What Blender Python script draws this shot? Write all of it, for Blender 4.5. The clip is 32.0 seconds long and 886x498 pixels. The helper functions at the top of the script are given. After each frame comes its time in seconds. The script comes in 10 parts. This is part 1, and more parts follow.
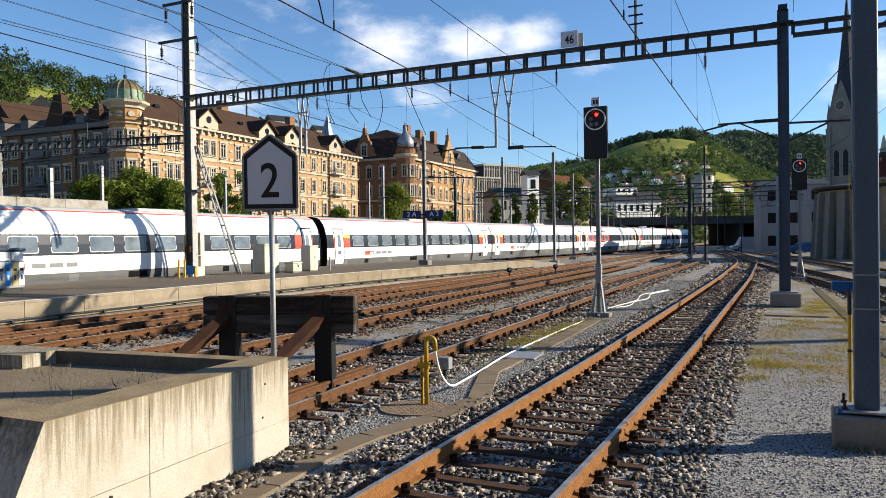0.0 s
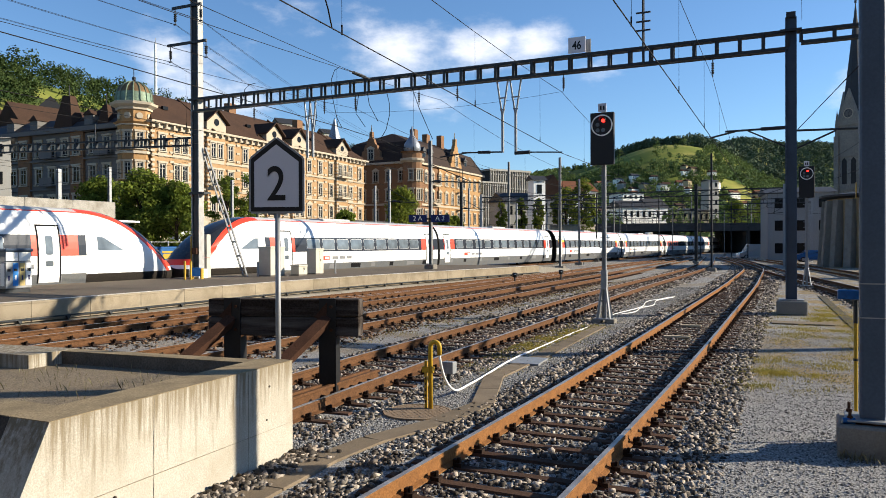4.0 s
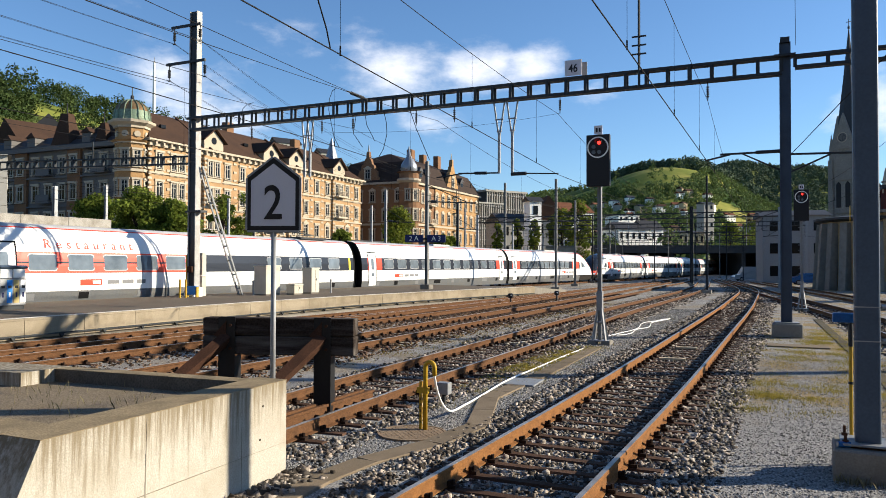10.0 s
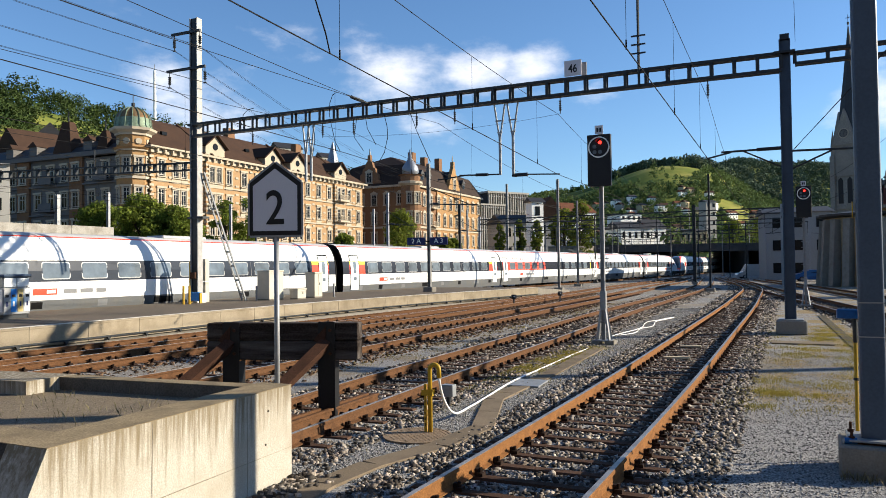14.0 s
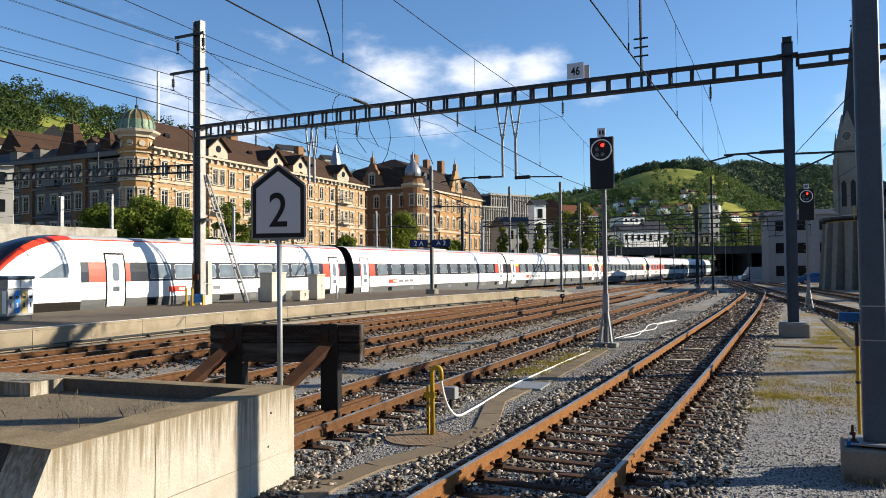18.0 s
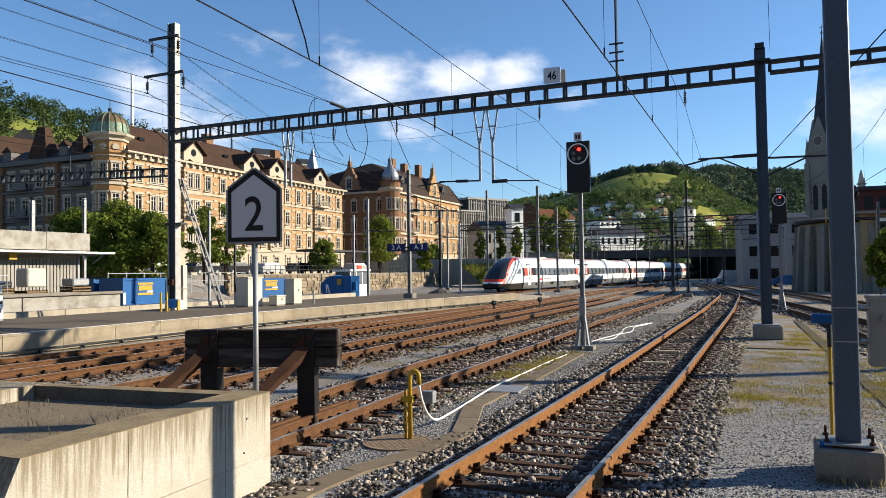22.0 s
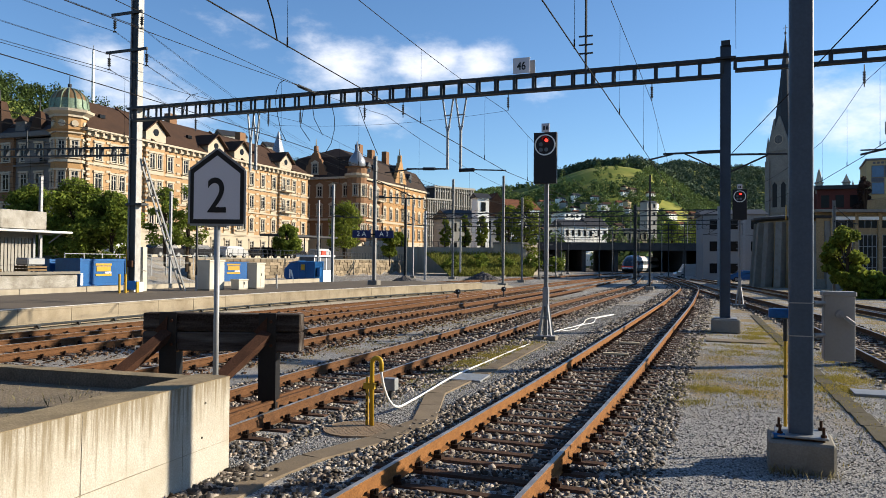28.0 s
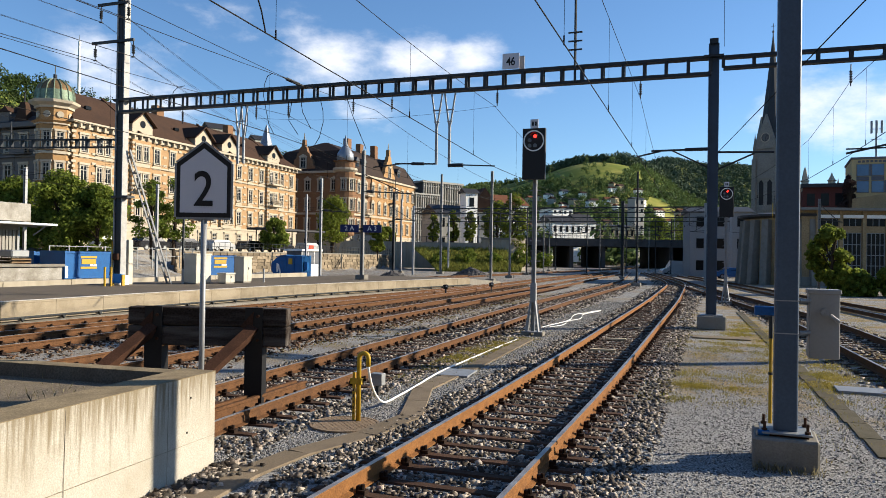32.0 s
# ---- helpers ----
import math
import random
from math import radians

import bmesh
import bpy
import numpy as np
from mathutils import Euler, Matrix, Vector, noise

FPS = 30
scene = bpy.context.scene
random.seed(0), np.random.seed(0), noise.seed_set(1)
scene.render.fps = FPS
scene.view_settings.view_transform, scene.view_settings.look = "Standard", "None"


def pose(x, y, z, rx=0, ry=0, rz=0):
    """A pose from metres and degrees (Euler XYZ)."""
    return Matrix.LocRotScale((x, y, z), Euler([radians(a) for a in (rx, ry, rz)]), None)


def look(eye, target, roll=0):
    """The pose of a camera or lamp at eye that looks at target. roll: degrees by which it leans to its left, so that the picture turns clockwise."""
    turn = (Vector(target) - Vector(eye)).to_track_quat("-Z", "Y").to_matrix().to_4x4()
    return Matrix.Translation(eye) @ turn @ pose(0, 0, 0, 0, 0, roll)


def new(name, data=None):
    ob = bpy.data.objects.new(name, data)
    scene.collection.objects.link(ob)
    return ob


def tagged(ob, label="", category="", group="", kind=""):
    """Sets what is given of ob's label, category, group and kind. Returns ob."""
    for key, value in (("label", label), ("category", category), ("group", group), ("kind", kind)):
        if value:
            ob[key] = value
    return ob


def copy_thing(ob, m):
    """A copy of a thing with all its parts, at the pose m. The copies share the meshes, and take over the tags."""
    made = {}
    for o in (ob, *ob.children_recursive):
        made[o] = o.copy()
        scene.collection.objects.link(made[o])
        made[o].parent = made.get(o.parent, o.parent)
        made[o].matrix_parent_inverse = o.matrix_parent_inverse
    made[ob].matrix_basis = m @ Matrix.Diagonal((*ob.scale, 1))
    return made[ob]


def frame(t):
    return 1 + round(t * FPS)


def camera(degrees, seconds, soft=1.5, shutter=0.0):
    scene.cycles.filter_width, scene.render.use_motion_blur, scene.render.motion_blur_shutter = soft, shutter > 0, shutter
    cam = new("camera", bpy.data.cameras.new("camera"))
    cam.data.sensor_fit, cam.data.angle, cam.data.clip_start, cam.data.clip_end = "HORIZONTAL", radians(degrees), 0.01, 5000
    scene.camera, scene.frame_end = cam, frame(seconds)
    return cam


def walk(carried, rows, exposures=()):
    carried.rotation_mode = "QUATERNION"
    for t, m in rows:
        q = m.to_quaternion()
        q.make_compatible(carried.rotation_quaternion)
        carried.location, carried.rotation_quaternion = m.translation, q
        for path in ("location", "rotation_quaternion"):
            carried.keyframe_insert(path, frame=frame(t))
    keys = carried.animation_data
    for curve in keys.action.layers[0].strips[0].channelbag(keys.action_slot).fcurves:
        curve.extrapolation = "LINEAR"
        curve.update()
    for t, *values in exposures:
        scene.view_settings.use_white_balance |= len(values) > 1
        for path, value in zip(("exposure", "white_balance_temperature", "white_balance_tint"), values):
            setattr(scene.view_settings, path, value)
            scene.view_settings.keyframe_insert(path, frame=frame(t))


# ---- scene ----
PATH = [
    (0, (2.364, -0.023, 2.095), (1.526, 1.793, 2.072), -0.8),
    (0.5, (2.367, -0.022, 2.097), (1.529, 1.794, 2.075), -0.6),
    (1, (2.365, -0.025, 2.097), (1.526, 1.79, 2.076), -0.4),
    (1.5, (2.369, -0.03, 2.097), (1.526, 1.784, 2.08), -0.3),
    (2, (2.37, -0.023, 2.095), (1.524, 1.789, 2.08), -0.3),
    (2.5, (2.374, -0.024, 2.095), (1.526, 1.788, 2.081), -0.3),
    (3, (2.377, -0.024, 2.095), (1.527, 1.786, 2.078), -0.3),
    (3.5, (2.374, -0.03, 2.098), (1.524, 1.78, 2.083), -0.3),
    (5.5, (2.375, -0.036, 2.095), (1.511, 1.767, 2.099), 0.1),
    (6, (2.381, -0.039, 2.095), (1.513, 1.763, 2.105), 0.1),
    (6.5, (2.375, -0.035, 2.096), (1.504, 1.766, 2.113), 0.0),
    (7, (2.373, -0.037, 2.095), (1.502, 1.764, 2.118), 0.1),
    (7.5, (2.378, -0.039, 2.095), (1.508, 1.762, 2.121), 0.1),
    (8, (2.381, -0.041, 2.092), (1.515, 1.762, 2.12), 0.2),
    (8.5, (2.381, -0.041, 2.095), (1.52, 1.764, 2.124), 0.1),
    (9, (2.378, -0.042, 2.096), (1.522, 1.765, 2.13), 0.1),
    (9.5, (2.379, -0.043, 2.093), (1.531, 1.768, 2.133), 0.2),
    (10, (2.379, -0.04, 2.096), (1.537, 1.774, 2.139), 0.2),
    (10.5, (2.369, -0.032, 2.096), (1.534, 1.785, 2.144), 0.2),
    (11, (2.369, -0.028, 2.094), (1.538, 1.791, 2.143), 0.1),
    (11.5, (2.375, -0.044, 2.094), (1.544, 1.775, 2.141), 0.1),
    (12, (2.38, -0.048, 2.097), (1.546, 1.769, 2.149), 0.1),
    (12.5, (2.385, -0.045, 2.095), (1.548, 1.77, 2.15), 0.1),
    (13, (2.391, -0.047, 2.095), (1.549, 1.766, 2.149), -0.3),
    (13.5, (2.384, -0.041, 2.097), (1.54, 1.772, 2.146), -0.6),
    (14, (2.382, -0.045, 2.097), (1.534, 1.766, 2.146), -0.7),
    (14.5, (2.378, -0.047, 2.098), (1.525, 1.762, 2.147), -0.6),
    (16.5, (2.377, -0.05, 2.101), (1.516, 1.754, 2.144), -0.7),
    (17, (2.377, -0.043, 2.096), (1.518, 1.762, 2.141), -0.7),
    (17.5, (2.377, -0.048, 2.101), (1.522, 1.76, 2.149), -0.6),
    (18, (2.393, -0.067, 2.101), (1.539, 1.741, 2.156), -0.6),
    (18.5, (2.392, -0.069, 2.099), (1.542, 1.74, 2.164), -0.5),
    (19, (2.395, -0.06, 2.098), (1.548, 1.75, 2.166), -0.6),
    (19.5, (2.394, -0.062, 2.099), (1.552, 1.751, 2.169), -0.6),
    (20, (2.401, -0.059, 2.098), (1.563, 1.755, 2.168), -0.8),
    (20.5, (2.396, -0.054, 2.097), (1.565, 1.764, 2.165), -0.8),
    (21, (2.397, -0.052, 2.101), (1.574, 1.769, 2.171), -0.8),
    (21.5, (2.387, -0.045, 2.096), (1.575, 1.781, 2.163), -0.8),
    (22, (2.389, -0.048, 2.097), (1.59, 1.784, 2.162), -0.8),
    (22.5, (2.387, -0.048, 2.091), (1.599, 1.789, 2.151), -0.8),
    (23, (2.384, -0.041, 2.091), (1.608, 1.802, 2.146), -0.7),
    (23.5, (2.381, -0.021, 2.09), (1.617, 1.827, 2.141), -0.5),
    (24, (2.38, -0.022, 2.093), (1.627, 1.83, 2.137), -0.4),
    (24.5, (2.375, -0.019, 2.09), (1.63, 1.837, 2.129), -0.3),
    (25, (2.37, -0.012, 2.091), (1.63, 1.846, 2.123), -0.1),
    (25.5, (2.368, -0.015, 2.093), (1.633, 1.845, 2.123), 0.2),
    (27.5, (2.372, -0.011, 2.092), (1.653, 1.855, 2.123), 0.6),
    (28, (2.371, -0.017, 2.088), (1.658, 1.851, 2.121), 0.5),
    (28.5, (2.376, -0.022, 2.087), (1.67, 1.848, 2.125), 0.6),
    (29, (2.374, -0.017, 2.09), (1.673, 1.856, 2.129), 0.8),
    (29.5, (2.378, -0.013, 2.09), (1.68, 1.861, 2.131), 0.7),
    (30, (2.37, -0.006, 2.087), (1.677, 1.87, 2.127), 0.8),
    (30.5, (2.363, 0.001, 2.09), (1.675, 1.879, 2.124), 0.9),
    (31, (2.366, 0.002, 2.092), (1.681, 1.881, 2.119), 0.9),
    (31.5, (2.357, 0.005, 2.086), (1.676, 1.885, 2.111), 0.9),
    (32, (2.364, 0.001, 2.094), (1.681, 1.881, 2.114), 0.9),
]
cam = camera(61.46, 32.0, 0.7)
walk(cam, [(t, look(eye, target, roll)) for t, eye, target, roll in PATH], [(0.0, 1.05, 6000, 9), (32.0, 1.05, 6000, 9)])

# ---- light ----
SUN_AZ = radians(31.2)
SUN_EL = radians(20.8)
sun = new("sun", bpy.data.lights.new("sun", "SUN"))
sun.data.energy, sun.data.angle, sun.data.color = 5.0, radians(0.53), (1.0, 0.85, 0.63)
sun.matrix_world = look((40 * math.cos(SUN_AZ), 40 * math.sin(SUN_AZ), 40 * math.tan(SUN_EL)), (0, 0, 0))


def make_world():
    w = bpy.data.worlds.new("sky")
    scene.world = w
    w.use_nodes = True
    n, l = w.node_tree.nodes, w.node_tree.links
    bg = n["Background"]
    sky = n.new("ShaderNodeTexSky")
    sky.sky_type, sky.sun_disc = "NISHITA", False
    sky.sun_elevation, sky.sun_rotation = SUN_EL, math.pi / 2 - SUN_AZ
    sky.air_density, sky.dust_density, sky.ozone_density = 1.0, 0.1, 4.5
    co = n.new("ShaderNodeTexCoord")
    # cumulus over the hills: noise in the direction of view, flattened towards the horizon
    mp = n.new("ShaderNodeMapping")
    mp.inputs["Scale"].default_value = (1.0, 1.0, 2.0)
    l.new(co.outputs["Generated"], mp.inputs["Vector"])
    no = n.new("ShaderNodeTexNoise")
    no.inputs["Scale"].default_value, no.inputs["Detail"].default_value, no.inputs["Roughness"].default_value = 5.2, 9, 0.6
    l.new(mp.outputs["Vector"], no.inputs["Vector"])
    total = None
    for az, el, size, weight in CLOUDS:
        d = (math.cos(el) * math.sin(az), math.cos(el) * math.cos(az), math.sin(el))
        sub = n.new("ShaderNodeVectorMath")
        sub.operation = "SUBTRACT"
        l.new(co.outputs["Generated"], sub.inputs[0])
        sub.inputs[1].default_value = d
        sc = n.new("ShaderNodeVectorMath")
        sc.operation = "MULTIPLY"
        l.new(sub.outputs[0], sc.inputs[0])
        sc.inputs[1].default_value = (1 / size, 1 / size, 2.0 / size)
        ln = n.new("ShaderNodeVectorMath")
        ln.operation = "LENGTH"
        l.new(sc.outputs[0], ln.inputs[0])
        mr = n.new("ShaderNodeMapRange")
        mr.inputs["From Min"].default_value, mr.inputs["From Max"].default_value = 1.0, 0.0
        mr.inputs["To Max"].default_value = weight
        l.new(ln.outputs["Value"], mr.inputs["Value"])
        if total is None:
            total = mr.outputs[0]
        else:
            mx = n.new("ShaderNodeMath")
            mx.operation = "MAXIMUM"
            l.new(total, mx.inputs[0])
            l.new(mr.outputs[0], mx.inputs[1])
            total = mx.outputs[0]
    add = n.new("ShaderNodeMath")
    add.operation = "ADD"
    l.new(no.outputs["Fac"], add.inputs[0])
    l.new(total, add.inputs[1])
    ramp = n.new("ShaderNodeMapRange")
    ramp.interpolation_type = "SMOOTHSTEP"
    ramp.inputs["From Min"].default_value, ramp.inputs["From Max"].default_value = 0.66, 0.98
    l.new(add.outputs[0], ramp.inputs["Value"])
    mix = n.new("ShaderNodeMix")
    mix.data_type = "RGBA"
    l.new(ramp.outputs[0], mix.inputs[0])
    l.new(sky.outputs[0], mix.inputs[6])
    mix.inputs[7].default_value = (7.6, 7.3, 7.2, 1)
    l.new(mix.outputs[2], bg.inputs["Color"])
    bg.inputs["Strength"].default_value = 0.078


# directions of the cloud banks: azimuth, elevation, size, weight
CLOUDS = [(-0.60, 0.275, 0.13, 0.34), (-0.50, 0.265, 0.20, 0.50), (-0.40, 0.262, 0.15, 0.46), (-0.31, 0.255, 0.13, 0.44), (-0.70, 0.185, 0.20, 0.31), (-0.80, 0.245, 0.10, 0.24),
          (-0.46, 0.19, 0.16, 0.34), (0.16, 0.175, 0.20, 0.46), (-0.24, 0.23, 0.10, 0.36)]
make_world()


# ---- mesh helpers ----
class Bag:
    """Collects faces for one mesh."""

    def __init__(self):
        self.v, self.f = [], []

    def add(self, verts, faces):
        k = len(self.v)
        self.v += [tuple(p) for p in verts]
        self.f += [tuple(i + k for i in q) for q in faces]
        return self

    def box(self, x0, y0, z0, x1, y1, z1):
        v = [(x, y, z) for z in (z0, z1) for y in (y0, y1) for x in (x0, x1)]
        return self.add(v, [(0, 2, 3, 1), (4, 5, 7, 6), (0, 1, 5, 4), (2, 6, 7, 3), (0, 4, 6, 2), (1, 3, 7, 5)])

    def cbox(self, x0, y0, z0, x1, y1, z1, c=0.01):
        """A box with chamfered edges."""
        vs, idx = [], {}
        for sx in (0, 1):
            for sy in (0, 1):
                for sz in (0, 1):
                    X, Y, Z = (x0, x1)[sx], (y0, y1)[sy], (z0, z1)[sz]
                    dx, dy, dz = c * (1 - 2 * sx), c * (1 - 2 * sy), c * (1 - 2 * sz)
                    for a, p in enumerate(((X, Y + dy, Z + dz), (X + dx, Y, Z + dz), (X + dx, Y + dy, Z))):
                        idx[sx, sy, sz, a] = len(vs)
                        vs.append(p)
        fs = []
        for a in range(3):
            b, d = (a + 1) % 3, (a + 2) % 3
            for s in (0, 1):
                q = []
                for u, w in ((0, 0), (1, 0), (1, 1), (0, 1)):
                    k = [0, 0, 0]
                    k[a], k[b], k[d] = s, u, w
                    q.append(idx[(*k, a)])
                fs.append(tuple(q if s else q[::-1]))
            # edges along axis a
            for sb in (0, 1):
                for sd in (0, 1):
                    def key(sa, ax):
                        k = [0, 0, 0]
                        k[a], k[b], k[d] = sa, sb, sd
                        return idx[(*k, ax)]
                    q = (key(0, b), key(1, b), key(1, d), key(0, d))
                    fs.append(q if sb != sd else q[::-1])
        for sx in (0, 1):
            for sy in (0, 1):
                for sz in (0, 1):
                    q = tuple(idx[sx, sy, sz, a] for a in range(3))
                    fs.append(q if (sx + sy + sz) % 2 else q[::-1])
        return self.add(vs, fs)

    def tube(self, p0, p1, r0, r1=None, n=8, caps=True):
        p0, p1 = Vector(p0), Vector(p1)
        r1 = r0 if r1 is None else r1
        d = (p1 - p0).normalized()
        a = d.orthogonal().normalized()
        b = d.cross(a)
        v = []
        for p, r in ((p0, r0), (p1, r1)):
            for i in range(n):
                t = 2 * math.pi * i / n
                v.append(p + a * (r * math.cos(t)) + b * (r * math.sin(t)))
        f = [(i, (i + 1) % n, n + (i + 1) % n, n + i) for i in range(n)]
        if caps:
            f += [tuple(range(n))[::-1], tuple(range(n, 2 * n))]
        return self.add(v, f)

    def path(self, pts, r, n=6):
        """A round bar along a line of points."""
        pts = [Vector(p) for p in pts]
        k0 = len(self.v)
        ref = None
        for i, p in enumerate(pts):
            d = (pts[min(i + 1, len(pts) - 1)] - pts[max(i - 1, 0)]).normalized()
            if ref is None:
                ref = d.orthogonal().normalized()
            a = (ref - d * ref.dot(d)).normalized()
            ref = a
            b = d.cross(a)
            for j in range(n):
                t = 2 * math.pi * j / n
                self.v.append(tuple(p + a * (r * math.cos(t)) + b * (r * math.sin(t))))
        for i in range(len(pts) - 1):
            for j in range(n):
                a0, a1 = k0 + i * n + j, k0 + i * n + (j + 1) % n
                self.f.append((a0, a1, a1 + n, a0 + n))
        self.f.append(tuple(range(k0, k0 + n))[::-1])
        e = k0 + (len(pts) - 1) * n
        self.f.append(tuple(range(e, e + n)))
        return self

    def bar(self, p0, p1, w, h, up=(0, 0, 1)):
        """A square bar from p0 to p1, w wide and h high."""
        p0, p1 = Vector(p0), Vector(p1)
        d = (p1 - p0).normalized()
        s = d.cross(Vector(up))
        s = s.normalized() if s.length > 1e-6 else Vector((1, 0, 0))
        u = s.cross(d)
        v = [p + s * (a * w / 2) + u * (b * h / 2) for p in (p0, p1) for a, b in ((-1, -1), (1, -1), (1, 1), (-1, 1))]
        return self.add(v, [(0, 1, 2, 3)[::-1], (4, 5, 6, 7), (0, 1, 5, 4), (1, 2, 6, 5), (2, 3, 7, 6), (3, 0, 4, 7)])

    def sweep(self, profile, pts, closed=True):
        """A profile of (side, up) swept along a line of points; sides stay level."""
        k0, m = len(self.v), len(profile)
        for i, p in enumerate(pts):
            a, b = pts[max(i - 1, 0)], pts[min(i + 1, len(pts) - 1)]
            dx, dy = b[0] - a[0], b[1] - a[1]
            q = math.hypot(dx, dy)
            sx, sy = dy / q, -dx / q
            for u, w in profile:
                self.v.append((p[0] + sx * u, p[1] + sy * u, p[2] + w))
        for i in range(len(pts) - 1):
            for j in range(m if closed else m - 1):
                a0, a1 = k0 + i * m + j, k0 + i * m + (j + 1) % m
                self.f.append((a0, a1, a1 + m, a0 + m))
        if closed:
            self.f.append(tuple(range(k0, k0 + m))[::-1])
            e = k0 + (len(pts) - 1) * m
            self.f.append(tuple(range(e, e + m)))
        return self

    def prism(self, poly, z0, z1):
        """A flat outline of (x, y), raised from z0 to z1."""
        m = len(poly)
        v = [(x, y, z0) for x, y in poly] + [(x, y, z1) for x, y in poly]
        f = [tuple(range(m))[::-1], tuple(range(m, 2 * m))] + [(i, (i + 1) % m, m + (i + 1) % m, m + i) for i in range(m)]
        return self.add(v, f)

    def turn(self, m):
        self.v = [tuple(m @ Vector(p)) for p in self.v]
        return self

    def mesh(self, name, material, smooth=False):
        me = bpy.data.meshes.new(name)
        me.from_pydata(self.v, [], self.f)
        if material is not None:
            me.materials.append(material)
        if smooth:
            me.polygons.foreach_set("use_smooth", [True] * len(me.polygons))
        me.update()
        return me


def part(name, bag, material, parent, label="", smooth=False):
    ob = new(name, bag.mesh(name, material, smooth) if isinstance(bag, Bag) else bag)
    ob.parent = parent
    if label:
        ob["label"] = label
    return ob


def thing(name, x, y, z, label, category, group="", kind="", rz=0.0):
    ob = new(name)
    ob.empty_display_size = 0.2
    ob.matrix_basis = pose(x, y, z, 0, 0, rz)
    return tagged(ob, label, category, group, kind)


def single(name, bag, material, label, category, kind="", group="", smooth=False):
    return tagged(new(name, bag.mesh(name, material, smooth)), label, category, group, kind)


def lathe(profile, n=16, cx=0.0, cy=0.0):
    b = Bag()
    k = len(profile)
    for i in range(n):
        a = 2 * math.pi * i / n
        b.v += [(cx + r * math.cos(a), cy + r * math.sin(a), z) for r, z in profile]
    for i in range(n):
        for j in range(k - 1):
            a0, a1 = i * k + j, ((i + 1) % n) * k + j
            b.f.append((a0, a1, a1 + 1, a0 + 1))
    return b


# ---- materials ----
TONE = 0.55  # common tone of all weathered outdoor surfaces


def material(name, base, rough=0.7, metal=0.0, vary=0.25, scale=3.0, fine=40.0, bump=0.15, dirt=None, dirt_amount=0.4, space="Object", rand=0.0,
             streak=False, spec=0.3, coat=0.0, translucent=0.0):
    """A painted or natural surface: base colour with stains at one scale and grain at another."""
    m = bpy.data.materials.new(name)
    m.use_nodes = True
    n, l = m.node_tree.nodes, m.node_tree.links
    b = n["Principled BSDF"]
    if not name.startswith(("train_", "white_paint")):
        base = tuple(c * TONE for c in base)
        dirt = tuple(c * TONE for c in dirt) if dirt else dirt
    b.inputs["Roughness"].default_value, b.inputs["Metallic"].default_value = rough, metal
    b.inputs["Specular IOR Level"].default_value = spec if rough < 0.7 else min(spec, 0.08)
    b.inputs["Coat Weight"].default_value = coat
    if space == "World":
        vec = n.new("ShaderNodeNewGeometry").outputs["Position"]
    else:
        vec = n.new("ShaderNodeTexCoord").outputs["Object"]
    mp = n.new("ShaderNodeMapping")
    l.new(vec, mp.inputs["Vector"])
    if streak:
        mp.inputs["Scale"].default_value = (0.1, 1, 1) if streak == "x" else (1, 1, 0.12)
    big = n.new("ShaderNodeTexNoise")
    big.inputs["Scale"].default_value, big.inputs["Detail"].default_value = scale, 6
    big.inputs["Roughness"].default_value = 0.6
    l.new(mp.outputs[0], big.inputs["Vector"])
    small = n.new("ShaderNodeTexNoise")
    small.inputs["Scale"].default_value, small.inputs["Detail"].default_value = fine, 4
    l.new(vec, small.inputs["Vector"])
    dark = tuple(c * (1 - vary) for c in base)
    light = tuple(min(1, c * (1 + vary)) for c in base)
    ramp = n.new("ShaderNodeValToRGB")
    ramp.color_ramp.elements[0].position, ramp.color_ramp.elements[1].position = 0.3, 0.7
    ramp.color_ramp.elements[0].color, ramp.color_ramp.elements[1].color = (*dark, 1), (*light, 1)
    l.new(small.outputs["Fac"], ramp.inputs["Fac"])
    out = ramp.outputs["Color"]
    if dirt is not None:
        mr = n.new("ShaderNodeMapRange")
        mr.inputs["From Min"].default_value, mr.inputs["From Max"].default_value = 0.42, 0.72
        mr.inputs["To Max"].default_value = dirt_amount
        l.new(big.outputs["Fac"], mr.inputs["Value"])
        mix = n.new("ShaderNodeMix")
        mix.data_type = "RGBA"
        l.new(mr.outputs[0], mix.inputs[0])
        l.new(out, mix.inputs[6])
        mix.inputs[7].default_value = (*dirt, 1)
        out = mix.outputs[2]
    if rand:
        info = n.new("ShaderNodeObjectInfo")
        mr = n.new("ShaderNodeMapRange")
        mr.inputs["To Min"].default_value, mr.inputs["To Max"].default_value = 1 - rand, 1 + rand
        l.new(info.outputs["Random"], mr.inputs["Value"])
        hs = n.new("ShaderNodeHueSaturation")
        l.new(mr.outputs[0], hs.inputs["Value"])
        l.new(out, hs.inputs["Color"])
        out = hs.outputs[0]
    l.new(out, b.inputs["Base Color"])
    if bump:
        bp = n.new("ShaderNodeBump")
        bp.inputs["Strength"].default_value = bump
        bp.inputs["Distance"].default_value = 0.01
        l.new(small.outputs["Fac"], bp.inputs["Height"])
        l.new(bp.outputs[0], b.inputs["Normal"])
    return m


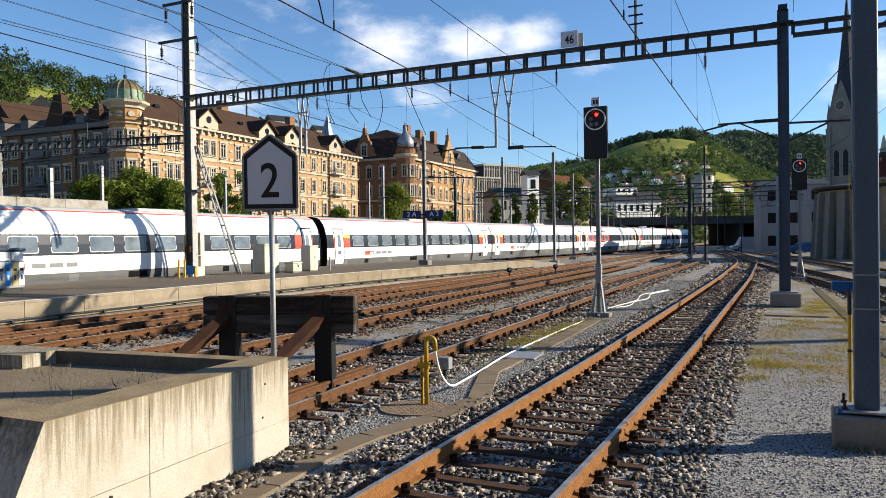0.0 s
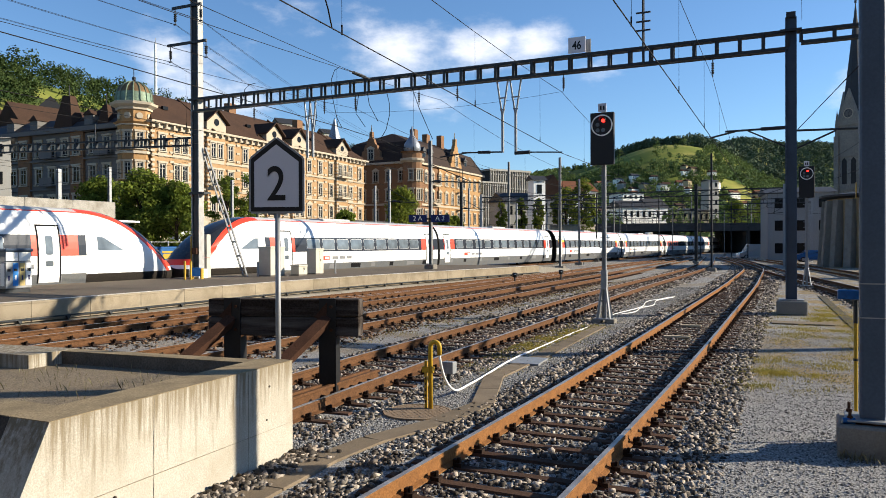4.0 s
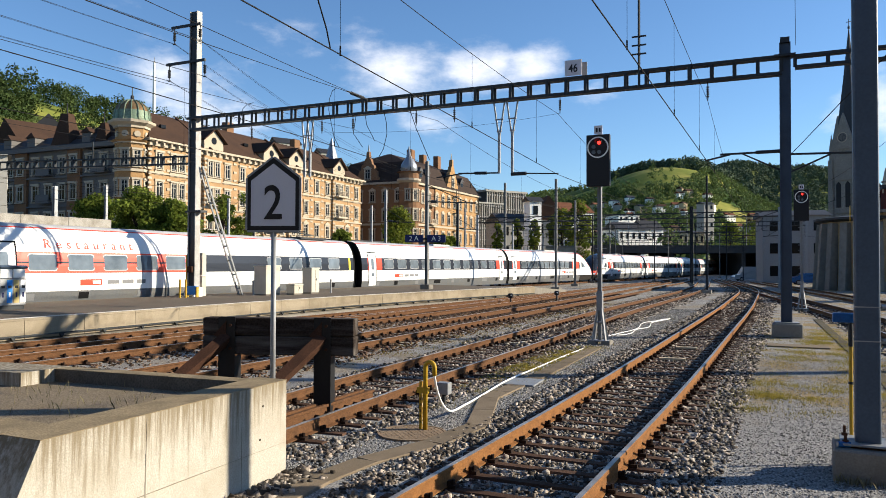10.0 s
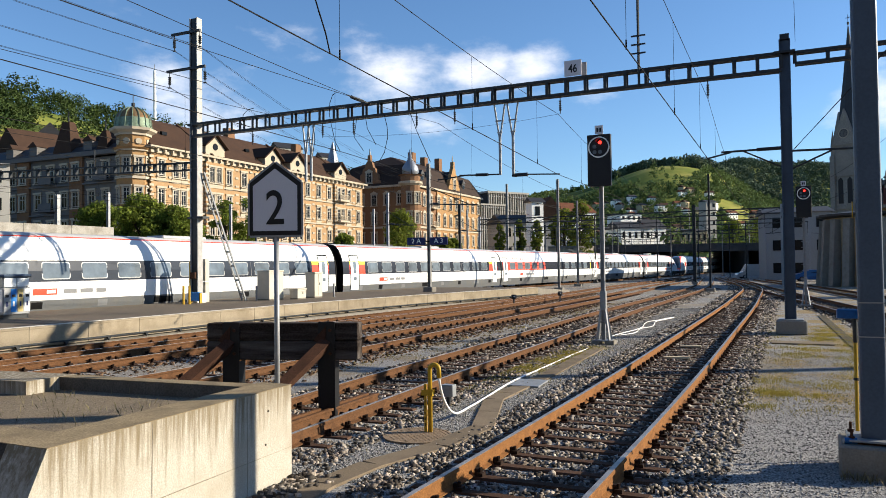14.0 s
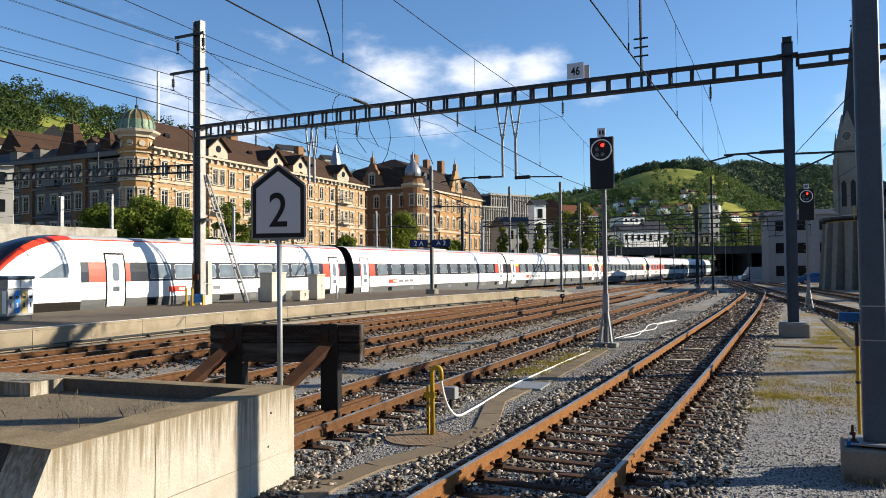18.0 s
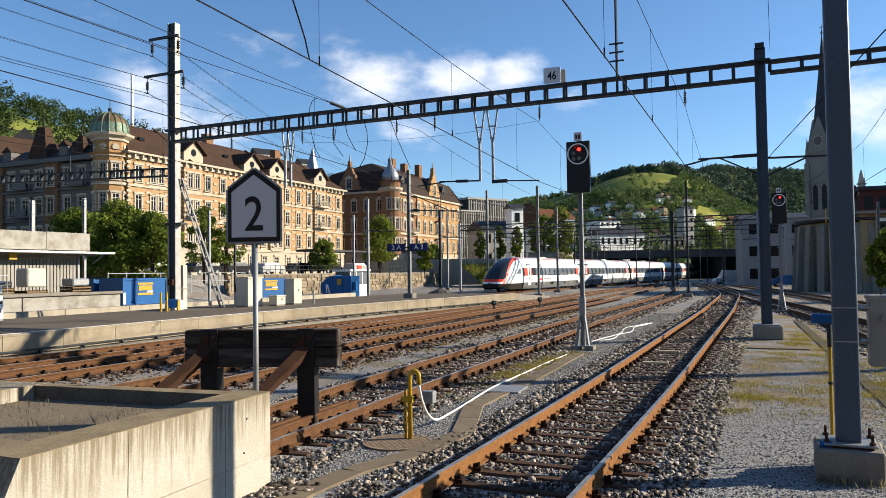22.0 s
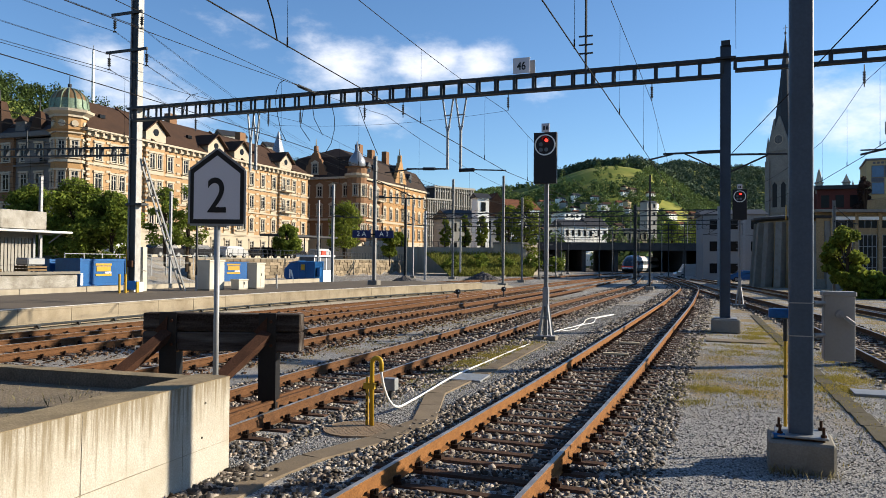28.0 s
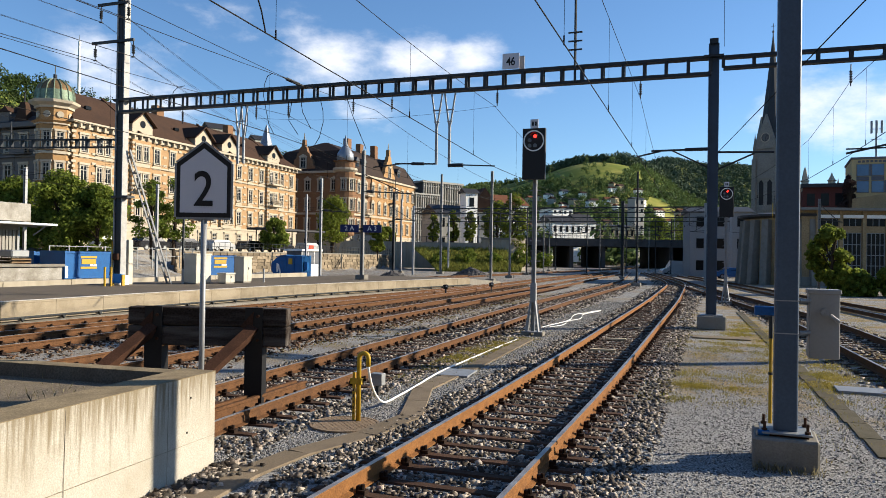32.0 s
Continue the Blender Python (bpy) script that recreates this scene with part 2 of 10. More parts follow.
def island_tint(m, low, high, power=1.0):
    """Lets each loose piece of a joined mesh have a tone of its own."""
    n, l = m.node_tree.nodes, m.node_tree.links
    b = n["Principled BSDF"]
    src = b.inputs["Base Color"].links[0].from_socket
    g = n.new("ShaderNodeNewGeometry")
    mr = n.new("ShaderNodeMapRange")
    mr.inputs["To Min"].default_value, mr.inputs["To Max"].default_value = low, high
    pw = n.new("ShaderNodeMath")
    pw.operation = "POWER"
    pw.inputs[1].default_value = power
    l.new(g.outputs["Random Per Island"], pw.inputs[0])
    l.new(pw.outputs[0], mr.inputs["Value"])
    hs = n.new("ShaderNodeHueSaturation")
    l.new(mr.outputs[0], hs.inputs["Value"])
    l.new(src, hs.inputs["Color"])
    l.new(hs.outputs[0], b.inputs["Base Color"])
    return m


def leafy(m, amount):
    """Let some of the light through a thin leaf or blade."""
    n, l = m.node_tree.nodes, m.node_tree.links
    b = n["Principled BSDF"]
    tr = n.new("ShaderNodeBsdfTranslucent")
    l.new(b.inputs["Base Color"].links[0].from_socket, tr.inputs["Color"])
    mx = n.new("ShaderNodeMixShader")
    mx.inputs[0].default_value = amount
    l.new(b.outputs[0], mx.inputs[1])
    l.new(tr.outputs[0], mx.inputs[2])
    l.new(mx.outputs[0], n["Material Output"].inputs["Surface"])
    return m


def glowing(name, colour, strength):
    m = bpy.data.materials.new(name)
    m.use_nodes = True
    b = m.node_tree.nodes["Principled BSDF"]
    b.inputs["Base Color"].default_value = (*colour, 1)
    b.inputs["Emission Color"].default_value = (*colour, 1)
    b.inputs["Emission Strength"].default_value = strength
    return m


M = {}
M["rail"] = material("rusted_rail", (0.20, 0.098, 0.045), 0.75, 0.1, 0.4, 6, 60, 0.2, (0.085, 0.046, 0.026), 0.6, "World")
M["rail_top"] = material("worn_rail_head", (0.62, 0.58, 0.54), 0.35, 0.5, 0.2, 3, 80, 0.05, (0.2, 0.11, 0.06), 0.6, "World")
M["sleeper"] = material("rusted_steel_sleeper", (0.14, 0.08, 0.052), 0.85, 0.0, 0.35, 5, 50, 0.3, (0.06, 0.04, 0.028), 0.5, "World", rand=0.2)
M["clip"] = material("rail_fastening", (0.05, 0.032, 0.024), 0.8, 0.2, 0.3, 8, 60, 0.2)
# near-black base paints the shade in the gaps between stones; brown dirt patches
M["ballast"] = material("gap_shade_ballast", (0.035, 0.027, 0.021), 0.95, 0, 0.5, 1.2, 22, 0.9, (0.085, 0.05, 0.03), 0.55, "World")
M["stone"] = island_tint(material("ballast_stone", (0.29, 0.255, 0.215), 0.9, 0, 0.3, 2, 50, 0.4, (0.16, 0.10, 0.065), 0.5, "World"), 0.3, 3.0, 2.4)
M["stone_brown"] = island_tint(material("rusty_ballast_stone", (0.17, 0.11, 0.068), 0.9, 0, 0.3, 2, 50, 0.4, (0.12, 0.07, 0.04), 0.6, "World"), 0.3, 2.4, 2.0)
M["concrete"] = material("weathered_concrete", (0.62, 0.55, 0.43), 0.9, 0, 0.10, 1.6, 60, 0.25, (0.30, 0.25, 0.17), 0.45, "Object", streak=True)
M["edge_stone"] = material("stained_edge_stone", (0.50, 0.42, 0.30), 0.9, 0, 0.14, 1.2, 50, 0.3, (0.24, 0.18, 0.11), 0.6, "World", rand=0.1)
M["concrete_grey"] = material("grey_concrete", (0.38, 0.35, 0.30), 0.9, 0, 0.14, 2.0, 45, 0.3, (0.22, 0.19, 0.14), 0.5, "Object", rand=0.08)
M["galva"] = material("galvanised_steel", (0.46, 0.47, 0.48), 0.5, 0.25, 0.12, 5, 40, 0.05, (0.28, 0.29, 0.30), 0.4)
M["mast_pale"] = material("pale_mast_paint", (0.64, 0.63, 0.60), 0.55, 0, 0.15, 3, 30, 0.05, (0.3, 0.26, 0.22), 0.5)
M["mast_mid"] = material("grey_mast_paint", (0.34, 0.34, 0.33), 0.55, 0, 0.15, 3, 30, 0.05, (0.2, 0.18, 0.16), 0.5)
M["mast_blue"] = material("blue_grey_mast_paint", (0.10, 0.145, 0.215), 0.45, 0.2, 0.1, 2.0, 30, 0.04, (0.06, 0.085, 0.12), 0.5)
M["mast_dark"] = material("dark_steel_paint", (0.05, 0.055, 0.06), 0.55, 0.3, 0.15, 3.0, 30, 0.05)
M["black"] = material("black_board", (0.016, 0.016, 0.018), 0.5, 0, 0.2, 3, 30, 0.03)
M["wire"] = material("overhead_wire", (0.02, 0.019, 0.019), 0.8, 0.0, 0.1, 1, 5, 0)
M["white"] = material("white_paint", (0.78, 0.77, 0.74), 0.45, 0, 0.04, 3, 30, 0.02, (0.6, 0.57, 0.5), 0.25)
M["sign_face"] = material("reflective_sign_face", (0.98, 0.95, 1.0), 0.55, 0, 0.03, 3, 60, 0.02)
M["yellow"] = material("yellow_paint", (0.75, 0.46, 0.02), 0.5, 0, 0.1, 8, 60, 0.05, (0.4, 0.22, 0.03), 0.3)
M["sky_blue"] = material("bright_blue_paint", (0.03, 0.33, 0.95), 0.5, 0, 0.08, 2, 30, 0.02)
M["blue"] = material("blue_paint", (0.014, 0.15, 0.46), 0.4, 0, 0.2, 2, 30, 0.05, (0.02, 0.075, 0.26), 0.35)
M["navy"] = material("navy_sign", (0.02, 0.035, 0.16), 0.5, 0, 0.05, 2, 20, 0)
M["sand_panel"] = material("sand_yellow_panel", (0.75, 0.58, 0.22), 0.6, 0, 0.05, 2, 20, 0)
M["rust"] = material("brown_rusty_steel", (0.11, 0.055, 0.035), 0.8, 0.1, 0.3, 5, 50, 0.25, (0.05, 0.028, 0.02), 0.5)
M["timber"] = material("tarred_timber", (0.05, 0.036, 0.028), 0.9, 0, 0.6, 6, 45, 0.9, (0.27, 0.24, 0.215), 0.75, streak="x", spec=0.1)
M["asphalt"] = material("worn_asphalt", (0.25, 0.205, 0.155), 0.92, 0, 0.2, 0.5, 60, 0.3, (0.18, 0.15, 0.12), 0.5, "World")
M["line"] = material("platform_line_paint", (1.0, 0.96, 0.88), 0.8, 0, 0.15, 3, 30, 0.1, (0.7, 0.63, 0.52), 0.45, "World")
M["grass"] = island_tint(material("dry_grass", (0.46, 0.37, 0.09), 0.9, 0, 0.3, 2, 30, 0, (0.27, 0.28, 0.06), 0.7, "World"), 0.6, 1.4)
M["leaf"] = island_tint(material("tree_leaves", (0.29, 0.36, 0.055), 0.75, 0, 0.3, 0.6, 6, 0, (0.11, 0.16, 0.03), 0.6, "World"), 0.55, 1.5)
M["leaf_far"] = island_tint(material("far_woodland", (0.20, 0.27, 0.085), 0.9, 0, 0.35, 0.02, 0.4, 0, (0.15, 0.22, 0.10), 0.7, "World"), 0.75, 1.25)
M["straw"] = island_tint(material("dry_straw", (0.42, 0.36, 0.2), 0.9, 0, 0.3, 2, 30, 0, None, 0, "World"), 0.5, 1.3)
M["bark"] = material("tree_bark", (0.07, 0.05, 0.035), 0.9, 0, 0.3, 3, 25, 0.4)

M["leaf_ridge"] = island_tint(material("ridge_forest", (0.085, 0.125, 0.036), 0.9, 0, 0.4, 0.03, 0.5, 0, (0.04, 0.065, 0.022), 0.85, "World"), 0.5, 1.5)
# green lightened to stand in for the haze over the distant hills
M["leaf_forest"] = island_tint(material("haze_paled_forest", (0.17, 0.225, 0.13), 0.9, 0, 0.35, 0.02, 0.4, 0, (0.12, 0.165, 0.105), 0.7, "World"), 0.8, 1.2)
for _k, _a in (("grass", 0.45), ("leaf", 0.5), ("leaf_far", 0.25), ("leaf_ridge", 0.2), ("straw", 0.4)):
    leafy(M[_k], _a)


# ---- terrain: one sheet from the yard to the hills ----
def smooth(a, b, v):
    t = np.clip((v - a) / (b - a), 0, 1)
    return t * t * (3 - 2 * t)


def ground_z(x, y):
    """Height of the ground: level yard, the street above it, the wooded ridge beside the town and the hills at the end of the valley."""
    x, y = np.asarray(x, float), np.asarray(y, float)
    z = -0.2 + 2.5 * smooth(-40 - 10.2 * smooth(54, 64, y), -52 - 2.0 * smooth(54, 64, y), x) * smooth(-40, 0, y) * (1 - smooth(170, 260, y))
    r, az = np.hypot(x, y), np.arctan2(x, y)
    ridge = (81 - 22 * smooth(275, 345, y) + 14 * smooth(370, 430, y)) * smooth(-105, -345, x) * smooth(-300, 60, y) * (1 - 0.2 * smooth(900, 1700, y))
    rise = smooth(480, 1450, r)
    meadow = (122 + 60 * np.exp(-((az + 0.14) / 0.10) ** 2)) * smooth(-0.85, -0.30, az) * (1 - 0.45 * smooth(-0.10, 0.06, az)) * rise
    far = (226 + 42 * np.exp(-((az + 0.045) / 0.05) ** 2) + 8 * np.sin(az * 61)) * smooth(-0.30, -0.06, az) * (1 - 0.9 * smooth(0.045, 0.115, az)) * smooth(1250, 2150, r)
    return z + np.maximum.reduce([ridge, meadow, far]) + 5 * np.sin(x / 90) * np.cos(y / 110) * smooth(300, 700, r)


def terrain():
    radii = np.concatenate([np.linspace(0, 60, 31)[1:], np.geomspace(64, 4200, 120)])
    n = 480
    a = np.linspace(-math.pi, math.pi, n, endpoint=False)
    R, A = np.meshgrid(radii, a, indexing="ij")
    X, Y = R * np.sin(A), R * np.cos(A)
    Zs = ground_z(X, Y)
    v = np.stack([X.ravel(), Y.ravel(), Zs.ravel()], 1)
    v = np.vstack([v, [[0, 0, -0.2]]])
    f = []
    for i in range(len(radii) - 1):
        for j in range(n):
            k = (j + 1) % n
            f.append((i * n + j, (i + 1) * n + j, (i + 1) * n + k, i * n + k)[::-1])
    c = len(v) - 1
    f += [(c, j, (j + 1) % n)[::-1] for j in range(n)]
    me = bpy.data.meshes.new("ground")
    me.from_pydata(v.tolist(), [], f)
    me.polygons.foreach_set("use_smooth", [True] * len(me.polygons))
    me.materials.append(ground_material())
    tagged(new("ground", me), "grey gravel railway yard rising to grassy wooded hills", "ground", kind="structure")


def ground_material():
    m = bpy.data.materials.new("yard_gravel_and_meadow")
    m.use_nodes = True
    n, l = m.node_tree.nodes, m.node_tree.links
    b = n["Principled BSDF"]
    b.inputs["Roughness"].default_value, b.inputs["Specular IOR Level"].default_value = 1.0, 0.04
    pos = n.new("ShaderNodeNewGeometry").outputs["Position"]

    def noise_at(scale, detail=5, rough=0.6):
        t = n.new("ShaderNodeTexNoise")
        t.inputs["Scale"].default_value, t.inputs["Detail"].default_value, t.inputs["Roughness"].default_value = scale, detail, rough
        l.new(pos, t.inputs["Vector"])
        return t.outputs["Fac"]

    def ramp(src, lo, hi, c0, c1):
        t = n.new("ShaderNodeValToRGB")
        t.color_ramp.elements[0].position, t.color_ramp.elements[1].position = lo, hi
        t.color_ramp.elements[0].color, t.color_ramp.elements[1].color = (*c0, 1), (*c1, 1)
        l.new(src, t.inputs["Fac"])
        return t.outputs["Color"]

    def blend(fac, a, c):
        t = n.new("ShaderNodeMix")
        t.data_type = "RGBA"
        l.new(fac, t.inputs[0])
        l.new(a, t.inputs[6])
        l.new(c, t.inputs[7])
        return t.outputs[2]

    def rng(src, lo, hi, to=1.0):
        t = n.new("ShaderNodeMapRange")
        t.interpolation_type = "SMOOTHSTEP"
        t.inputs["From Min"].default_value, t.inputs["From Max"].default_value, t.inputs["To Max"].default_value = lo, hi, to
        l.new(src, t.inputs["Value"])
        return t.outputs[0]

    grain = noise_at(40, 4)
    gravel = ramp(grain, 0.38, 0.64, (0.075, 0.072, 0.068), (0.42, 0.405, 0.385))
    earth = ramp(noise_at(20, 5), 0.3, 0.7, (0.09, 0.065, 0.04), (0.19, 0.15, 0.10))
    near = blend(rng(noise_at(0.22, 5), 0.54, 0.72, 0.55), gravel, earth)
    moss = ramp(noise_at(26, 4), 0.35, 0.7, (0.12, 0.085, 0.03), (0.40, 0.265, 0.09))
    place = n.new("ShaderNodeSeparateXYZ")
    l.new(pos, place.inputs[0])

    def times(a, c):
        t = n.new("ShaderNodeMath")
        t.operation = "MULTIPLY"
        l.new(a, t.inputs[0])
        l.new(c, t.inputs[1])
        return t.outputs[0]
    gate = n.new("ShaderNodeMapRange")
    gate.inputs["From Min"].default_value, gate.inputs["From Max"].default_value, gate.inputs["To Min"].default_value = 1.3, 2.2, 0.45
    l.new(place.outputs["X"], gate.inputs["Value"])
    gate = gate.outputs[0]
    near = blend(times(rng(noise_at(0.6, 7), 0.45, 0.58, 0.75), times(rng(place.outputs["Y"], 10.5, 14.0), gate)), near, moss)
    field = ramp(noise_at(0.012, 4), 0.4, 0.62, (0.15, 0.175, 0.035), (0.30, 0.27, 0.07))
    wood = ramp(noise_at(0.05, 6), 0.35, 0.65, (0.022, 0.04, 0.014), (0.06, 0.10, 0.025))
    hill = blend(rng(noise_at(0.0048, 3), 0.47, 0.53), field, wood)
    sep = n.new("ShaderNodeSeparateXYZ")
    l.new(pos, sep.inputs[0])
    out = blend(rng(sep.outputs["Z"], 3.0, 8.0), near, hill)
    l.new(out, b.inputs["Base Color"])
    bp = n.new("ShaderNodeBump")
    bp.inputs["Strength"].default_value, bp.inputs["Distance"].default_value = 0.6, 0.02
    l.new(grain, bp.inputs["Height"])
    l.new(bp.outputs[0], b.inputs["Normal"])
    return m


terrain()


# ---- tracks ----
def spline(knots):
    """x as a smooth function of y through knots of (y, x)."""
    ky, kx = np.array([k[0] for k in knots], float), np.array([k[1] for k in knots], float)
    n = len(ky)
    h = np.diff(ky)
    A, b = np.eye(n), np.zeros(n)
    for i in range(1, n - 1):
        A[i, i - 1:i + 2] = h[i - 1], 2 * (h[i - 1] + h[i]), h[i]
        b[i] = 6 * ((kx[i + 1] - kx[i]) / h[i] - (kx[i] - kx[i - 1]) / h[i - 1])
    m = np.linalg.solve(A, b)

    def at(y):
        i = int(np.clip(np.searchsorted(ky, y) - 1, 0, n - 2))
        if y < ky[0]:
            return float(kx[0] + (y - ky[0]) * ((kx[1] - kx[0]) / h[0] - h[0] * (2 * m[0] + m[1]) / 6))
        if y > ky[-1]:
            return float(kx[-1] + (y - ky[-1]) * ((kx[-1] - kx[-2]) / h[-1] + h[-1] * (m[-2] + 2 * m[-1]) / 6))
        d, e = y - ky[i], ky[i + 1] - y
        return float(m[i] * e ** 3 / (6 * h[i]) + m[i + 1] * d ** 3 / (6 * h[i]) + (kx[i] / h[i] - m[i] * h[i] / 6) * e + (kx[i + 1] / h[i] - m[i + 1] * h[i] / 6) * d)
    return at


RAIL = [(-0.062, -0.172), (0.062, -0.172), (0.062, -0.16), (0.012, -0.142), (0.010, -0.05), (0.036, -0.038), (0.036, -0.008), (0.028, 0.0),
        (-0.028, 0.0), (-0.036, -0.008), (-0.036, -0.038), (-0.010, -0.05), (-0.012, -0.142), (-0.062, -0.16)]
HEAD = [(-0.027, 0.0), (0.027, 0.0), (0.027, 0.0022), (-0.027, 0.0022)]
SLEEPER = Bag()
SLEEPER.add([(sx * x, y, z) for sx in (-1, 1) for x, y, z in ((1.22, -0.10, -0.24), (1.22, 0.10, -0.24), (1.16, 0.06, -0.174), (1.16, -0.06, -0.174))],
            [(0, 1, 2, 3)[::-1], (4, 5, 6, 7), (3, 2, 6, 7), (1, 5, 6, 2), (0, 3, 7, 4), (0, 4, 5, 1)])
SLEEPER_MESH = SLEEPER.mesh("sleeper", M["sleeper"])
CLIP_SET = Bag()
for cx in (-0.75, 0.75):
    for side in (-1, 1):
        CLIP_SET.box(cx + side * 0.075, -0.045, -0.176, cx + side * 0.155, 0.045, -0.135)
        CLIP_SET.box(cx + side * 0.055, -0.03, -0.165, cx + side * 0.10, 0.03, -0.10)
        CLIP_SET.tube((cx + side * 0.112, 0, -0.17), (cx + side * 0.112, 0, -0.085), 0.02, n=6)


def curve_pts(at, y0, y1, step, off=0.0, z=0.0):
    out, y = [], y0
    n = max(2, int(round((y1 - y0) / step)) + 1)
    for i in range(n):
        y = y0 + (y1 - y0) * i / (n - 1)
        sl = (at(y + 0.2) - at(y - 0.2)) / 0.4
        k = 1 / math.hypot(1, sl)
        out.append((at(y) + off * k, y - off * sl * k, z))
    return out


SLEEPER_ROWS = {}
PITCH_A = 0.53
M["rail_orange"] = material("orange_rusted_rail", (0.36, 0.165, 0.056), 0.75, 0.1, 0.35, 6, 60, 0.2, (0.16, 0.075, 0.035), 0.55, "World")


def lay_track(at, y0, y1, sleepers_to, label, bed=1.5, pitch=0.6, rails=(-0.75, 0.75), clips_to=0.0, bed_from=None, rust="rail"):
    t = thing("railway_track", at(y0), y0, 0, label, "railway track", "tracks of the yard", "structure")
    inv = t.matrix_basis.inverted()
    for off in rails:
        part("rail", Bag().sweep(RAIL, curve_pts(at, y0, y1, 1.5, off)).turn(inv), M[rust], t)
        part("rail_head", Bag().sweep(HEAD, curve_pts(at, y0, y1, 1.5, off)).turn(inv), M["rail_top"], t, "worn shiny running surface")
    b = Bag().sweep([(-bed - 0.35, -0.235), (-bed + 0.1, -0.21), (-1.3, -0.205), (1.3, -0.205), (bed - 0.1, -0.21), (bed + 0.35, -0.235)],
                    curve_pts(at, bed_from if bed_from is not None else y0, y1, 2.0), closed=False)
    ob = part("ballast", b.turn(inv), M["ballast"], t, "ballast bed, near-black for the shade between stones, with brown dirt")
    ob["kind"] = "stuff"
    SLEEPER_ROWS[t.name] = rows = []
    y, rnd, clips = y0 + 0.37, random.Random(int(y0 * 7 + at(y0) * 13)), Bag()
    while y < sleepers_to:
        sl = (at(y + 0.2) - at(y - 0.2)) / 0.4
        rows.append(y)
        ob = new("sleeper", SLEEPER_MESH)
        ob.parent = t
        ob.matrix_basis = inv @ pose(at(y), y, rnd.uniform(-0.006, 0.004), 0, 0, -math.degrees(math.atan(sl)) + rnd.uniform(-0.8, 0.8))
        if y < clips_to:
            m = ob.matrix_basis
            k = len(clips.v)
            clips.v += [tuple(m @ Vector(p)) for p in CLIP_SET.v]
            clips.f += [tuple(i + k for i in q) for q in CLIP_SET.f]
        y += pitch * rnd.uniform(0.985, 1.015)
    if clips.v:
        c = part("fastenings", clips, M["clip"], t, "dark rail clips and bolts")
        c["kind"] = "stuff"
    return t


TRACK_A = spline([(-6, -0.35), (6, -0.12), (12, -0.04), (24, -0.05), (42, -0.13), (57, -0.4), (66, -0.6), (80, -1.7), (100, -4.5), (130, -8.5)])
TRACK_B = spline([(6, -4.1), (12, -4.4), (20, -4.6), (30, -4.95), (45, -5.15), (60, -5.2), (80, -5.9), (100, -7.5), (130, -10.0)])
TRACK_C = spline([(-6, -8.6), (12, -8.75), (20, -8.85), (30, -9.1), (45, -9.25), (60, -9.5), (80, -10.3), (100, -10.8), (130, -12.0)])
TRACK_D = spline([(-6, -13.2), (12, -13.0), (20, -12.9), (30, -12.7), (45, -12.9), (60, -13.3), (80, -13.8), (100, -13.6), (130, -13.5)])
TRACK_E = spline([(-6, -15.6), (14, -15.5), (22, -15.1), (30, -14.5), (45, -13.7), (60, -13.4)])
TRAIN_FACE = [(-10, -24.58), (20, -25.24), (40, -24.97), (55, -23.92), (70, -23.31), (85, -21.75), (100, -20.63), (120, -19.2), (145, -17.36), (175, -16.0), (205, -15.4), (235, -15.4), (265, -16.0)]
TRACK_T = spline([(y, x - 1.42) for y, x in TRAIN_FACE])
TRACK_R = spline([(8, 7.0), (20, 6.2), (29, 5.75), (36, 5.0), (54, 2.4), (75, -0.4), (100, -3.6), (130, -8.0)])
TRACK_S = spline([(8, 13.0), (24, 11.0), (36, 9.4), (55, 6.6), (81, 2.9), (110, -2.0)])


LAID = {}


def tracks():
    LAID["A"] = lay_track(TRACK_A, -4, 128, 75, "rusty siding track on steel sleepers in brown ballast", clips_to=40, rust="rail_orange", pitch=PITCH_A)
    LAID["B"] = lay_track(TRACK_B, 7.6, 128, 70, "rusty siding ending at a buffer stop", clips_to=32, bed_from=7.0, pitch=PITCH_A)
    LAID["C"] = lay_track(TRACK_C, -4, 128, 60, "rusty brown station track beside the platform", clips_to=30, bed=2.1)
    LAID["D"] = lay_track(TRACK_D, -4, 128, 55, "rusty brown station track beside the platform", clips_to=30, bed=2.1)
    lay_track(TRACK_E, -4, 56, 45, "rusty brown track along the platform wall", clips_to=30, bed=1.5)
    lay_track(TRACK_T, -60, 255, 0, "station track carrying the passenger train")
    lay_track(TRACK_R, 9, 128, 60, "shaded dark track beyond the gravel strip")
    lay_track(TRACK_S, 9, 108, 0, "shaded dark track beyond the gravel strip")


tracks()


# ---- platform ----
PLAT_NEAR = spline([(-10, -17.0), (14, -17.05), (21, -17.25), (28, -17.3), (35, -16.8), (42, -15.9), (52, -14.4), (60, -13.6)])
PLAT_FAR = spline([(y, x + 0.3) for y, x in TRAIN_FACE[:5]])


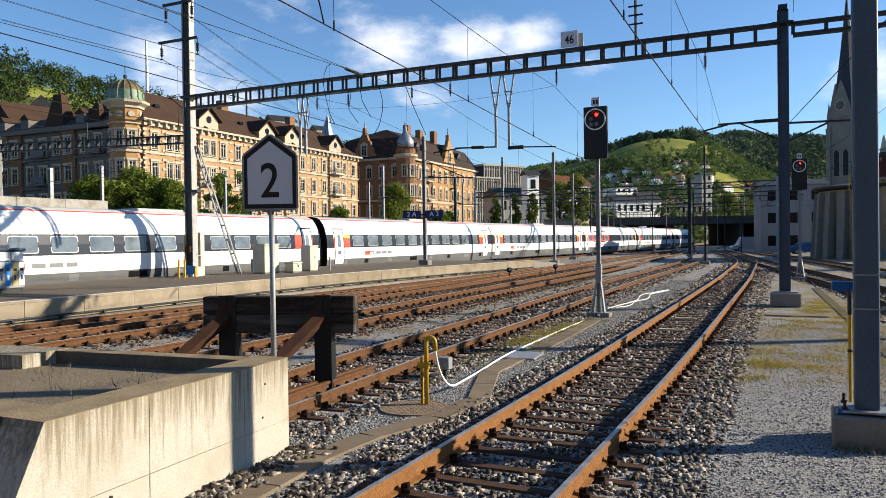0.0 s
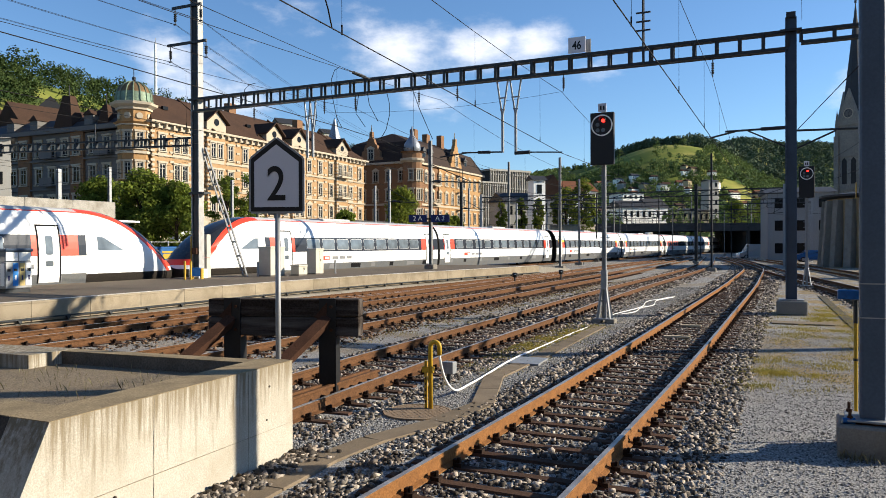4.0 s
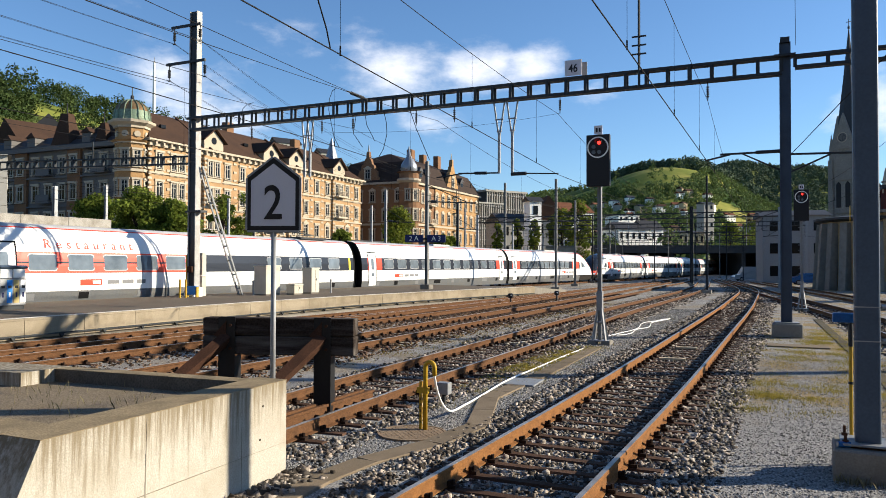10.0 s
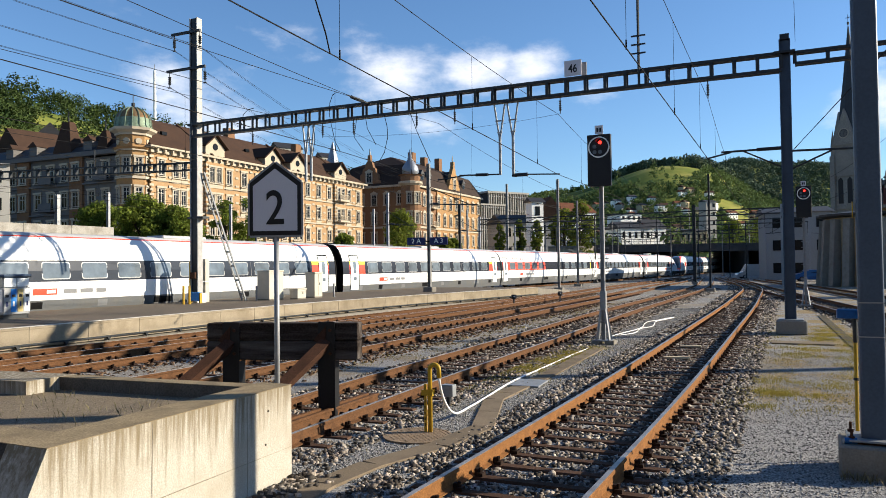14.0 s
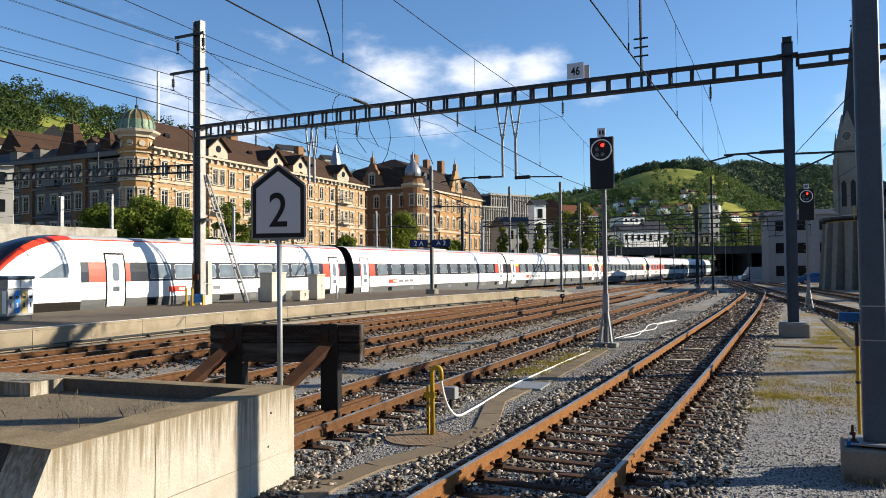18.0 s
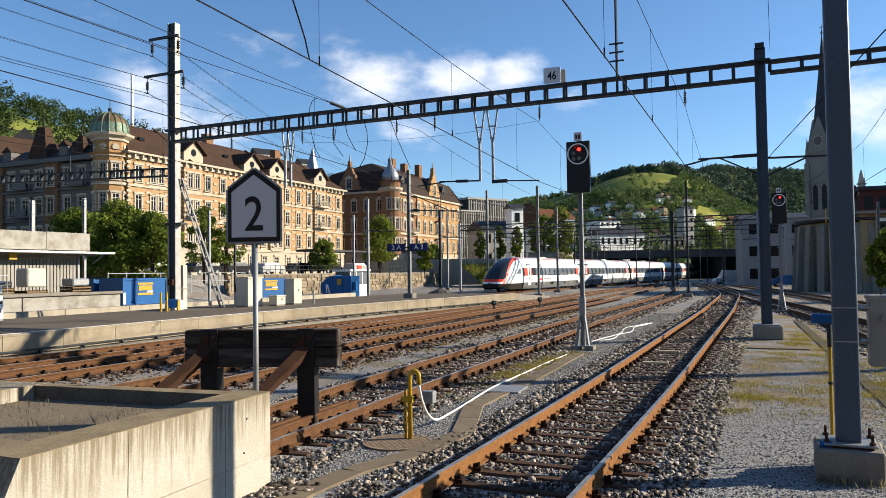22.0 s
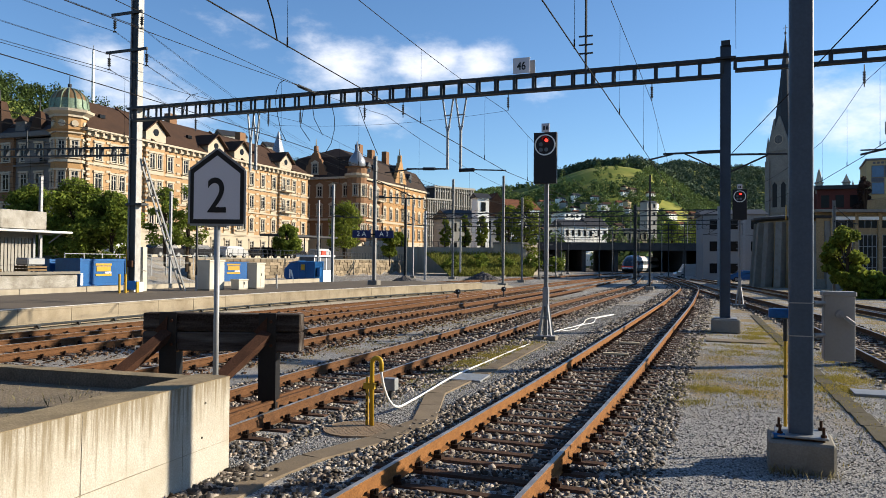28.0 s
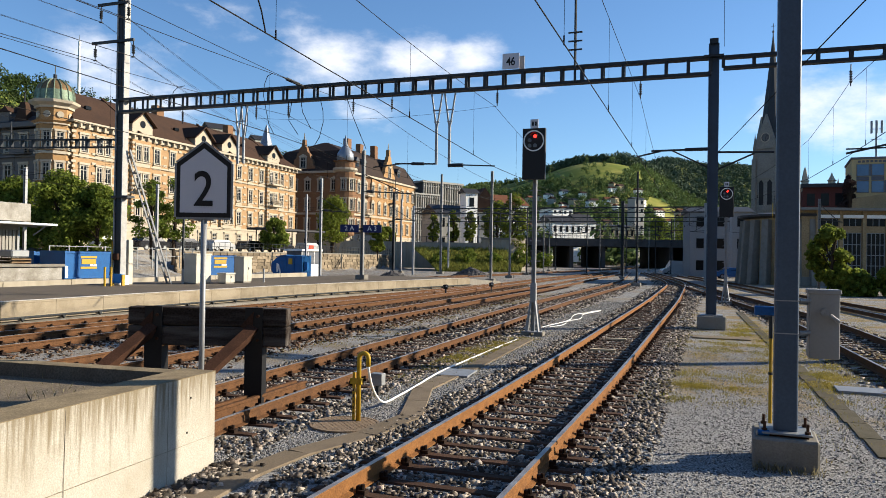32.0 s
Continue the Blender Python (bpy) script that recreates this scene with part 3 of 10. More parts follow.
def platform():
    y0, y1, n = -12.0, 52.0, 65
    ys = [y0 + (y1 - y0) * i / (n - 1) for i in range(n)]
    b = Bag()
    v = [(PLAT_NEAR(y) - 0.32, y, 0.55) for y in ys] + [(PLAT_FAR(y), y, 0.55) for y in ys]
    v += [(PLAT_NEAR(y) - 0.32, y, -0.25) for y in ys] + [(PLAT_FAR(y), y, -0.25) for y in ys]
    f = []
    for i in range(n - 1):
        f += [(i, i + 1, n + i + 1, n + i), (n + i, n + i + 1, 3 * n + i + 1, 3 * n + i), (i, 2 * n + i, 2 * n + i + 1, i + 1)]
    f += [(n - 1, 3 * n - 1, 4 * n - 1, 2 * n - 1), (0, n, 3 * n, 2 * n)]
    b.add(v, f)
    p = tagged(new("platform", b.mesh("platform", M["asphalt"])), "long asphalt station platform with pale concrete edge", "platform", kind="structure")
    # edge blocks
    y, k = y0, 0
    while y < y1 - 0.1:
        L = min(2.0, y1 - y)
        q0, q1 = PLAT_NEAR(y + 0.008), PLAT_NEAR(y + L - 0.008)
        e = Bag()
        lo = -0.02
        prof = [(-0.33, lo), (0.0, lo), (0.0, 0.49), (0.012, 0.5), (0.012, 0.555), (-0.33, 0.56)]
        e.sweep(prof, [(q0, y + 0.008, 0), (q1, y + L - 0.008, 0)])
        part("edge_block", e, M["edge_stone"], p)
        part("edge_foot", Bag().sweep([(-0.3, -0.25), (0.10, -0.25), (0.10, -0.1), (-0.1, -0.06), (-0.3, -0.06)], [(q0, y + 0.008, 0), (q1, y + L - 0.008, 0)]), M["concrete_grey"], p)
        y += L
    part("white_line", Bag().sweep([(-0.30, 0.556), (-0.13, 0.556), (-0.13, 0.566), (-0.30, 0.566)], curve_pts(PLAT_NEAR, y0, y1, 2)), M["line"], p, "worn white safety line")
    # cable duct slung under the edge
    part("cable_rail", Bag().sweep([(0.06, 0.06), (0.12, 0.06), (0.12, 0.1), (0.06, 0.1)], curve_pts(PLAT_NEAR, y0, y1, 2)), M["mast_dark"], p, "dark cable rail below the edge")
    for i in range(40):
        yy = y0 + 0.8 + i * 1.55
        if yy < y1:
            x = PLAT_NEAR(yy)
            part("bracket", Bag().add([(x + 0.02, yy - 0.08, 0.07), (x + 0.02, yy + 0.08, 0.07), (x + 0.02, yy, -0.06), (x + 0.1, yy - 0.08, 0.07), (x + 0.1, yy + 0.08, 0.07), (x + 0.1, yy, -0.06)],
                                      [(0, 1, 2), (3, 5, 4), (0, 3, 4, 1), (1, 4, 5, 2), (2, 5, 3, 0)]), M["mast_dark"], p)
    # low ramp past the end
    r = Bag()
    x0, x1 = PLAT_NEAR(52), PLAT_FAR(52)
    r.add([(x0, 52, 0.5), (x1, 52, 0.5), (x1 + 2.5, 62, 0.02), (x0 - 0.4, 62, 0.02), (x0, 52, -0.25), (x1, 52, -0.25), (x1 + 2.5, 62, -0.25), (x0 - 0.4, 62, -0.25)],
          [(0, 3, 2, 1), (0, 4, 7, 3), (3, 7, 6, 2), (2, 6, 5, 1), (0, 1, 5, 4)])
    single("platform_ramp", r, M["concrete_grey"], "pale concrete ramp at the platform end", "ramp", "structure")


platform()


# ---- concrete bunker beside the buffer stop ----
def bunker():
    w = thing("concrete_wall", -2.5, 5, -0.25, "stained pale concrete retaining wall holding a gravel bed", "wall", kind="structure")
    zt, inv = 0.83, pose(2.5, -5, 0.25)
    # the long side ends in a battered face towards the near end
    v = [(-2.47, 3.08, -0.25), (-2.62, 6.67, -0.25), (-3.02, 6.67, -0.25), (-2.9, 3.08, -0.25), (-2.47, 3.60, zt), (-2.62, 6.67, zt), (-3.02, 6.67, zt), (-2.9, 3.60, zt)]
    q = [(0, 3, 2, 1), (4, 5, 6, 7), (0, 1, 5, 4), (1, 2, 6, 5), (2, 3, 7, 6), (3, 0, 4, 7)]
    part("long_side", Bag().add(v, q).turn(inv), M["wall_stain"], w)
    v = [(-2.903, 3.08, -0.25), (-2.903, 3.6, -0.25), (-8, 3.6, -0.25), (-8, 3.08, -0.25), (-2.903, 3.60, zt), (-2.903, 4.0, zt), (-8, 4.0, zt), (-8, 3.60, zt)]
    # both faces turned from the sun get a darker concrete, shade in the colour
    part("near_side", Bag().add(v, q[::1]).turn(inv), M["dark_concrete"], w, "battered end face, stain and shade in its dark colour")
    part("end_side", Bag().prism([(-3.023, 6.67), (-5.75, 6.44), (-5.75, 6.24), (-3.023, 6.44)], -0.25, zt - 0.02).turn(inv), M["inner_concrete"], w, "weathered end wall with shade put into its colour")
    part("coping", Bag().prism([(-3.025, 6.672), (-5.75, 6.442), (-5.75, 6.238), (-3.025, 6.438)], zt - 0.019, zt - 0.013).turn(inv), M["coping_brown"], w)
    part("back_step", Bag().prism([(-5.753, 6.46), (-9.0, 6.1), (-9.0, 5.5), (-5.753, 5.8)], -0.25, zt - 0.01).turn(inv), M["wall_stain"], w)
    part("coping", Bag().prism([(-2.467, 3.597), (-2.617, 6.673), (-3.023, 6.673), (-2.897, 3.597)], zt + 0.001, zt + 0.007).turn(inv), M["coping_brown"], w, "lichen-brown top face")
    part("coping", Bag().prism([(-2.906, 3.6), (-2.906, 4.0), (-8, 4.0), (-8, 3.6)], zt + 0.001, zt + 0.007).turn(inv), M["coping_brown"], w)
    part("gravel_bed", Bag().prism([(-2.93, 3.9), (-3.0, 6.45), (-5.75, 6.25), (-9, 5.6), (-9, 3.9)], 0.3, 0.66).turn(inv), M["fine_gravel"], w, "brown fine gravel fill")
    for y in (4.62, 5.9):
        x = -2.47 - 0.15 * (y - 3.6) / 3.07
        low = -2.47 - 0.15 * (y - 3.08) / 3.59
        part("formwork_joint", Bag().bar((low, y, -0.24), (x, y, zt - 0.02), 0.003, 0.003).turn(inv), M["joint_grey"], w)
    part("formwork_joint", Bag().add([(-2.4688, 3.6, 0.16), (-2.6188, 6.66, 0.16), (-2.6188, 6.66, 0.163), (-2.4688, 3.6, 0.163), (-2.48, 3.6, 0.16), (-2.63, 6.66, 0.16), (-2.63, 6.66, 0.163), (-2.48, 3.6, 0.163)], q).turn(inv), M["joint_grey"], w)
    for y, z in ((6.2, 0.28), (6.25, 0.62), (4.2, 0.1)):
        x = -2.47 - 0.15 * (y - 3.6) / 3.07
        part("tie_hole", Bag().tube((x - 0.02, y, z), (x + 0.0025, y, z), 0.012, n=8).turn(inv), M["dark_concrete"], w)


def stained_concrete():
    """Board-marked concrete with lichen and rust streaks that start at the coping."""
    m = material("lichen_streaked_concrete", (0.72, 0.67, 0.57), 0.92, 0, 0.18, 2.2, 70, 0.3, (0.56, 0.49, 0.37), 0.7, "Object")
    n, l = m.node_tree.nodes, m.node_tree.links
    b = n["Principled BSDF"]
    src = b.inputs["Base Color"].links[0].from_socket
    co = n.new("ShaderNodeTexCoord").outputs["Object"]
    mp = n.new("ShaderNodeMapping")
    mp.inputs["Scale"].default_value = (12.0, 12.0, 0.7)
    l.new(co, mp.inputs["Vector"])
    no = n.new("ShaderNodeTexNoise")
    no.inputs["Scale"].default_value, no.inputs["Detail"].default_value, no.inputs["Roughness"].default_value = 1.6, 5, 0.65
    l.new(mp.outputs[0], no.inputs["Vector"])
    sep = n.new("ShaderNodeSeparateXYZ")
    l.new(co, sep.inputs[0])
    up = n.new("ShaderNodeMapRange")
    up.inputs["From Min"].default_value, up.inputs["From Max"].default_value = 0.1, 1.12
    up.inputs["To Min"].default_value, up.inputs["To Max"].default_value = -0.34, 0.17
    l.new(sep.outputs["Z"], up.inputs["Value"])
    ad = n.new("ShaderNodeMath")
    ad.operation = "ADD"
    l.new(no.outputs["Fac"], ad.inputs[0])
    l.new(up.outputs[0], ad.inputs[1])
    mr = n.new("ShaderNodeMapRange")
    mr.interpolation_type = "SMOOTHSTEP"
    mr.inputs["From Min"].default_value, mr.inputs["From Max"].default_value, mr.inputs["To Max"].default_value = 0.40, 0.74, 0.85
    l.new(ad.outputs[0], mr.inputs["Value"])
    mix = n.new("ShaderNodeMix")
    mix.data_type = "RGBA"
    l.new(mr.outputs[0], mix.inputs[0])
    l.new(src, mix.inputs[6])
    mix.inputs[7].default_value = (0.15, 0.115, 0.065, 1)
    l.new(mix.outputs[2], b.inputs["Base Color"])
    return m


# weathered concrete, darkened further for the shade on the end wall
M["inner_concrete"] = material("shaded_weathered_concrete", (0.24, 0.21, 0.17), 0.93, 0, 0.3, 3, 50, 0.3, (0.13, 0.11, 0.085), 0.6)
M["joint_grey"] = material("joint_mortar", (0.42, 0.37, 0.29), 0.9, 0, 0.2, 5, 60, 0.1)
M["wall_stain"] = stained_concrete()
M["coping_brown"] = material("lichen_brown_concrete", (0.46, 0.36, 0.22), 0.93, 0, 0.3, 4, 60, 0.35, (0.2, 0.155, 0.10), 0.6)
# stain and the shade of the near end, both in one dark colour
M["dark_concrete"] = material("stained_shade_concrete", (0.13, 0.11, 0.09), 0.93, 0, 0.3, 3, 50, 0.3, (0.06, 0.05, 0.04), 0.6)
M["fine_gravel"] = material("fine_gravel", (0.34, 0.275, 0.195), 0.95, 0, 0.5, 1.5, 60, 0.9, (0.30, 0.23, 0.14), 0.55, "World")
bunker()


# ---- number board ----
def letters(text, size, depth=0.004, bold=0.0, gap=1.0):
    cu = bpy.data.curves.new("letters", "FONT")
    cu.body, cu.size, cu.extrude, cu.align_x, cu.align_y, cu.offset = text, size, depth, "CENTER", "CENTER", bold
    cu.space_character = gap
    ob = bpy.data.objects.new("letters", cu)
    me = bpy.data.meshes.new_from_object(ob)
    bpy.data.objects.remove(ob)
    return me


def text_part(text, size, mat, parent, m, label="", sx=1.0, bold=0.0):
    me = letters(text, size, bold=bold)
    me.materials.clear()
    me.materials.append(mat)
    me.transform(m @ Matrix.Diagonal((sx, 1, 1, 1)))
    return part("lettering", me, mat, parent, label)


def number_board():
    s = thing("number_board", -3.42, 7.45, -0.2, "house-shaped white board with black numeral 2 on a steel post", "sign", rz=21)
    part("post", Bag().tube((0, 0.03, 0), (0, 0.03, 2.9), 0.033, n=12), M["galva"], s, smooth=True)
    w, h0, h1, top = 0.325, 2.72, 3.37, 3.62
    out = [(-w, h0), (w, h0), (w, h1), (0, top), (-w, h1)]
    k = 0.86
    mid = (h0 + h1) / 2 + 0.06
    inner = [(x * k, mid + (z - mid) * k) for x, z in out]
    def slab(poly, y0, y1):
        n = len(poly)
        return Bag().add([(x, y0, z) for x, z in poly] + [(x, y1, z) for x, z in poly], [tuple(range(n)), tuple(range(n, 2 * n))[::-1]] + [(i, n + i, n + (i + 1) % n, (i + 1) % n) for i in range(n)])
    part("board", slab(out, -0.012, 0.012), M["black"], s, "black rim")
    part("face", slab(inner, -0.018, -0.0125), M["sign_face"], s, "pale grey reflective face")
    rim = Bag()
    for i in range(5):
        a, b = out[i], out[(i + 1) % 5]
        rim.bar((a[0], 0, a[1]), (b[0], 0, b[1]), 0.05, 0.02, up=(0, 1, 0))
    part("edge_rim", rim, M["galva"], s, "thin metal rim")
    text_part("2", 0.60, M["black"], s, pose(0, -0.019, 3.04, 90), sx=0.84, bold=0.005)
    for z in (2.7, 3.2):
        part("bracket", Bag().box(-0.12, 0.012, z - 0.02, 0.12, 0.05, z + 0.02), M["galva"], s)


number_board()


# ---- buffer stop ----
def buffer_stop():
    s = thing("buffer_stop", -4.7, 9.3, -0.18, "dark timber and rusty steel buffer stop at a track end", "buffer stop", rz=19)
    part("upper_timber", Bag().cbox(-1.18, -0.13, 1.195, 1.18, 0.16, 1.46, 0.015), M["timber"], s, "cracked tarred upper beam")
    part("lower_timber", Bag().cbox(-1.18, -0.13, 0.90, 1.18, 0.16, 1.185, 0.015), M["timber"], s, "cracked tarred lower beam")
    for x in (-0.79, 0.70):
        part("post", Bag().box(x - 0.13, -0.16, 0.05, x + 0.13, -0.14, 1.475).box(x - 0.13, -0.14, 0.05, x - 0.11, 0.1, 0.88).box(x + 0.11, -0.14, 0.05, x + 0.13, 0.1, 0.88), M["black"], s, "black steel upright")
        e = Vector((x - 0.95, -1.75, 0.05))
        a = Vector((x, -0.16, 1.2))
        d = (e - a).normalized()
        up = Vector((0.35, -0.35, 0.87))
        st = Bag().bar(a, e, 0.15, 0.02, up=up)
        sd = d.cross(up).normalized()
        for k in (-1, 1):
            st.bar(a + sd * (k * 0.066) - up * 0.07, e + sd * (k * 0.066) - up * 0.07, 0.02, 0.15, up=up)
        part("brace", st, M["rust"], s, "rusty slanting steel channel brace")
        part("gusset", Bag().add([(x - 0.2, -0.162, 1.2), (x + 0.0, -0.162, 1.42), (x - 0.02, -0.162, 1.1), (x - 0.2, -0.175, 1.2), (x + 0.0, -0.175, 1.42), (x - 0.02, -0.175, 1.1)], [(0, 1, 2), (3, 5, 4), (0, 3, 4, 1), (1, 4, 5, 2), (2, 5, 3, 0)]), M["rust"], s)
        for z in (1.0, 1.35):
            part("bolt", Bag().tube((x + 0.06, -0.16, z), (x + 0.06, -0.185, z), 0.025, n=6), M["rust"], s)
    for x in (0.78, 0.95):
        part("foot_rail", Bag().sweep(RAIL, [(x - 0.6, -1.5, 0.19), (x + 0.25, 1.2, 0.19)]), M["rail"], s, "short rusty rail")
    for k in range(6):
        part("bolt", Bag().tube((1.0 - 0.25 + 0.08 * k, -0.7 + k * 0.26, 0.11), (1.06 - 0.25 + 0.08 * k, -0.72 + k * 0.26, 0.11), 0.028, n=6), M["clip"], s)


buffer_stop()


# ---- overhead line gantry ----
GY = 26.75


def i_shape(x, y, w, d, t):
    """The outline of an I-section, flanges at the two ends along x."""
    h, k, q = w / 2, d / 2, t / 2
    return [(x + a, y + b) for a, b in ((-h, -k), (-h + t, -k), (-h + t, -q), (h - t, -q), (h - t, -k), (h, -k), (h, k), (h - t, k), (h - t, q), (-h + t, q), (-h + t, k), (-h, k))]


def gantry():
    g = thing("catenary_gantry", -10, GY, -0.2, "dark riveted steel catenary gantry spanning the tracks", "gantry")
    T = pose(10, -GY, 0.2)

    def frame_beam(x0, x1, z0, z1, step, w=0.34):
        for z in (z0, z1):
            b = Bag().box(x0, GY - w / 2, z - 0.05, x1, GY + w / 2, z + 0.05)
            part("chord", b.turn(T), M["mast_dark"], g, "flat steel chord")
        n = int(round((x1 - x0) / step))
        for i in range(n + 1):
            x = x0 + (x1 - x0) * i / n
            for ya in (GY - w / 2 + 0.01, GY + w / 2 - 0.04):
                part("batten", Bag().box(x - 0.055, ya, z0 + 0.05, x + 0.055, ya + 0.03, z1 - 0.05).turn(T), M["mast_dark"], g)
    frame_beam(-23.1, 2.2, 8.42, 8.97, 0.72)
    frame_beam(2.6, 16.0, 8.58, 8.94, 0.95, 0.28)
    # number plate 46
    pl = part("number_plate", Bag().cbox(-5.06, GY - 0.2, 9.04, -4.42, GY - 0.17, 9.62, 0.01).turn(T), M["sign_face"], g, "white plate with black number 46")
    text_part("46", 0.42, M["black"], g, T @ pose(-4.74, GY - 0.206, 9.30, 90), "black number", 0.8, 0.008)
    part("plate_back", Bag().cbox(-4.5, GY + 0.1, 9.02, -4.3, GY + 0.14, 9.58, 0.01).turn(T), M["galva"], g)
    rod = Bag().tube((-2.37, GY - 0.2, 8.38), (-2.37, GY - 0.2, 12.9), 0.05, n=6)
    for z in (9.56, 9.87, 10.18):
        rod.bar((-2.62, GY - 0.2, z), (-2.12, GY - 0.2, z), 0.05, 0.05)
    part("lightning_rod", rod.turn(T), M["mast_dark"], g, "thin upright with cross pieces")
    # right mast
    part("mast", Bag().prism(i_shape(2.3, GY, 0.34, 0.30, 0.03), 0.25, 9.42).turn(T), M["mast_blue"], g, "blue-grey steel mast")
    part("beam_saddle", Bag().box(1.98, GY - 0.25, 8.95, 2.62, GY + 0.25, 9.02).turn(T), M["mast_dark"], g)
    part("mast_cap", Bag().box(2.16, GY - 0.12, 9.42, 2.44, GY + 0.12, 9.6).turn(T), M["mast_dark"], g)
    part("base_plate", Bag().box(1.95, GY - 0.35, 0.24, 2.68, GY + 0.35, 0.28).turn(T), M["galva"], g)
    part("foundation", Bag().cbox(1.86, GY - 0.5, -0.2, 2.78, GY + 0.5, 0.24, 0.03).turn(T), M["concrete_grey"], g, "concrete foundation block")
    # cantilever arms at the right mast
    arm = Bag().tube((-0.18, GY - 0.05, 5.68), (0.6, GY - 0.05, 5.84), 0.03, n=6).tube((0.29, GY - 0.05, 5.86), (2.14, GY - 0.05, 5.87), 0.035, n=6).tube((1.4, GY - 0.05, 5.87), (2.14, GY - 0.05, 5.87), 0.06, n=8).tube((1.0, GY - 0.05, 5.84), (2.14, GY - 0.05, 5.25), 0.025, n=6)
    part("cantilever_arm", arm.turn(T), M["mast_dark"], g, "dark tubular cantilever")
    arm = Bag().tube((2.46, GY - 0.05, 5.75), (4.2, GY - 0.05, 5.70), 0.035, n=6).tube((2.46, GY - 0.05, 5.17), (3.6, GY - 0.05, 5.68), 0.03, n=6)
    part("cantilever_arm", arm.turn(T), M["mast_dark"], g, "dark tubular cantilever")
    arm = Bag().tube((6.3, GY - 0.05, 5.58), (9.6, GY - 0.05, 6.3), 0.035, n=6).tube((6.3, GY - 0.05, 5.72), (9.6, GY - 0.05, 5.75), 0.025, n=6)
    part("cantilever_arm", arm.turn(T), M["mast_dark"], g, "dark tubular cantilever")
    # left mast
    for x in (-23.6, -23.17):
        part("flange", Bag().box(x - 0.02, 27.03, 0.55, x + 0.02, 27.37, 14.2).turn(T), M["mast_pale"], g, "pale steel flange of the tall mast")
    # dark paint on the web stands in for the shade of its recess
    part("web", Bag().box(-23.58, 27.1, 0.55, -23.19, 27.3, 14.2).turn(T), M["mast_dark"], g, "recessed web of the tall mast, its shade painted dark")
    for x0, x1, z in ((-24.74, -22.93, 13.54), (-25.05, -22.62, 11.78)):
        part("cross_arm", Bag().bar((x0, 27.02, z), (x1, 27.02, z), 0.09, 0.12).turn(T), M["mast_dark"], g)
        for x in (x0 + 0.18, x1 - 0.02):
            ins = Bag().tube((x, 27.02, z - 0.05), (x, 27.02, z - 0.8), 0.02, n=6).tube((x - 0.09, 27.02, z - 0.8), (x + 0.09, 27.02, z - 0.8), 0.03, n=6)
            for k in range(4):
                ins.tube((x, 27.02, z - 0.28 - k * 0.1), (x, 27.02, z - 0.35 - k * 0.1), 0.085, 0.05, n=8)
            part("insulator", ins.turn(T), M["mast_dark"], g, "dark hanging insulator")
    # slanting prop of the left mast
    pr = Bag()
    for dx in (-0.12, 0.12):
        pr.bar((-23.15 + dx, 27.35, 6.8), (-22.4 + dx, 29.43, 0.55), 0.07, 0.07)
    for k in range(9):
        t = (k + 0.5) / 9
        pr.bar((-23.27 + 0.75 * t, 27.35 + 2.08 * t, 6.8 - 6.25 * t), (-23.03 + 0.75 * t, 27.35 + 2.08 * t, 6.8 - 6.25 * t), 0.03, 0.09)
    part("prop", pr.turn(T), M["galva"], g, "slanting grey steel ladder prop")
    for z in (4.55, 9.0):
        part("collar", Bag().box(-23.7, 26.95, z, -22.75, 27.4, z + 0.1).turn(T), M["mast_dark"], g)
    part("mast_foot", Bag().cbox(-23.7, 26.9, 0.55, -23.05, 27.5, 1.0, 0.02).turn(T), M["white"], g)
    # hanging V frames with registration arms
    for x, sp, zb in ((-7.69, 0.23, 5.62), (-7.16, 0.23, 5.56), (-16.7, 0.16, 5.9), (-16.42, 0.16, 5.9)):
        v = Bag().bar((x - sp, GY, 8.42), (x, GY, 6.95), 0.055, 0.055).bar((x + sp, GY, 8.42), (x, GY, 6.95), 0.055, 0.055).bar((x, GY, 7.1), (x, GY, zb), 0.085, 0.085)
        for z in (7.7, 7.25):
            k = sp * (z - 6.95) / 1.47 + 0.05
            v.bar((x - k, GY, z), (x + k, GY, z), 0.05, 0.05)
        part("hanger", v.turn(T), M["galva"], g, "slender V-shaped hanger")
    arm = Bag().tube((-7.2, GY, 5.57), (-6.6, GY, 5.57), 0.07, n=8).tube((-6.6, GY, 5.57), (-5.35, GY, 5.5), 0.025, n=6)
    part("registration_arm", arm.turn(T), M["mast_dark"], g)
    arm = Bag().tube((-7.7, GY, 5.64), (-9.4, GY, 5.7), 0.03, n=6).tube((-8.2, GY, 5.66), (-8.7, GY, 5.68), 0.06, n=8).tube((-9.0, GY, 5.7), (-10.35, GY, 5.58), 0.025, n=6)
    part("registration_arm", arm.turn(T), M["mast_dark"], g)
    # suspension insulators under the beam
    for x in (-19.6, -15.82, -14.26, -11.27, -9.58, -5.29, -0.1, 6.42):
        ins = Bag().tube((x, GY, 8.45), (x, GY, 7.74), 0.018, n=6)
        for k in range(5):
            ins.tube((x, GY, 8.22 - k * 0.08), (x, GY, 8.17 - k * 0.08), 0.055, 0.035, n=8)
        part("suspension_insulator", ins.turn(T), M["mast_dark"], g)


gantry()


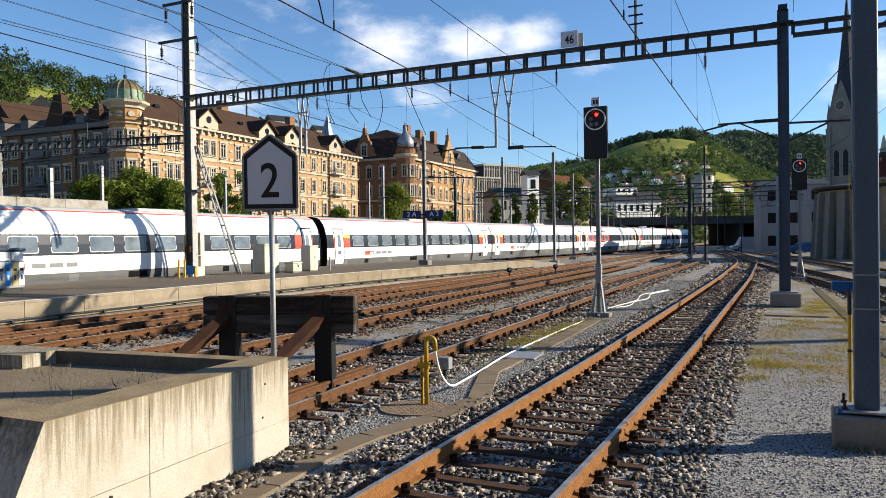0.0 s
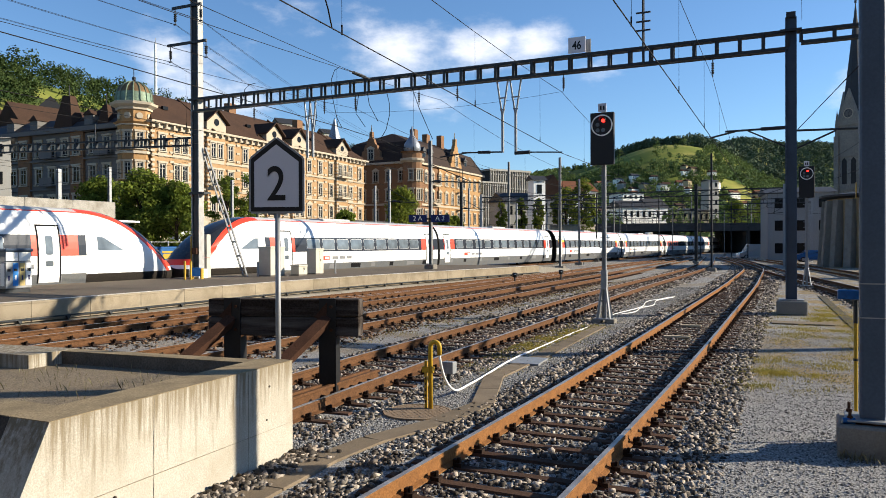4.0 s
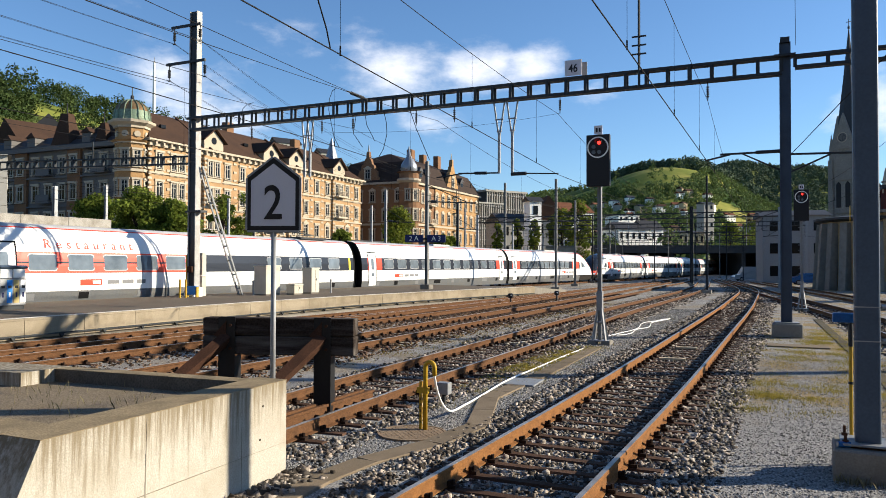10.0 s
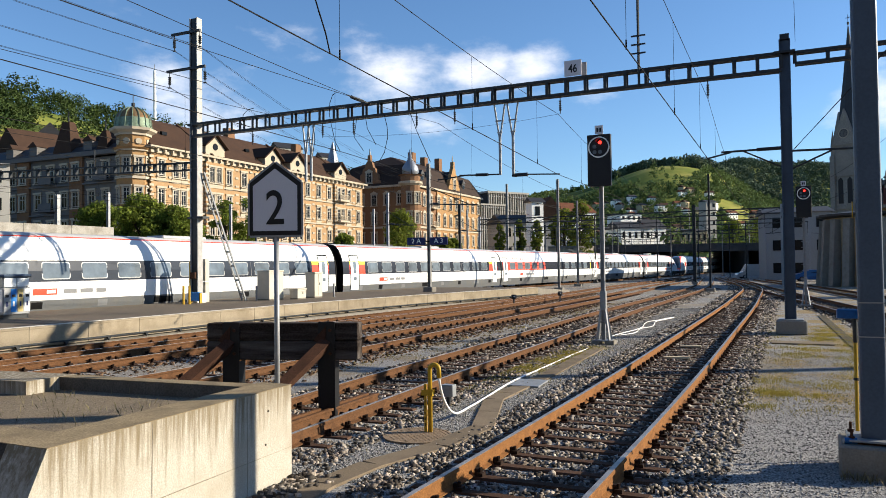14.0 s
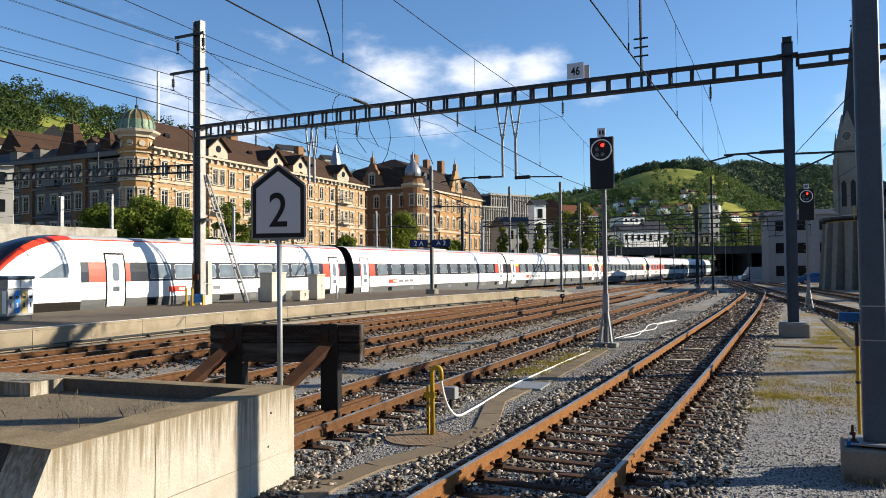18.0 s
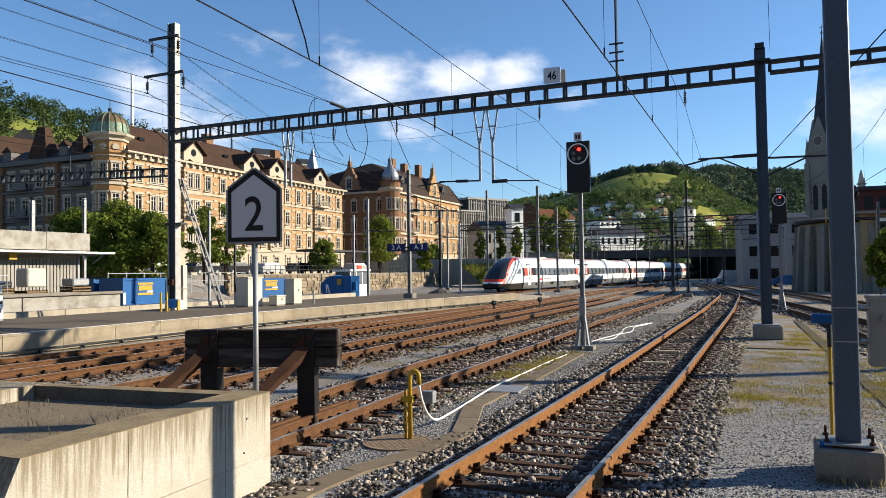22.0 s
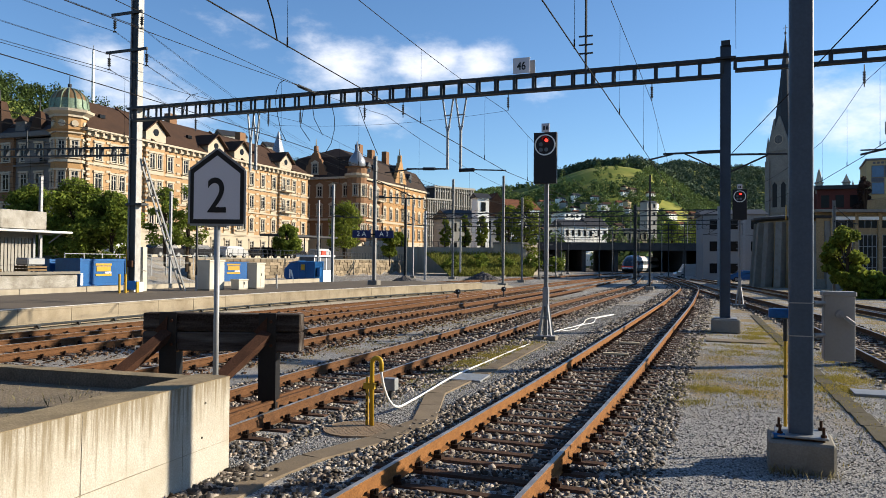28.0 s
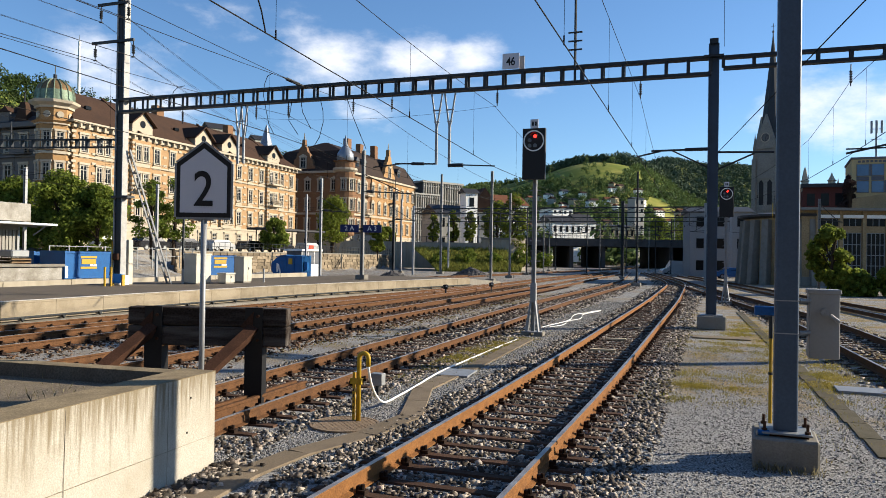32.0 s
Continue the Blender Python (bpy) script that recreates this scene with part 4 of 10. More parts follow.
# ---- foreground mast ----
def pillar():
    g = thing("catenary_mast", 3.15, 9.34, -0.22, "blue-grey painted steel mast bolted to a concrete block", "mast", rz=-2)
    part("column", Bag().add(*tube_shape()), M["mast_blue"], g, smooth=False)
    part("foundation", Bag().cbox(-0.345, -0.34, 0.0, 0.335, 0.36, 0.36, 0.025), M["concrete_grey"], g, "rough concrete foundation block")
    part("base_plate", Bag().cbox(-0.27, -0.25, 0.385, 0.27, 0.25, 0.41, 0.006), M["galva"], g)
    part("lower_plate", Bag().cbox(-0.2, -0.2, 0.36, 0.2, 0.2, 0.385, 0.004), M["rust"], g)
    for x in (-0.22, 0.22):
        for y in (-0.2, 0.2):
            part("anchor_bolt", Bag().tube((x, y, 0.36), (x, y, 0.52), 0.016, n=8).tube((x, y, 0.41), (x, y, 0.44), 0.032, n=6), M["rust"], g, "rusty anchor bolt")
    for z in (1.50, 1.87):
        part("strap", Bag().box(-0.129, -0.129, z, 0.129, 0.129, z + 0.012), M["galva"], g)
        part("bracket", Bag().tube((0.14, 0.12, z), (0.30, 0.32, z), 0.022, n=8), M["galva"], g)
    part("warning_plate", Bag().tube((-0.15, 0.0, 2.9), (-0.158, 0.0, 2.9), 0.09, n=16), M["yellow"], g)


def tube_shape():
    """A square hollow column with broad rounded corners."""
    v, f = [], []
    ring = []
    for cx, cy, a0 in ((1, 1, 0), (-1, 1, 90), (-1, -1, 180), (1, -1, 270)):
        for k in range(5):
            a = radians(a0 + k * 22.5)
            ring.append((cx * 0.09 + 0.035 * math.cos(a), cy * 0.09 + 0.035 * math.sin(a)))
    n = len(ring)
    for z in (0.41, 14.0):
        v += [(x, y, z) for x, y in ring]
    f = [(i, (i + 1) % n, n + (i + 1) % n, n + i) for i in range(n)] + [tuple(range(n, 2 * n))]
    return v, f


pillar()


# ---- train ----
M["train_white"] = material("train_white_paint", (0.80, 0.80, 0.78), 0.28, 0, 0.02, 1.2, 20, 0.01, (0.66, 0.64, 0.6), 0.3, coat=0.2)
M["train_grey"] = material("train_grey_skirt", (0.10, 0.105, 0.11), 0.55, 0, 0.15, 2, 20, 0.05, (0.13, 0.12, 0.10), 0.6)
M["train_band"] = material("train_dark_band", (0.03, 0.034, 0.044), 0.2, 0, 0.1, 2, 20, 0.01)
# pale base paints in daylight seen through the car, broken by darker patches
M["train_glass"] = material("train_daylit_glass", (0.15, 0.18, 0.21), 0.06, 0, 0.25, 0.35, 1.5, 0.0, (0.035, 0.04, 0.045), 0.9, spec=0.5)
M["screen_glass"] = material("train_windscreen", (0.02, 0.022, 0.026), 0.05, 0, 0.1, 1.0, 5, 0.0, spec=0.5)
M["window_rim"] = material("pale_window_rim", (0.52, 0.53, 0.54), 0.4, 0.2, 0.1, 2, 20, 0.0)
M["train_rubber"] = material("window_seal", (0.30, 0.305, 0.31), 0.5, 0, 0.1, 2, 20, 0.0)
M["train_red"] = material("train_red_paint", (0.74, 0.05, 0.018), 0.4, 0, 0.05, 1, 20, 0.01, coat=0.2)
M["train_yellow"] = material("train_yellow_stripe", (0.85, 0.62, 0.03), 0.4, 0, 0.05, 1, 20, 0.01)
M["train_roof"] = material("train_roof_grey", (0.45, 0.45, 0.45), 0.5, 0, 0.1, 2, 20, 0.03, (0.3, 0.28, 0.26), 0.5)
M["train_black"] = material("black_bellows", (0.012, 0.012, 0.013), 0.7, 0, 0.3, 4, 30, 0.1)
M["bogie"] = material("bogie_steel", (0.045, 0.038, 0.032), 0.75, 0.2, 0.3, 4, 30, 0.2)

SECTION = [(1.27, 0.24), (1.36, 0.62), (1.41, 0.95), (1.42, 1.30), (1.42, 1.70), (1.395, 2.15), (1.34, 2.58), (1.24, 2.96), (1.07, 3.30), (0.86, 3.55), (0.80, 3.60), (0.55, 3.71), (0.0, 3.78)]
PITCH, GAP = 26.58, 0.55
BODY = PITCH - GAP


def side_y(z):
    """Half width of the body at height z."""
    for (y0, z0), (y1, z1) in zip(SECTION, SECTION[1:]):
        if z0 <= z <= z1:
            return y0 + (y1 - y0) * (z - z0) / (z1 - z0)
    return 1.27


def skin(bag, x0, x1, z0, z1, proud, side, steps=3):
    """A panel that follows the body side, proud of it by a few millimetres."""
    k, n = len(bag.v), steps + 1
    for x in (x0, x1):
        for i in range(n):
            z = z0 + (z1 - z0) * i / steps
            bag.v.append((x, side * (side_y(z) + proud), z))
    for i in range(steps):
        q = (k + i, k + n + i, k + n + i + 1, k + i + 1)
        bag.f.append(q if side < 0 else q[::-1])
    return bag


def plate(x0, x1, z0, z1, proud, side, back=0.012, steps=3):
    b = skin(Bag(), x0, x1, z0, z1, proud, side, steps)
    k = len(b.v)
    skin(b, x0, x1, z0, z1, proud - back, side, steps)
    n = steps + 1
    ring = [*range(0, n), *range(2 * n - 1, n - 1, -1)]
    for a, c in zip(ring, ring[1:] + ring[:1]):
        b.f.append((a, c, c + k, a + k))
    return b


def band(bag, sec, x0, x1):
    """Part of the body section, both sides, from x0 to x1."""
    for side in (-1, 1):
        k, n = len(bag.v), len(sec)
        for x in (x0, x1):
            bag.v += [(x, side * y, z) for y, z in sec]
        for i in range(n - 1):
            q = (k + i, k + n + i, k + n + i + 1, k + i + 1)
            bag.f.append(q if side < 0 else q[::-1])
    return bag


def rounded(x0, x1, z0, z1, r=0.07):
    pts = []
    for cx, cz, a0 in ((x1 - r, z1 - r, 0), (x0 + r, z1 - r, 90), (x0 + r, z0 + r, 180), (x1 - r, z0 + r, 270)):
        for k in range(4):
            a = radians(a0 + 30 * k)
            pts.append((cx + r * math.cos(a), cz + r * math.sin(a)))
    return pts


def pane(x0, x1, z0, z1, proud, side, r=0.07):
    ring = rounded(x0, x1, z0, z1, r)
    n = len(ring)
    b = Bag()
    b.add([(x, side * (side_y(z) + proud), z) for x, z in ring] + [(x, side * (side_y(z) - 0.02), z) for x, z in ring],
          [tuple(range(n))[::-1] if side < 0 else tuple(range(n))] + [(i, (i + 1) % n, n + (i + 1) % n, n + i) for i in range(n)])
    return b


def bogie(car, x):
    b = part("bogie", Bag().box(x - 1.7, -0.95, 0.42, x + 1.7, -0.75, 0.62).box(x - 1.7, 0.75, 0.42, x + 1.7, 0.95, 0.62).box(x - 0.3, -1.05, 0.3, x + 0.3, 1.05, 0.7)
             .tube((x - 0.7, -1.05, 0.4), (x - 0.7, -1.05, 0.75), 0.1).tube((x + 0.7, -1.05, 0.4), (x + 0.7, -1.05, 0.75), 0.1), M["bogie"], car, "dark two-axle bogie")
    for dx in (-1.35, 1.35):
        w = Bag()
        for y in (-0.75, 0.75):
            w.tube((x + dx, y - 0.07, 0.43), (x + dx, y + 0.07, 0.43), 0.43, n=20)
        w.tube((x + dx, -0.9, 0.43), (x + dx, 0.9, 0.43), 0.09, n=8)
        ob = new("wheelset", w.mesh("wheelset", M["bogie"], True))
        ob.parent = b


def door(car, x, side, red_from, red_to, yellow=False):
    part("red_panel", plate(red_from, red_to, 1.70, 2.58, 0.006, side), M["train_red"], car, "bright red panel beside the door")
    if yellow:
        part("class_stripe", plate(red_from, red_to, 2.36, 2.575, 0.009, side), M["train_yellow"], car, "yellow class stripe")
    d = part("door", plate(x - 0.47, x + 0.47, 0.62, 2.92, 0.014, side, 0.02, 8), M["train_white"], car, "white plug door")
    seam = Bag()
    for a, c in ((x - 0.545, x - 0.475), (x + 0.475, x + 0.545)):
        skin(seam, a, c, 0.60, 2.925, 0.012, side, 8)
    skin(seam, x - 0.545, x + 0.545, 2.925, 2.995, 0.012, side, 1)
    new("door_seal", seam.mesh("door_seal", M["train_black"])).parent = d
    new("door_window", pane(x - 0.17, x + 0.17, 1.75, 2.55, 0.024, side, 0.1).mesh("door_window", M["train_glass"])).parent = d
    new("lower_window", pane(x - 0.17, x + 0.17, 1.28, 1.5, 0.024, side, 0.04).mesh("lower_window", M["train_glass"])).parent = d


def emblem(car, x, side):
    part("logo_panel", plate(x, x + 1.1, 1.16, 1.42, 0.006, side), M["train_red"], car, "small red logo panel")
    part("logo_mark", plate(x + 0.62, x + 1.02, 1.22, 1.36, 0.010, side, 0.006), M["train_white"], car)
    for a, w in ((1.4, 0.62), (2.2, 0.62), (3.0, 0.52)) if side < 0 else ((-0.9, 0.62), (-1.7, 0.62), (-2.4, 0.52)):
        part("logo_lettering", plate(x + a, x + a + w, 1.20, 1.38, 0.005, side, 0.006), M["train_rubber"], car)


def train_car(kind):
    name = {"middle": "train_car", "restaurant": "train_restaurant_car", "end": "train_end_car", "first": "train_car"}[kind]
    label = {"middle": "white passenger train car with dark window band and red door panels", "restaurant": "white train restaurant car with red band and folded pantograph",
             "end": "white streamlined train end car with red and black nose", "first": "white passenger train car with yellow stripes over red door panels"}[kind]
    car = thing(name, 0, 0, 0, label, "train car", "cars of the moving train")
    x0, x1 = -BODY / 2, BODY / 2
    nose = 5.6 if kind == "end" else 0.0
    b0 = x0 + nose
    S = SECTION
    part("skirt", band(Bag(), S[0:3], b0, x1), M["train_grey"], car, "grey equipment skirt")
    part("lower_body", band(Bag(), S[2:5], b0, x1), M["train_white"], car, smooth=True)
    part("window_band", band(Bag(), S[4:7], b0, x1), M["train_band"], car, "dark glossy window band")
    part("upper_body", band(Bag(), S[6:10], b0, x1), M["train_white"], car, smooth=True)
    part("roof_stripe", band(Bag(), S[9:11], b0, x1), M["train_red"], car, "thin red roof line")
    part("roof", band(Bag(), S[10:13], b0, x1), M["train_roof"], car)
    ring = [(y, z) for y, z in S] + [(-y, z) for y, z in S[::-1]]
    ends = Bag()
    for x in ([x1] if nose else [x0, x1]):
        ends.add([(x, y, z) for y, z in ring], [tuple(range(len(ring)))])
    ends.add([(b0, -1.2, 0.3), (x1, -1.2, 0.3), (x1, 1.2, 0.3), (b0, 1.2, 0.3)], [(0, 1, 2, 3)])
    part("end_wall", ends, M["train_black"], car)
    bl = Bag()
    for k in range(5):
        xx = x1 + 0.11 * k
        s = 0.97 if k % 2 else 0.94
        bl.add([(xx + d, y * s, 0.3 + (z - 0.3) * s) for d in (0, 0.11) for y, z in ring], [(i, (i + 1) % len(ring), len(ring) + (i + 1) % len(ring), len(ring) + i) for i in range(len(ring))])
    part("bellows", bl, M["train_black"], car, "black corridor bellows")
    win = []
    first = x0 + (9.6 if nose else 3.6)
    n = 9 if nose else 11
    last = x1 - 3.7
    for i in range(n):
        cx = first + (last - first) * i / (n - 1) if not nose else first + 0.4 + (last - first - 0.4) * i / (n - 1)
        win.append(cx)
    if kind == "restaurant":
        step = (last - first) / 10
        win = [first - 0.95 + step * (0.96 * i) for i in range(5)] + [first + step * u for u in (7.4, 8.5, 9.6, 10.7)]
    for side in (-1, 1):
        if kind == "restaurant":
            part("red_panel", plate(x0 + 0.75, win[4] + 1.15, 1.70, 2.58, 0.004, side), M["train_red"], car, "bright red band round the dining windows")
            part("class_stripe", plate(x1 - 0.62, x1 - 0.40, 1.72, 2.56, 0.007, side), M["train_yellow"], car, "yellow class stripe")
        for cx in win:
            w = part("window", pane(cx - 0.66, cx + 0.66, 1.79, 2.51, 0.006, side, 0.11), M["window_rim"], car, "rounded window with pale rim")
            new("pane", pane(cx - 0.62, cx + 0.62, 1.83, 2.47, 0.011, side, 0.09).mesh("pane", M["train_glass"])).parent = w
        if kind != "restaurant":
            door(car, x1 - 1.35, side, x1 - 2.6, x1 - 0.75, kind == "first")
        if nose:
            door(car, x0 + 7.4, side, x0 + 6.0, x0 + 8.2)
        elif kind == "restaurant":
            door(car, x0 + 1.0, side, x0 + 0.4, x0 + 0.75)
        else:
            door(car, x0 + 1.35, side, x0 + 0.75, x0 + 2.6, kind == "first")
        emblem(car, x0 + (10.5 if nose else 4.4), side)
        for k in range(8):
            xx = b0 + 1.2 + k * (x1 - b0 - 2.4) / 7.5
            part("skirt_hatch", plate(xx, xx + (0.5 if k % 3 else 1.1), 0.60, 0.88, 0.006, side), M["train_black"] if k % 2 else M["train_rubber"], car)
        for xx in (x0 + (12.6 if nose else 9.2), x1 - 8.4):
            part("panel_seam", plate(xx, xx + 0.025, 0.97, 3.5, 0.004, side, 0.006, 12), M["train_rubber"], car)
    if kind == "restaurant":
        for side in (-1,):
            me = letters("Restaurant", 0.58, 0.003, gap=1.75)
            me.materials.append(M["train_red"])
            me.transform(pose(0, 0, 0, 90))
            me.transform(pose(x0 + 5.0, -1.262, 2.90, -22))
            part("lettering", me, M["train_red"], car, "red word on the body side")
    if kind == "restaurant":
        p = Bag().box(x1 - 5.2, -0.8, 3.72, x1 - 2.4, 0.8, 3.84).bar((x1 - 5.0, -0.3, 3.9), (x1 - 2.8, -0.1, 4.06), 0.06, 0.06).bar((x1 - 2.8, 0.1, 4.06), (x1 - 4.8, 0, 4.16), 0.05, 0.05).bar((x1 - 4.8, -0.8, 4.18), (x1 - 4.8, 0.8, 4.18), 0.07, 0.07)
        part("pantograph", p, M["mast_dark"], car, "folded dark pantograph")
    else:
        part("roof_unit", Bag().cbox(x0 + 12, -0.6, 3.68, x0 + 15, 0.6, 3.86, 0.05), M["train_roof"], car)
    if nose:
        nose_parts(car, x0, nose)
    bogie(car, x0 + (5.0 if nose else 3.6))
    bogie(car, x1 - 3.6)
    return car


def weld(bag):
    """Join the corners that neighbouring faces share."""
    seen, to, v = {}, [], []
    for p in bag.v:
        k = tuple(round(c, 4) for c in p)
        if k not in seen:
            seen[k] = len(v)
            v.append(tuple(p))
        to.append(seen[k])
    f = []
    for q in bag.f:
        r = []
        for i in q:
            if to[i] not in r:
                r.append(to[i])
        if len(r) > 2:
            f.append(tuple(r))
    bag.v, bag.f = v, f


def nose_parts(car, x0, length):
    """The streamlined driving end, split into shell, windscreen and red band."""
    NS = 34
    fine = []
    for (ya, za), (yb, zb) in zip(SECTION, SECTION[1:]):
        fine += [(ya + (yb - ya) * k / 3, za + (zb - za) * k / 3) for k in range(3)]
    fine.append(SECTION[-1])
    ring = fine + [(-y, z) for y, z in fine[-2::-1]]
    m = len(ring)

    def top(s):
        t = s / length
        return 0.95 + 2.83 * (1 - (1 - t) ** 2.3) ** 0.9

    def grid(i):
        s = length * (i / NS) ** 1.35
        t = s / length
        wide = 0.45 + 0.55 * math.sqrt(1 - (1 - min(1.0, s / 2.1)) ** 2)
        zt = top(s)
        rise = 0.25 * (1 - t) ** 3
        return [(x0 + s, y * (wide if z < 2.6 else wide * (0.92 + 0.08 * t)), 0.24 + rise + (z - 0.24) * (zt - 0.24 - rise) / 3.54, z) for y, z in ring]

    def split(poly, f):
        """The two parts of a polygon where f is below and above zero."""
        lo, hi = [], []
        for p, q in zip(poly, poly[1:] + poly[:1]):
            a, c = f(p), f(q)
            (lo if a < 0 else hi).append(p)
            if (a < 0) != (c < 0):
                k = a / (a - c)
                w = tuple(p[i] + (q[i] - p[i]) * k for i in range(4))
                lo.append(w)
                hi.append(w)
        return lo, hi

    def sweep_line(p, back=0.0):
        return 0.5 + 3.2 * (1 - math.exp(-max(0.0, p[0] - x0 - back) / 1.3)) - p[3]
    rows = [grid(i) for i in range(NS + 1)]
    bags = {"shell": Bag(), "screen": Bag(), "red": Bag(), "skirt": Bag()}

    def put(key, poly):
        if len(poly) > 2:
            bags[key].add([p[:3] for p in poly], [tuple(range(len(poly)))])
    for i in range(NS):
        for j in range(m - 1):
            q = [rows[i][j], rows[i + 1][j], rows[i + 1][j + 1], rows[i][j + 1]]
            low, q = split(q, lambda p: p[2] - 0.9)
            put("skirt", low)
            if len(q) < 3:
                continue
            front, back = split(q, lambda p: sweep_line(p, 0.34) - 0.10)
            put("shell", back)
            if len(front) < 3:
                continue
            front, edge = split(front, lambda p: sweep_line(p) + 0.10)
            put("red", edge)
            if len(front) < 3:
                continue
            low, high = split(front, lambda p: p[2] - 1.4)
            chin, low = split(low, lambda p: p[2] - 1.1)
            put("shell", chin)
            put("red", low)
            put("screen", high)
    tip = rows[0]
    bags["skirt"].add([p[:3] for p in tip], [tuple(range(m))[::-1]])
    for bag in bags.values():
        weld(bag)
    part("nose_shell", bags["shell"], M["train_white"], car, smooth=True)
    part("windscreen", bags["screen"], M["screen_glass"], car, "large black sloping windscreen", smooth=True)
    part("red_nose_band", bags["red"], M["train_red"], car, "red sweeping band round the nose", smooth=True)
    part("nose_skirt", bags["skirt"], M["bogie"], car, "dark lower nose skirt")
    for side in (-1, 1):
        part("cab_window", Bag().add([(x0 + a, side * (side_y(z) * 1.0 + d), z) for d in (0.012, -0.03) for a, z in ((3.6, 1.92), (5.0, 1.92), (5.0, 2.52), (4.7, 2.5))],
                                     [(0, 1, 2, 3), (4, 7, 6, 5), (0, 4, 5, 1), (1, 5, 6, 2), (2, 6, 7, 3), (3, 7, 4, 0)]), M["train_glass"], car, "dark cab side window")
    part("coupler", Bag().tube((x0 - 0.25, 0, 0.85), (x0 + 0.6, 0, 0.85), 0.16, n=10), M["bogie"], car)


CARS = []


def make_train():
    proto = {k: train_car(k) for k in ("end", "middle", "restaurant", "first")}
    plan = ["end", "middle", "first", "first", "restaurant", "middle", "end"]
    used = set()
    for unit in (0, 1):
        for k, kind in enumerate(plan):
            car = proto[kind] if kind not in used else copy_thing(proto[kind], pose(0, 0, 0))
            used.add(kind)
            CARS.append((car, unit * (7 * PITCH + 0.3) + (k + 0.5) * PITCH, kind == "end" and k == 6))


make_train()
_Y = np.linspace(-420, 420, 1700)
_X = np.array([TRACK_T(v) for v in _Y])
_S = np.concatenate([[0], np.cumsum(np.hypot(np.diff(_X), np.diff(_Y)))])
_S -= np.interp(-10.0, _Y, _S)


def on_track(s):
    return float(np.interp(s, _S, _X)), float(np.interp(s, _S, _Y))


def tail_at(t):
    """Distance of the train's tail along the track, which it leaves at a slowly growing speed."""
    return -188.75 + 9.733 * t + 0.2749 * t * t / 2 - 0.00481 * t ** 3 / 6


def run_train():
    for car, mid, turned in CARS:
        rows = []
        for i in range(33):
            s = tail_at(i) + mid
            a, b = on_track(s - 9), on_track(s + 9)
            rz = math.degrees(math.atan2(b[1] - a[1], b[0] - a[0]))
            rows.append((float(i), pose((a[0] + b[0]) / 2, (a[1] + b[1]) / 2, 0, 0, 0, rz + (180 if turned else 0))))
        walk(car, rows)


# ---- signals and masts in the yard ----
M["lamp_red"] = glowing("lit_red_lamp", (1.0, 0.02, 0.012), 2.6)


def ring_bag(r, w, y, depth=0.02, n=28):
    b = Bag()
    for i in range(n):
        a, c = 2 * math.pi * i / n, 2 * math.pi * (i + 1) / n
        v = [(q * math.cos(u), y + d, q * math.sin(u)) for d in (0, depth) for q, u in ((r, a), (r, c), (r - w, c), (r - w, a))]
        b.add(v, [(0, 1, 2, 3), (4, 7, 6, 5), (0, 4, 5, 1), (2, 6, 7, 3)])
    weld(b)
    return b


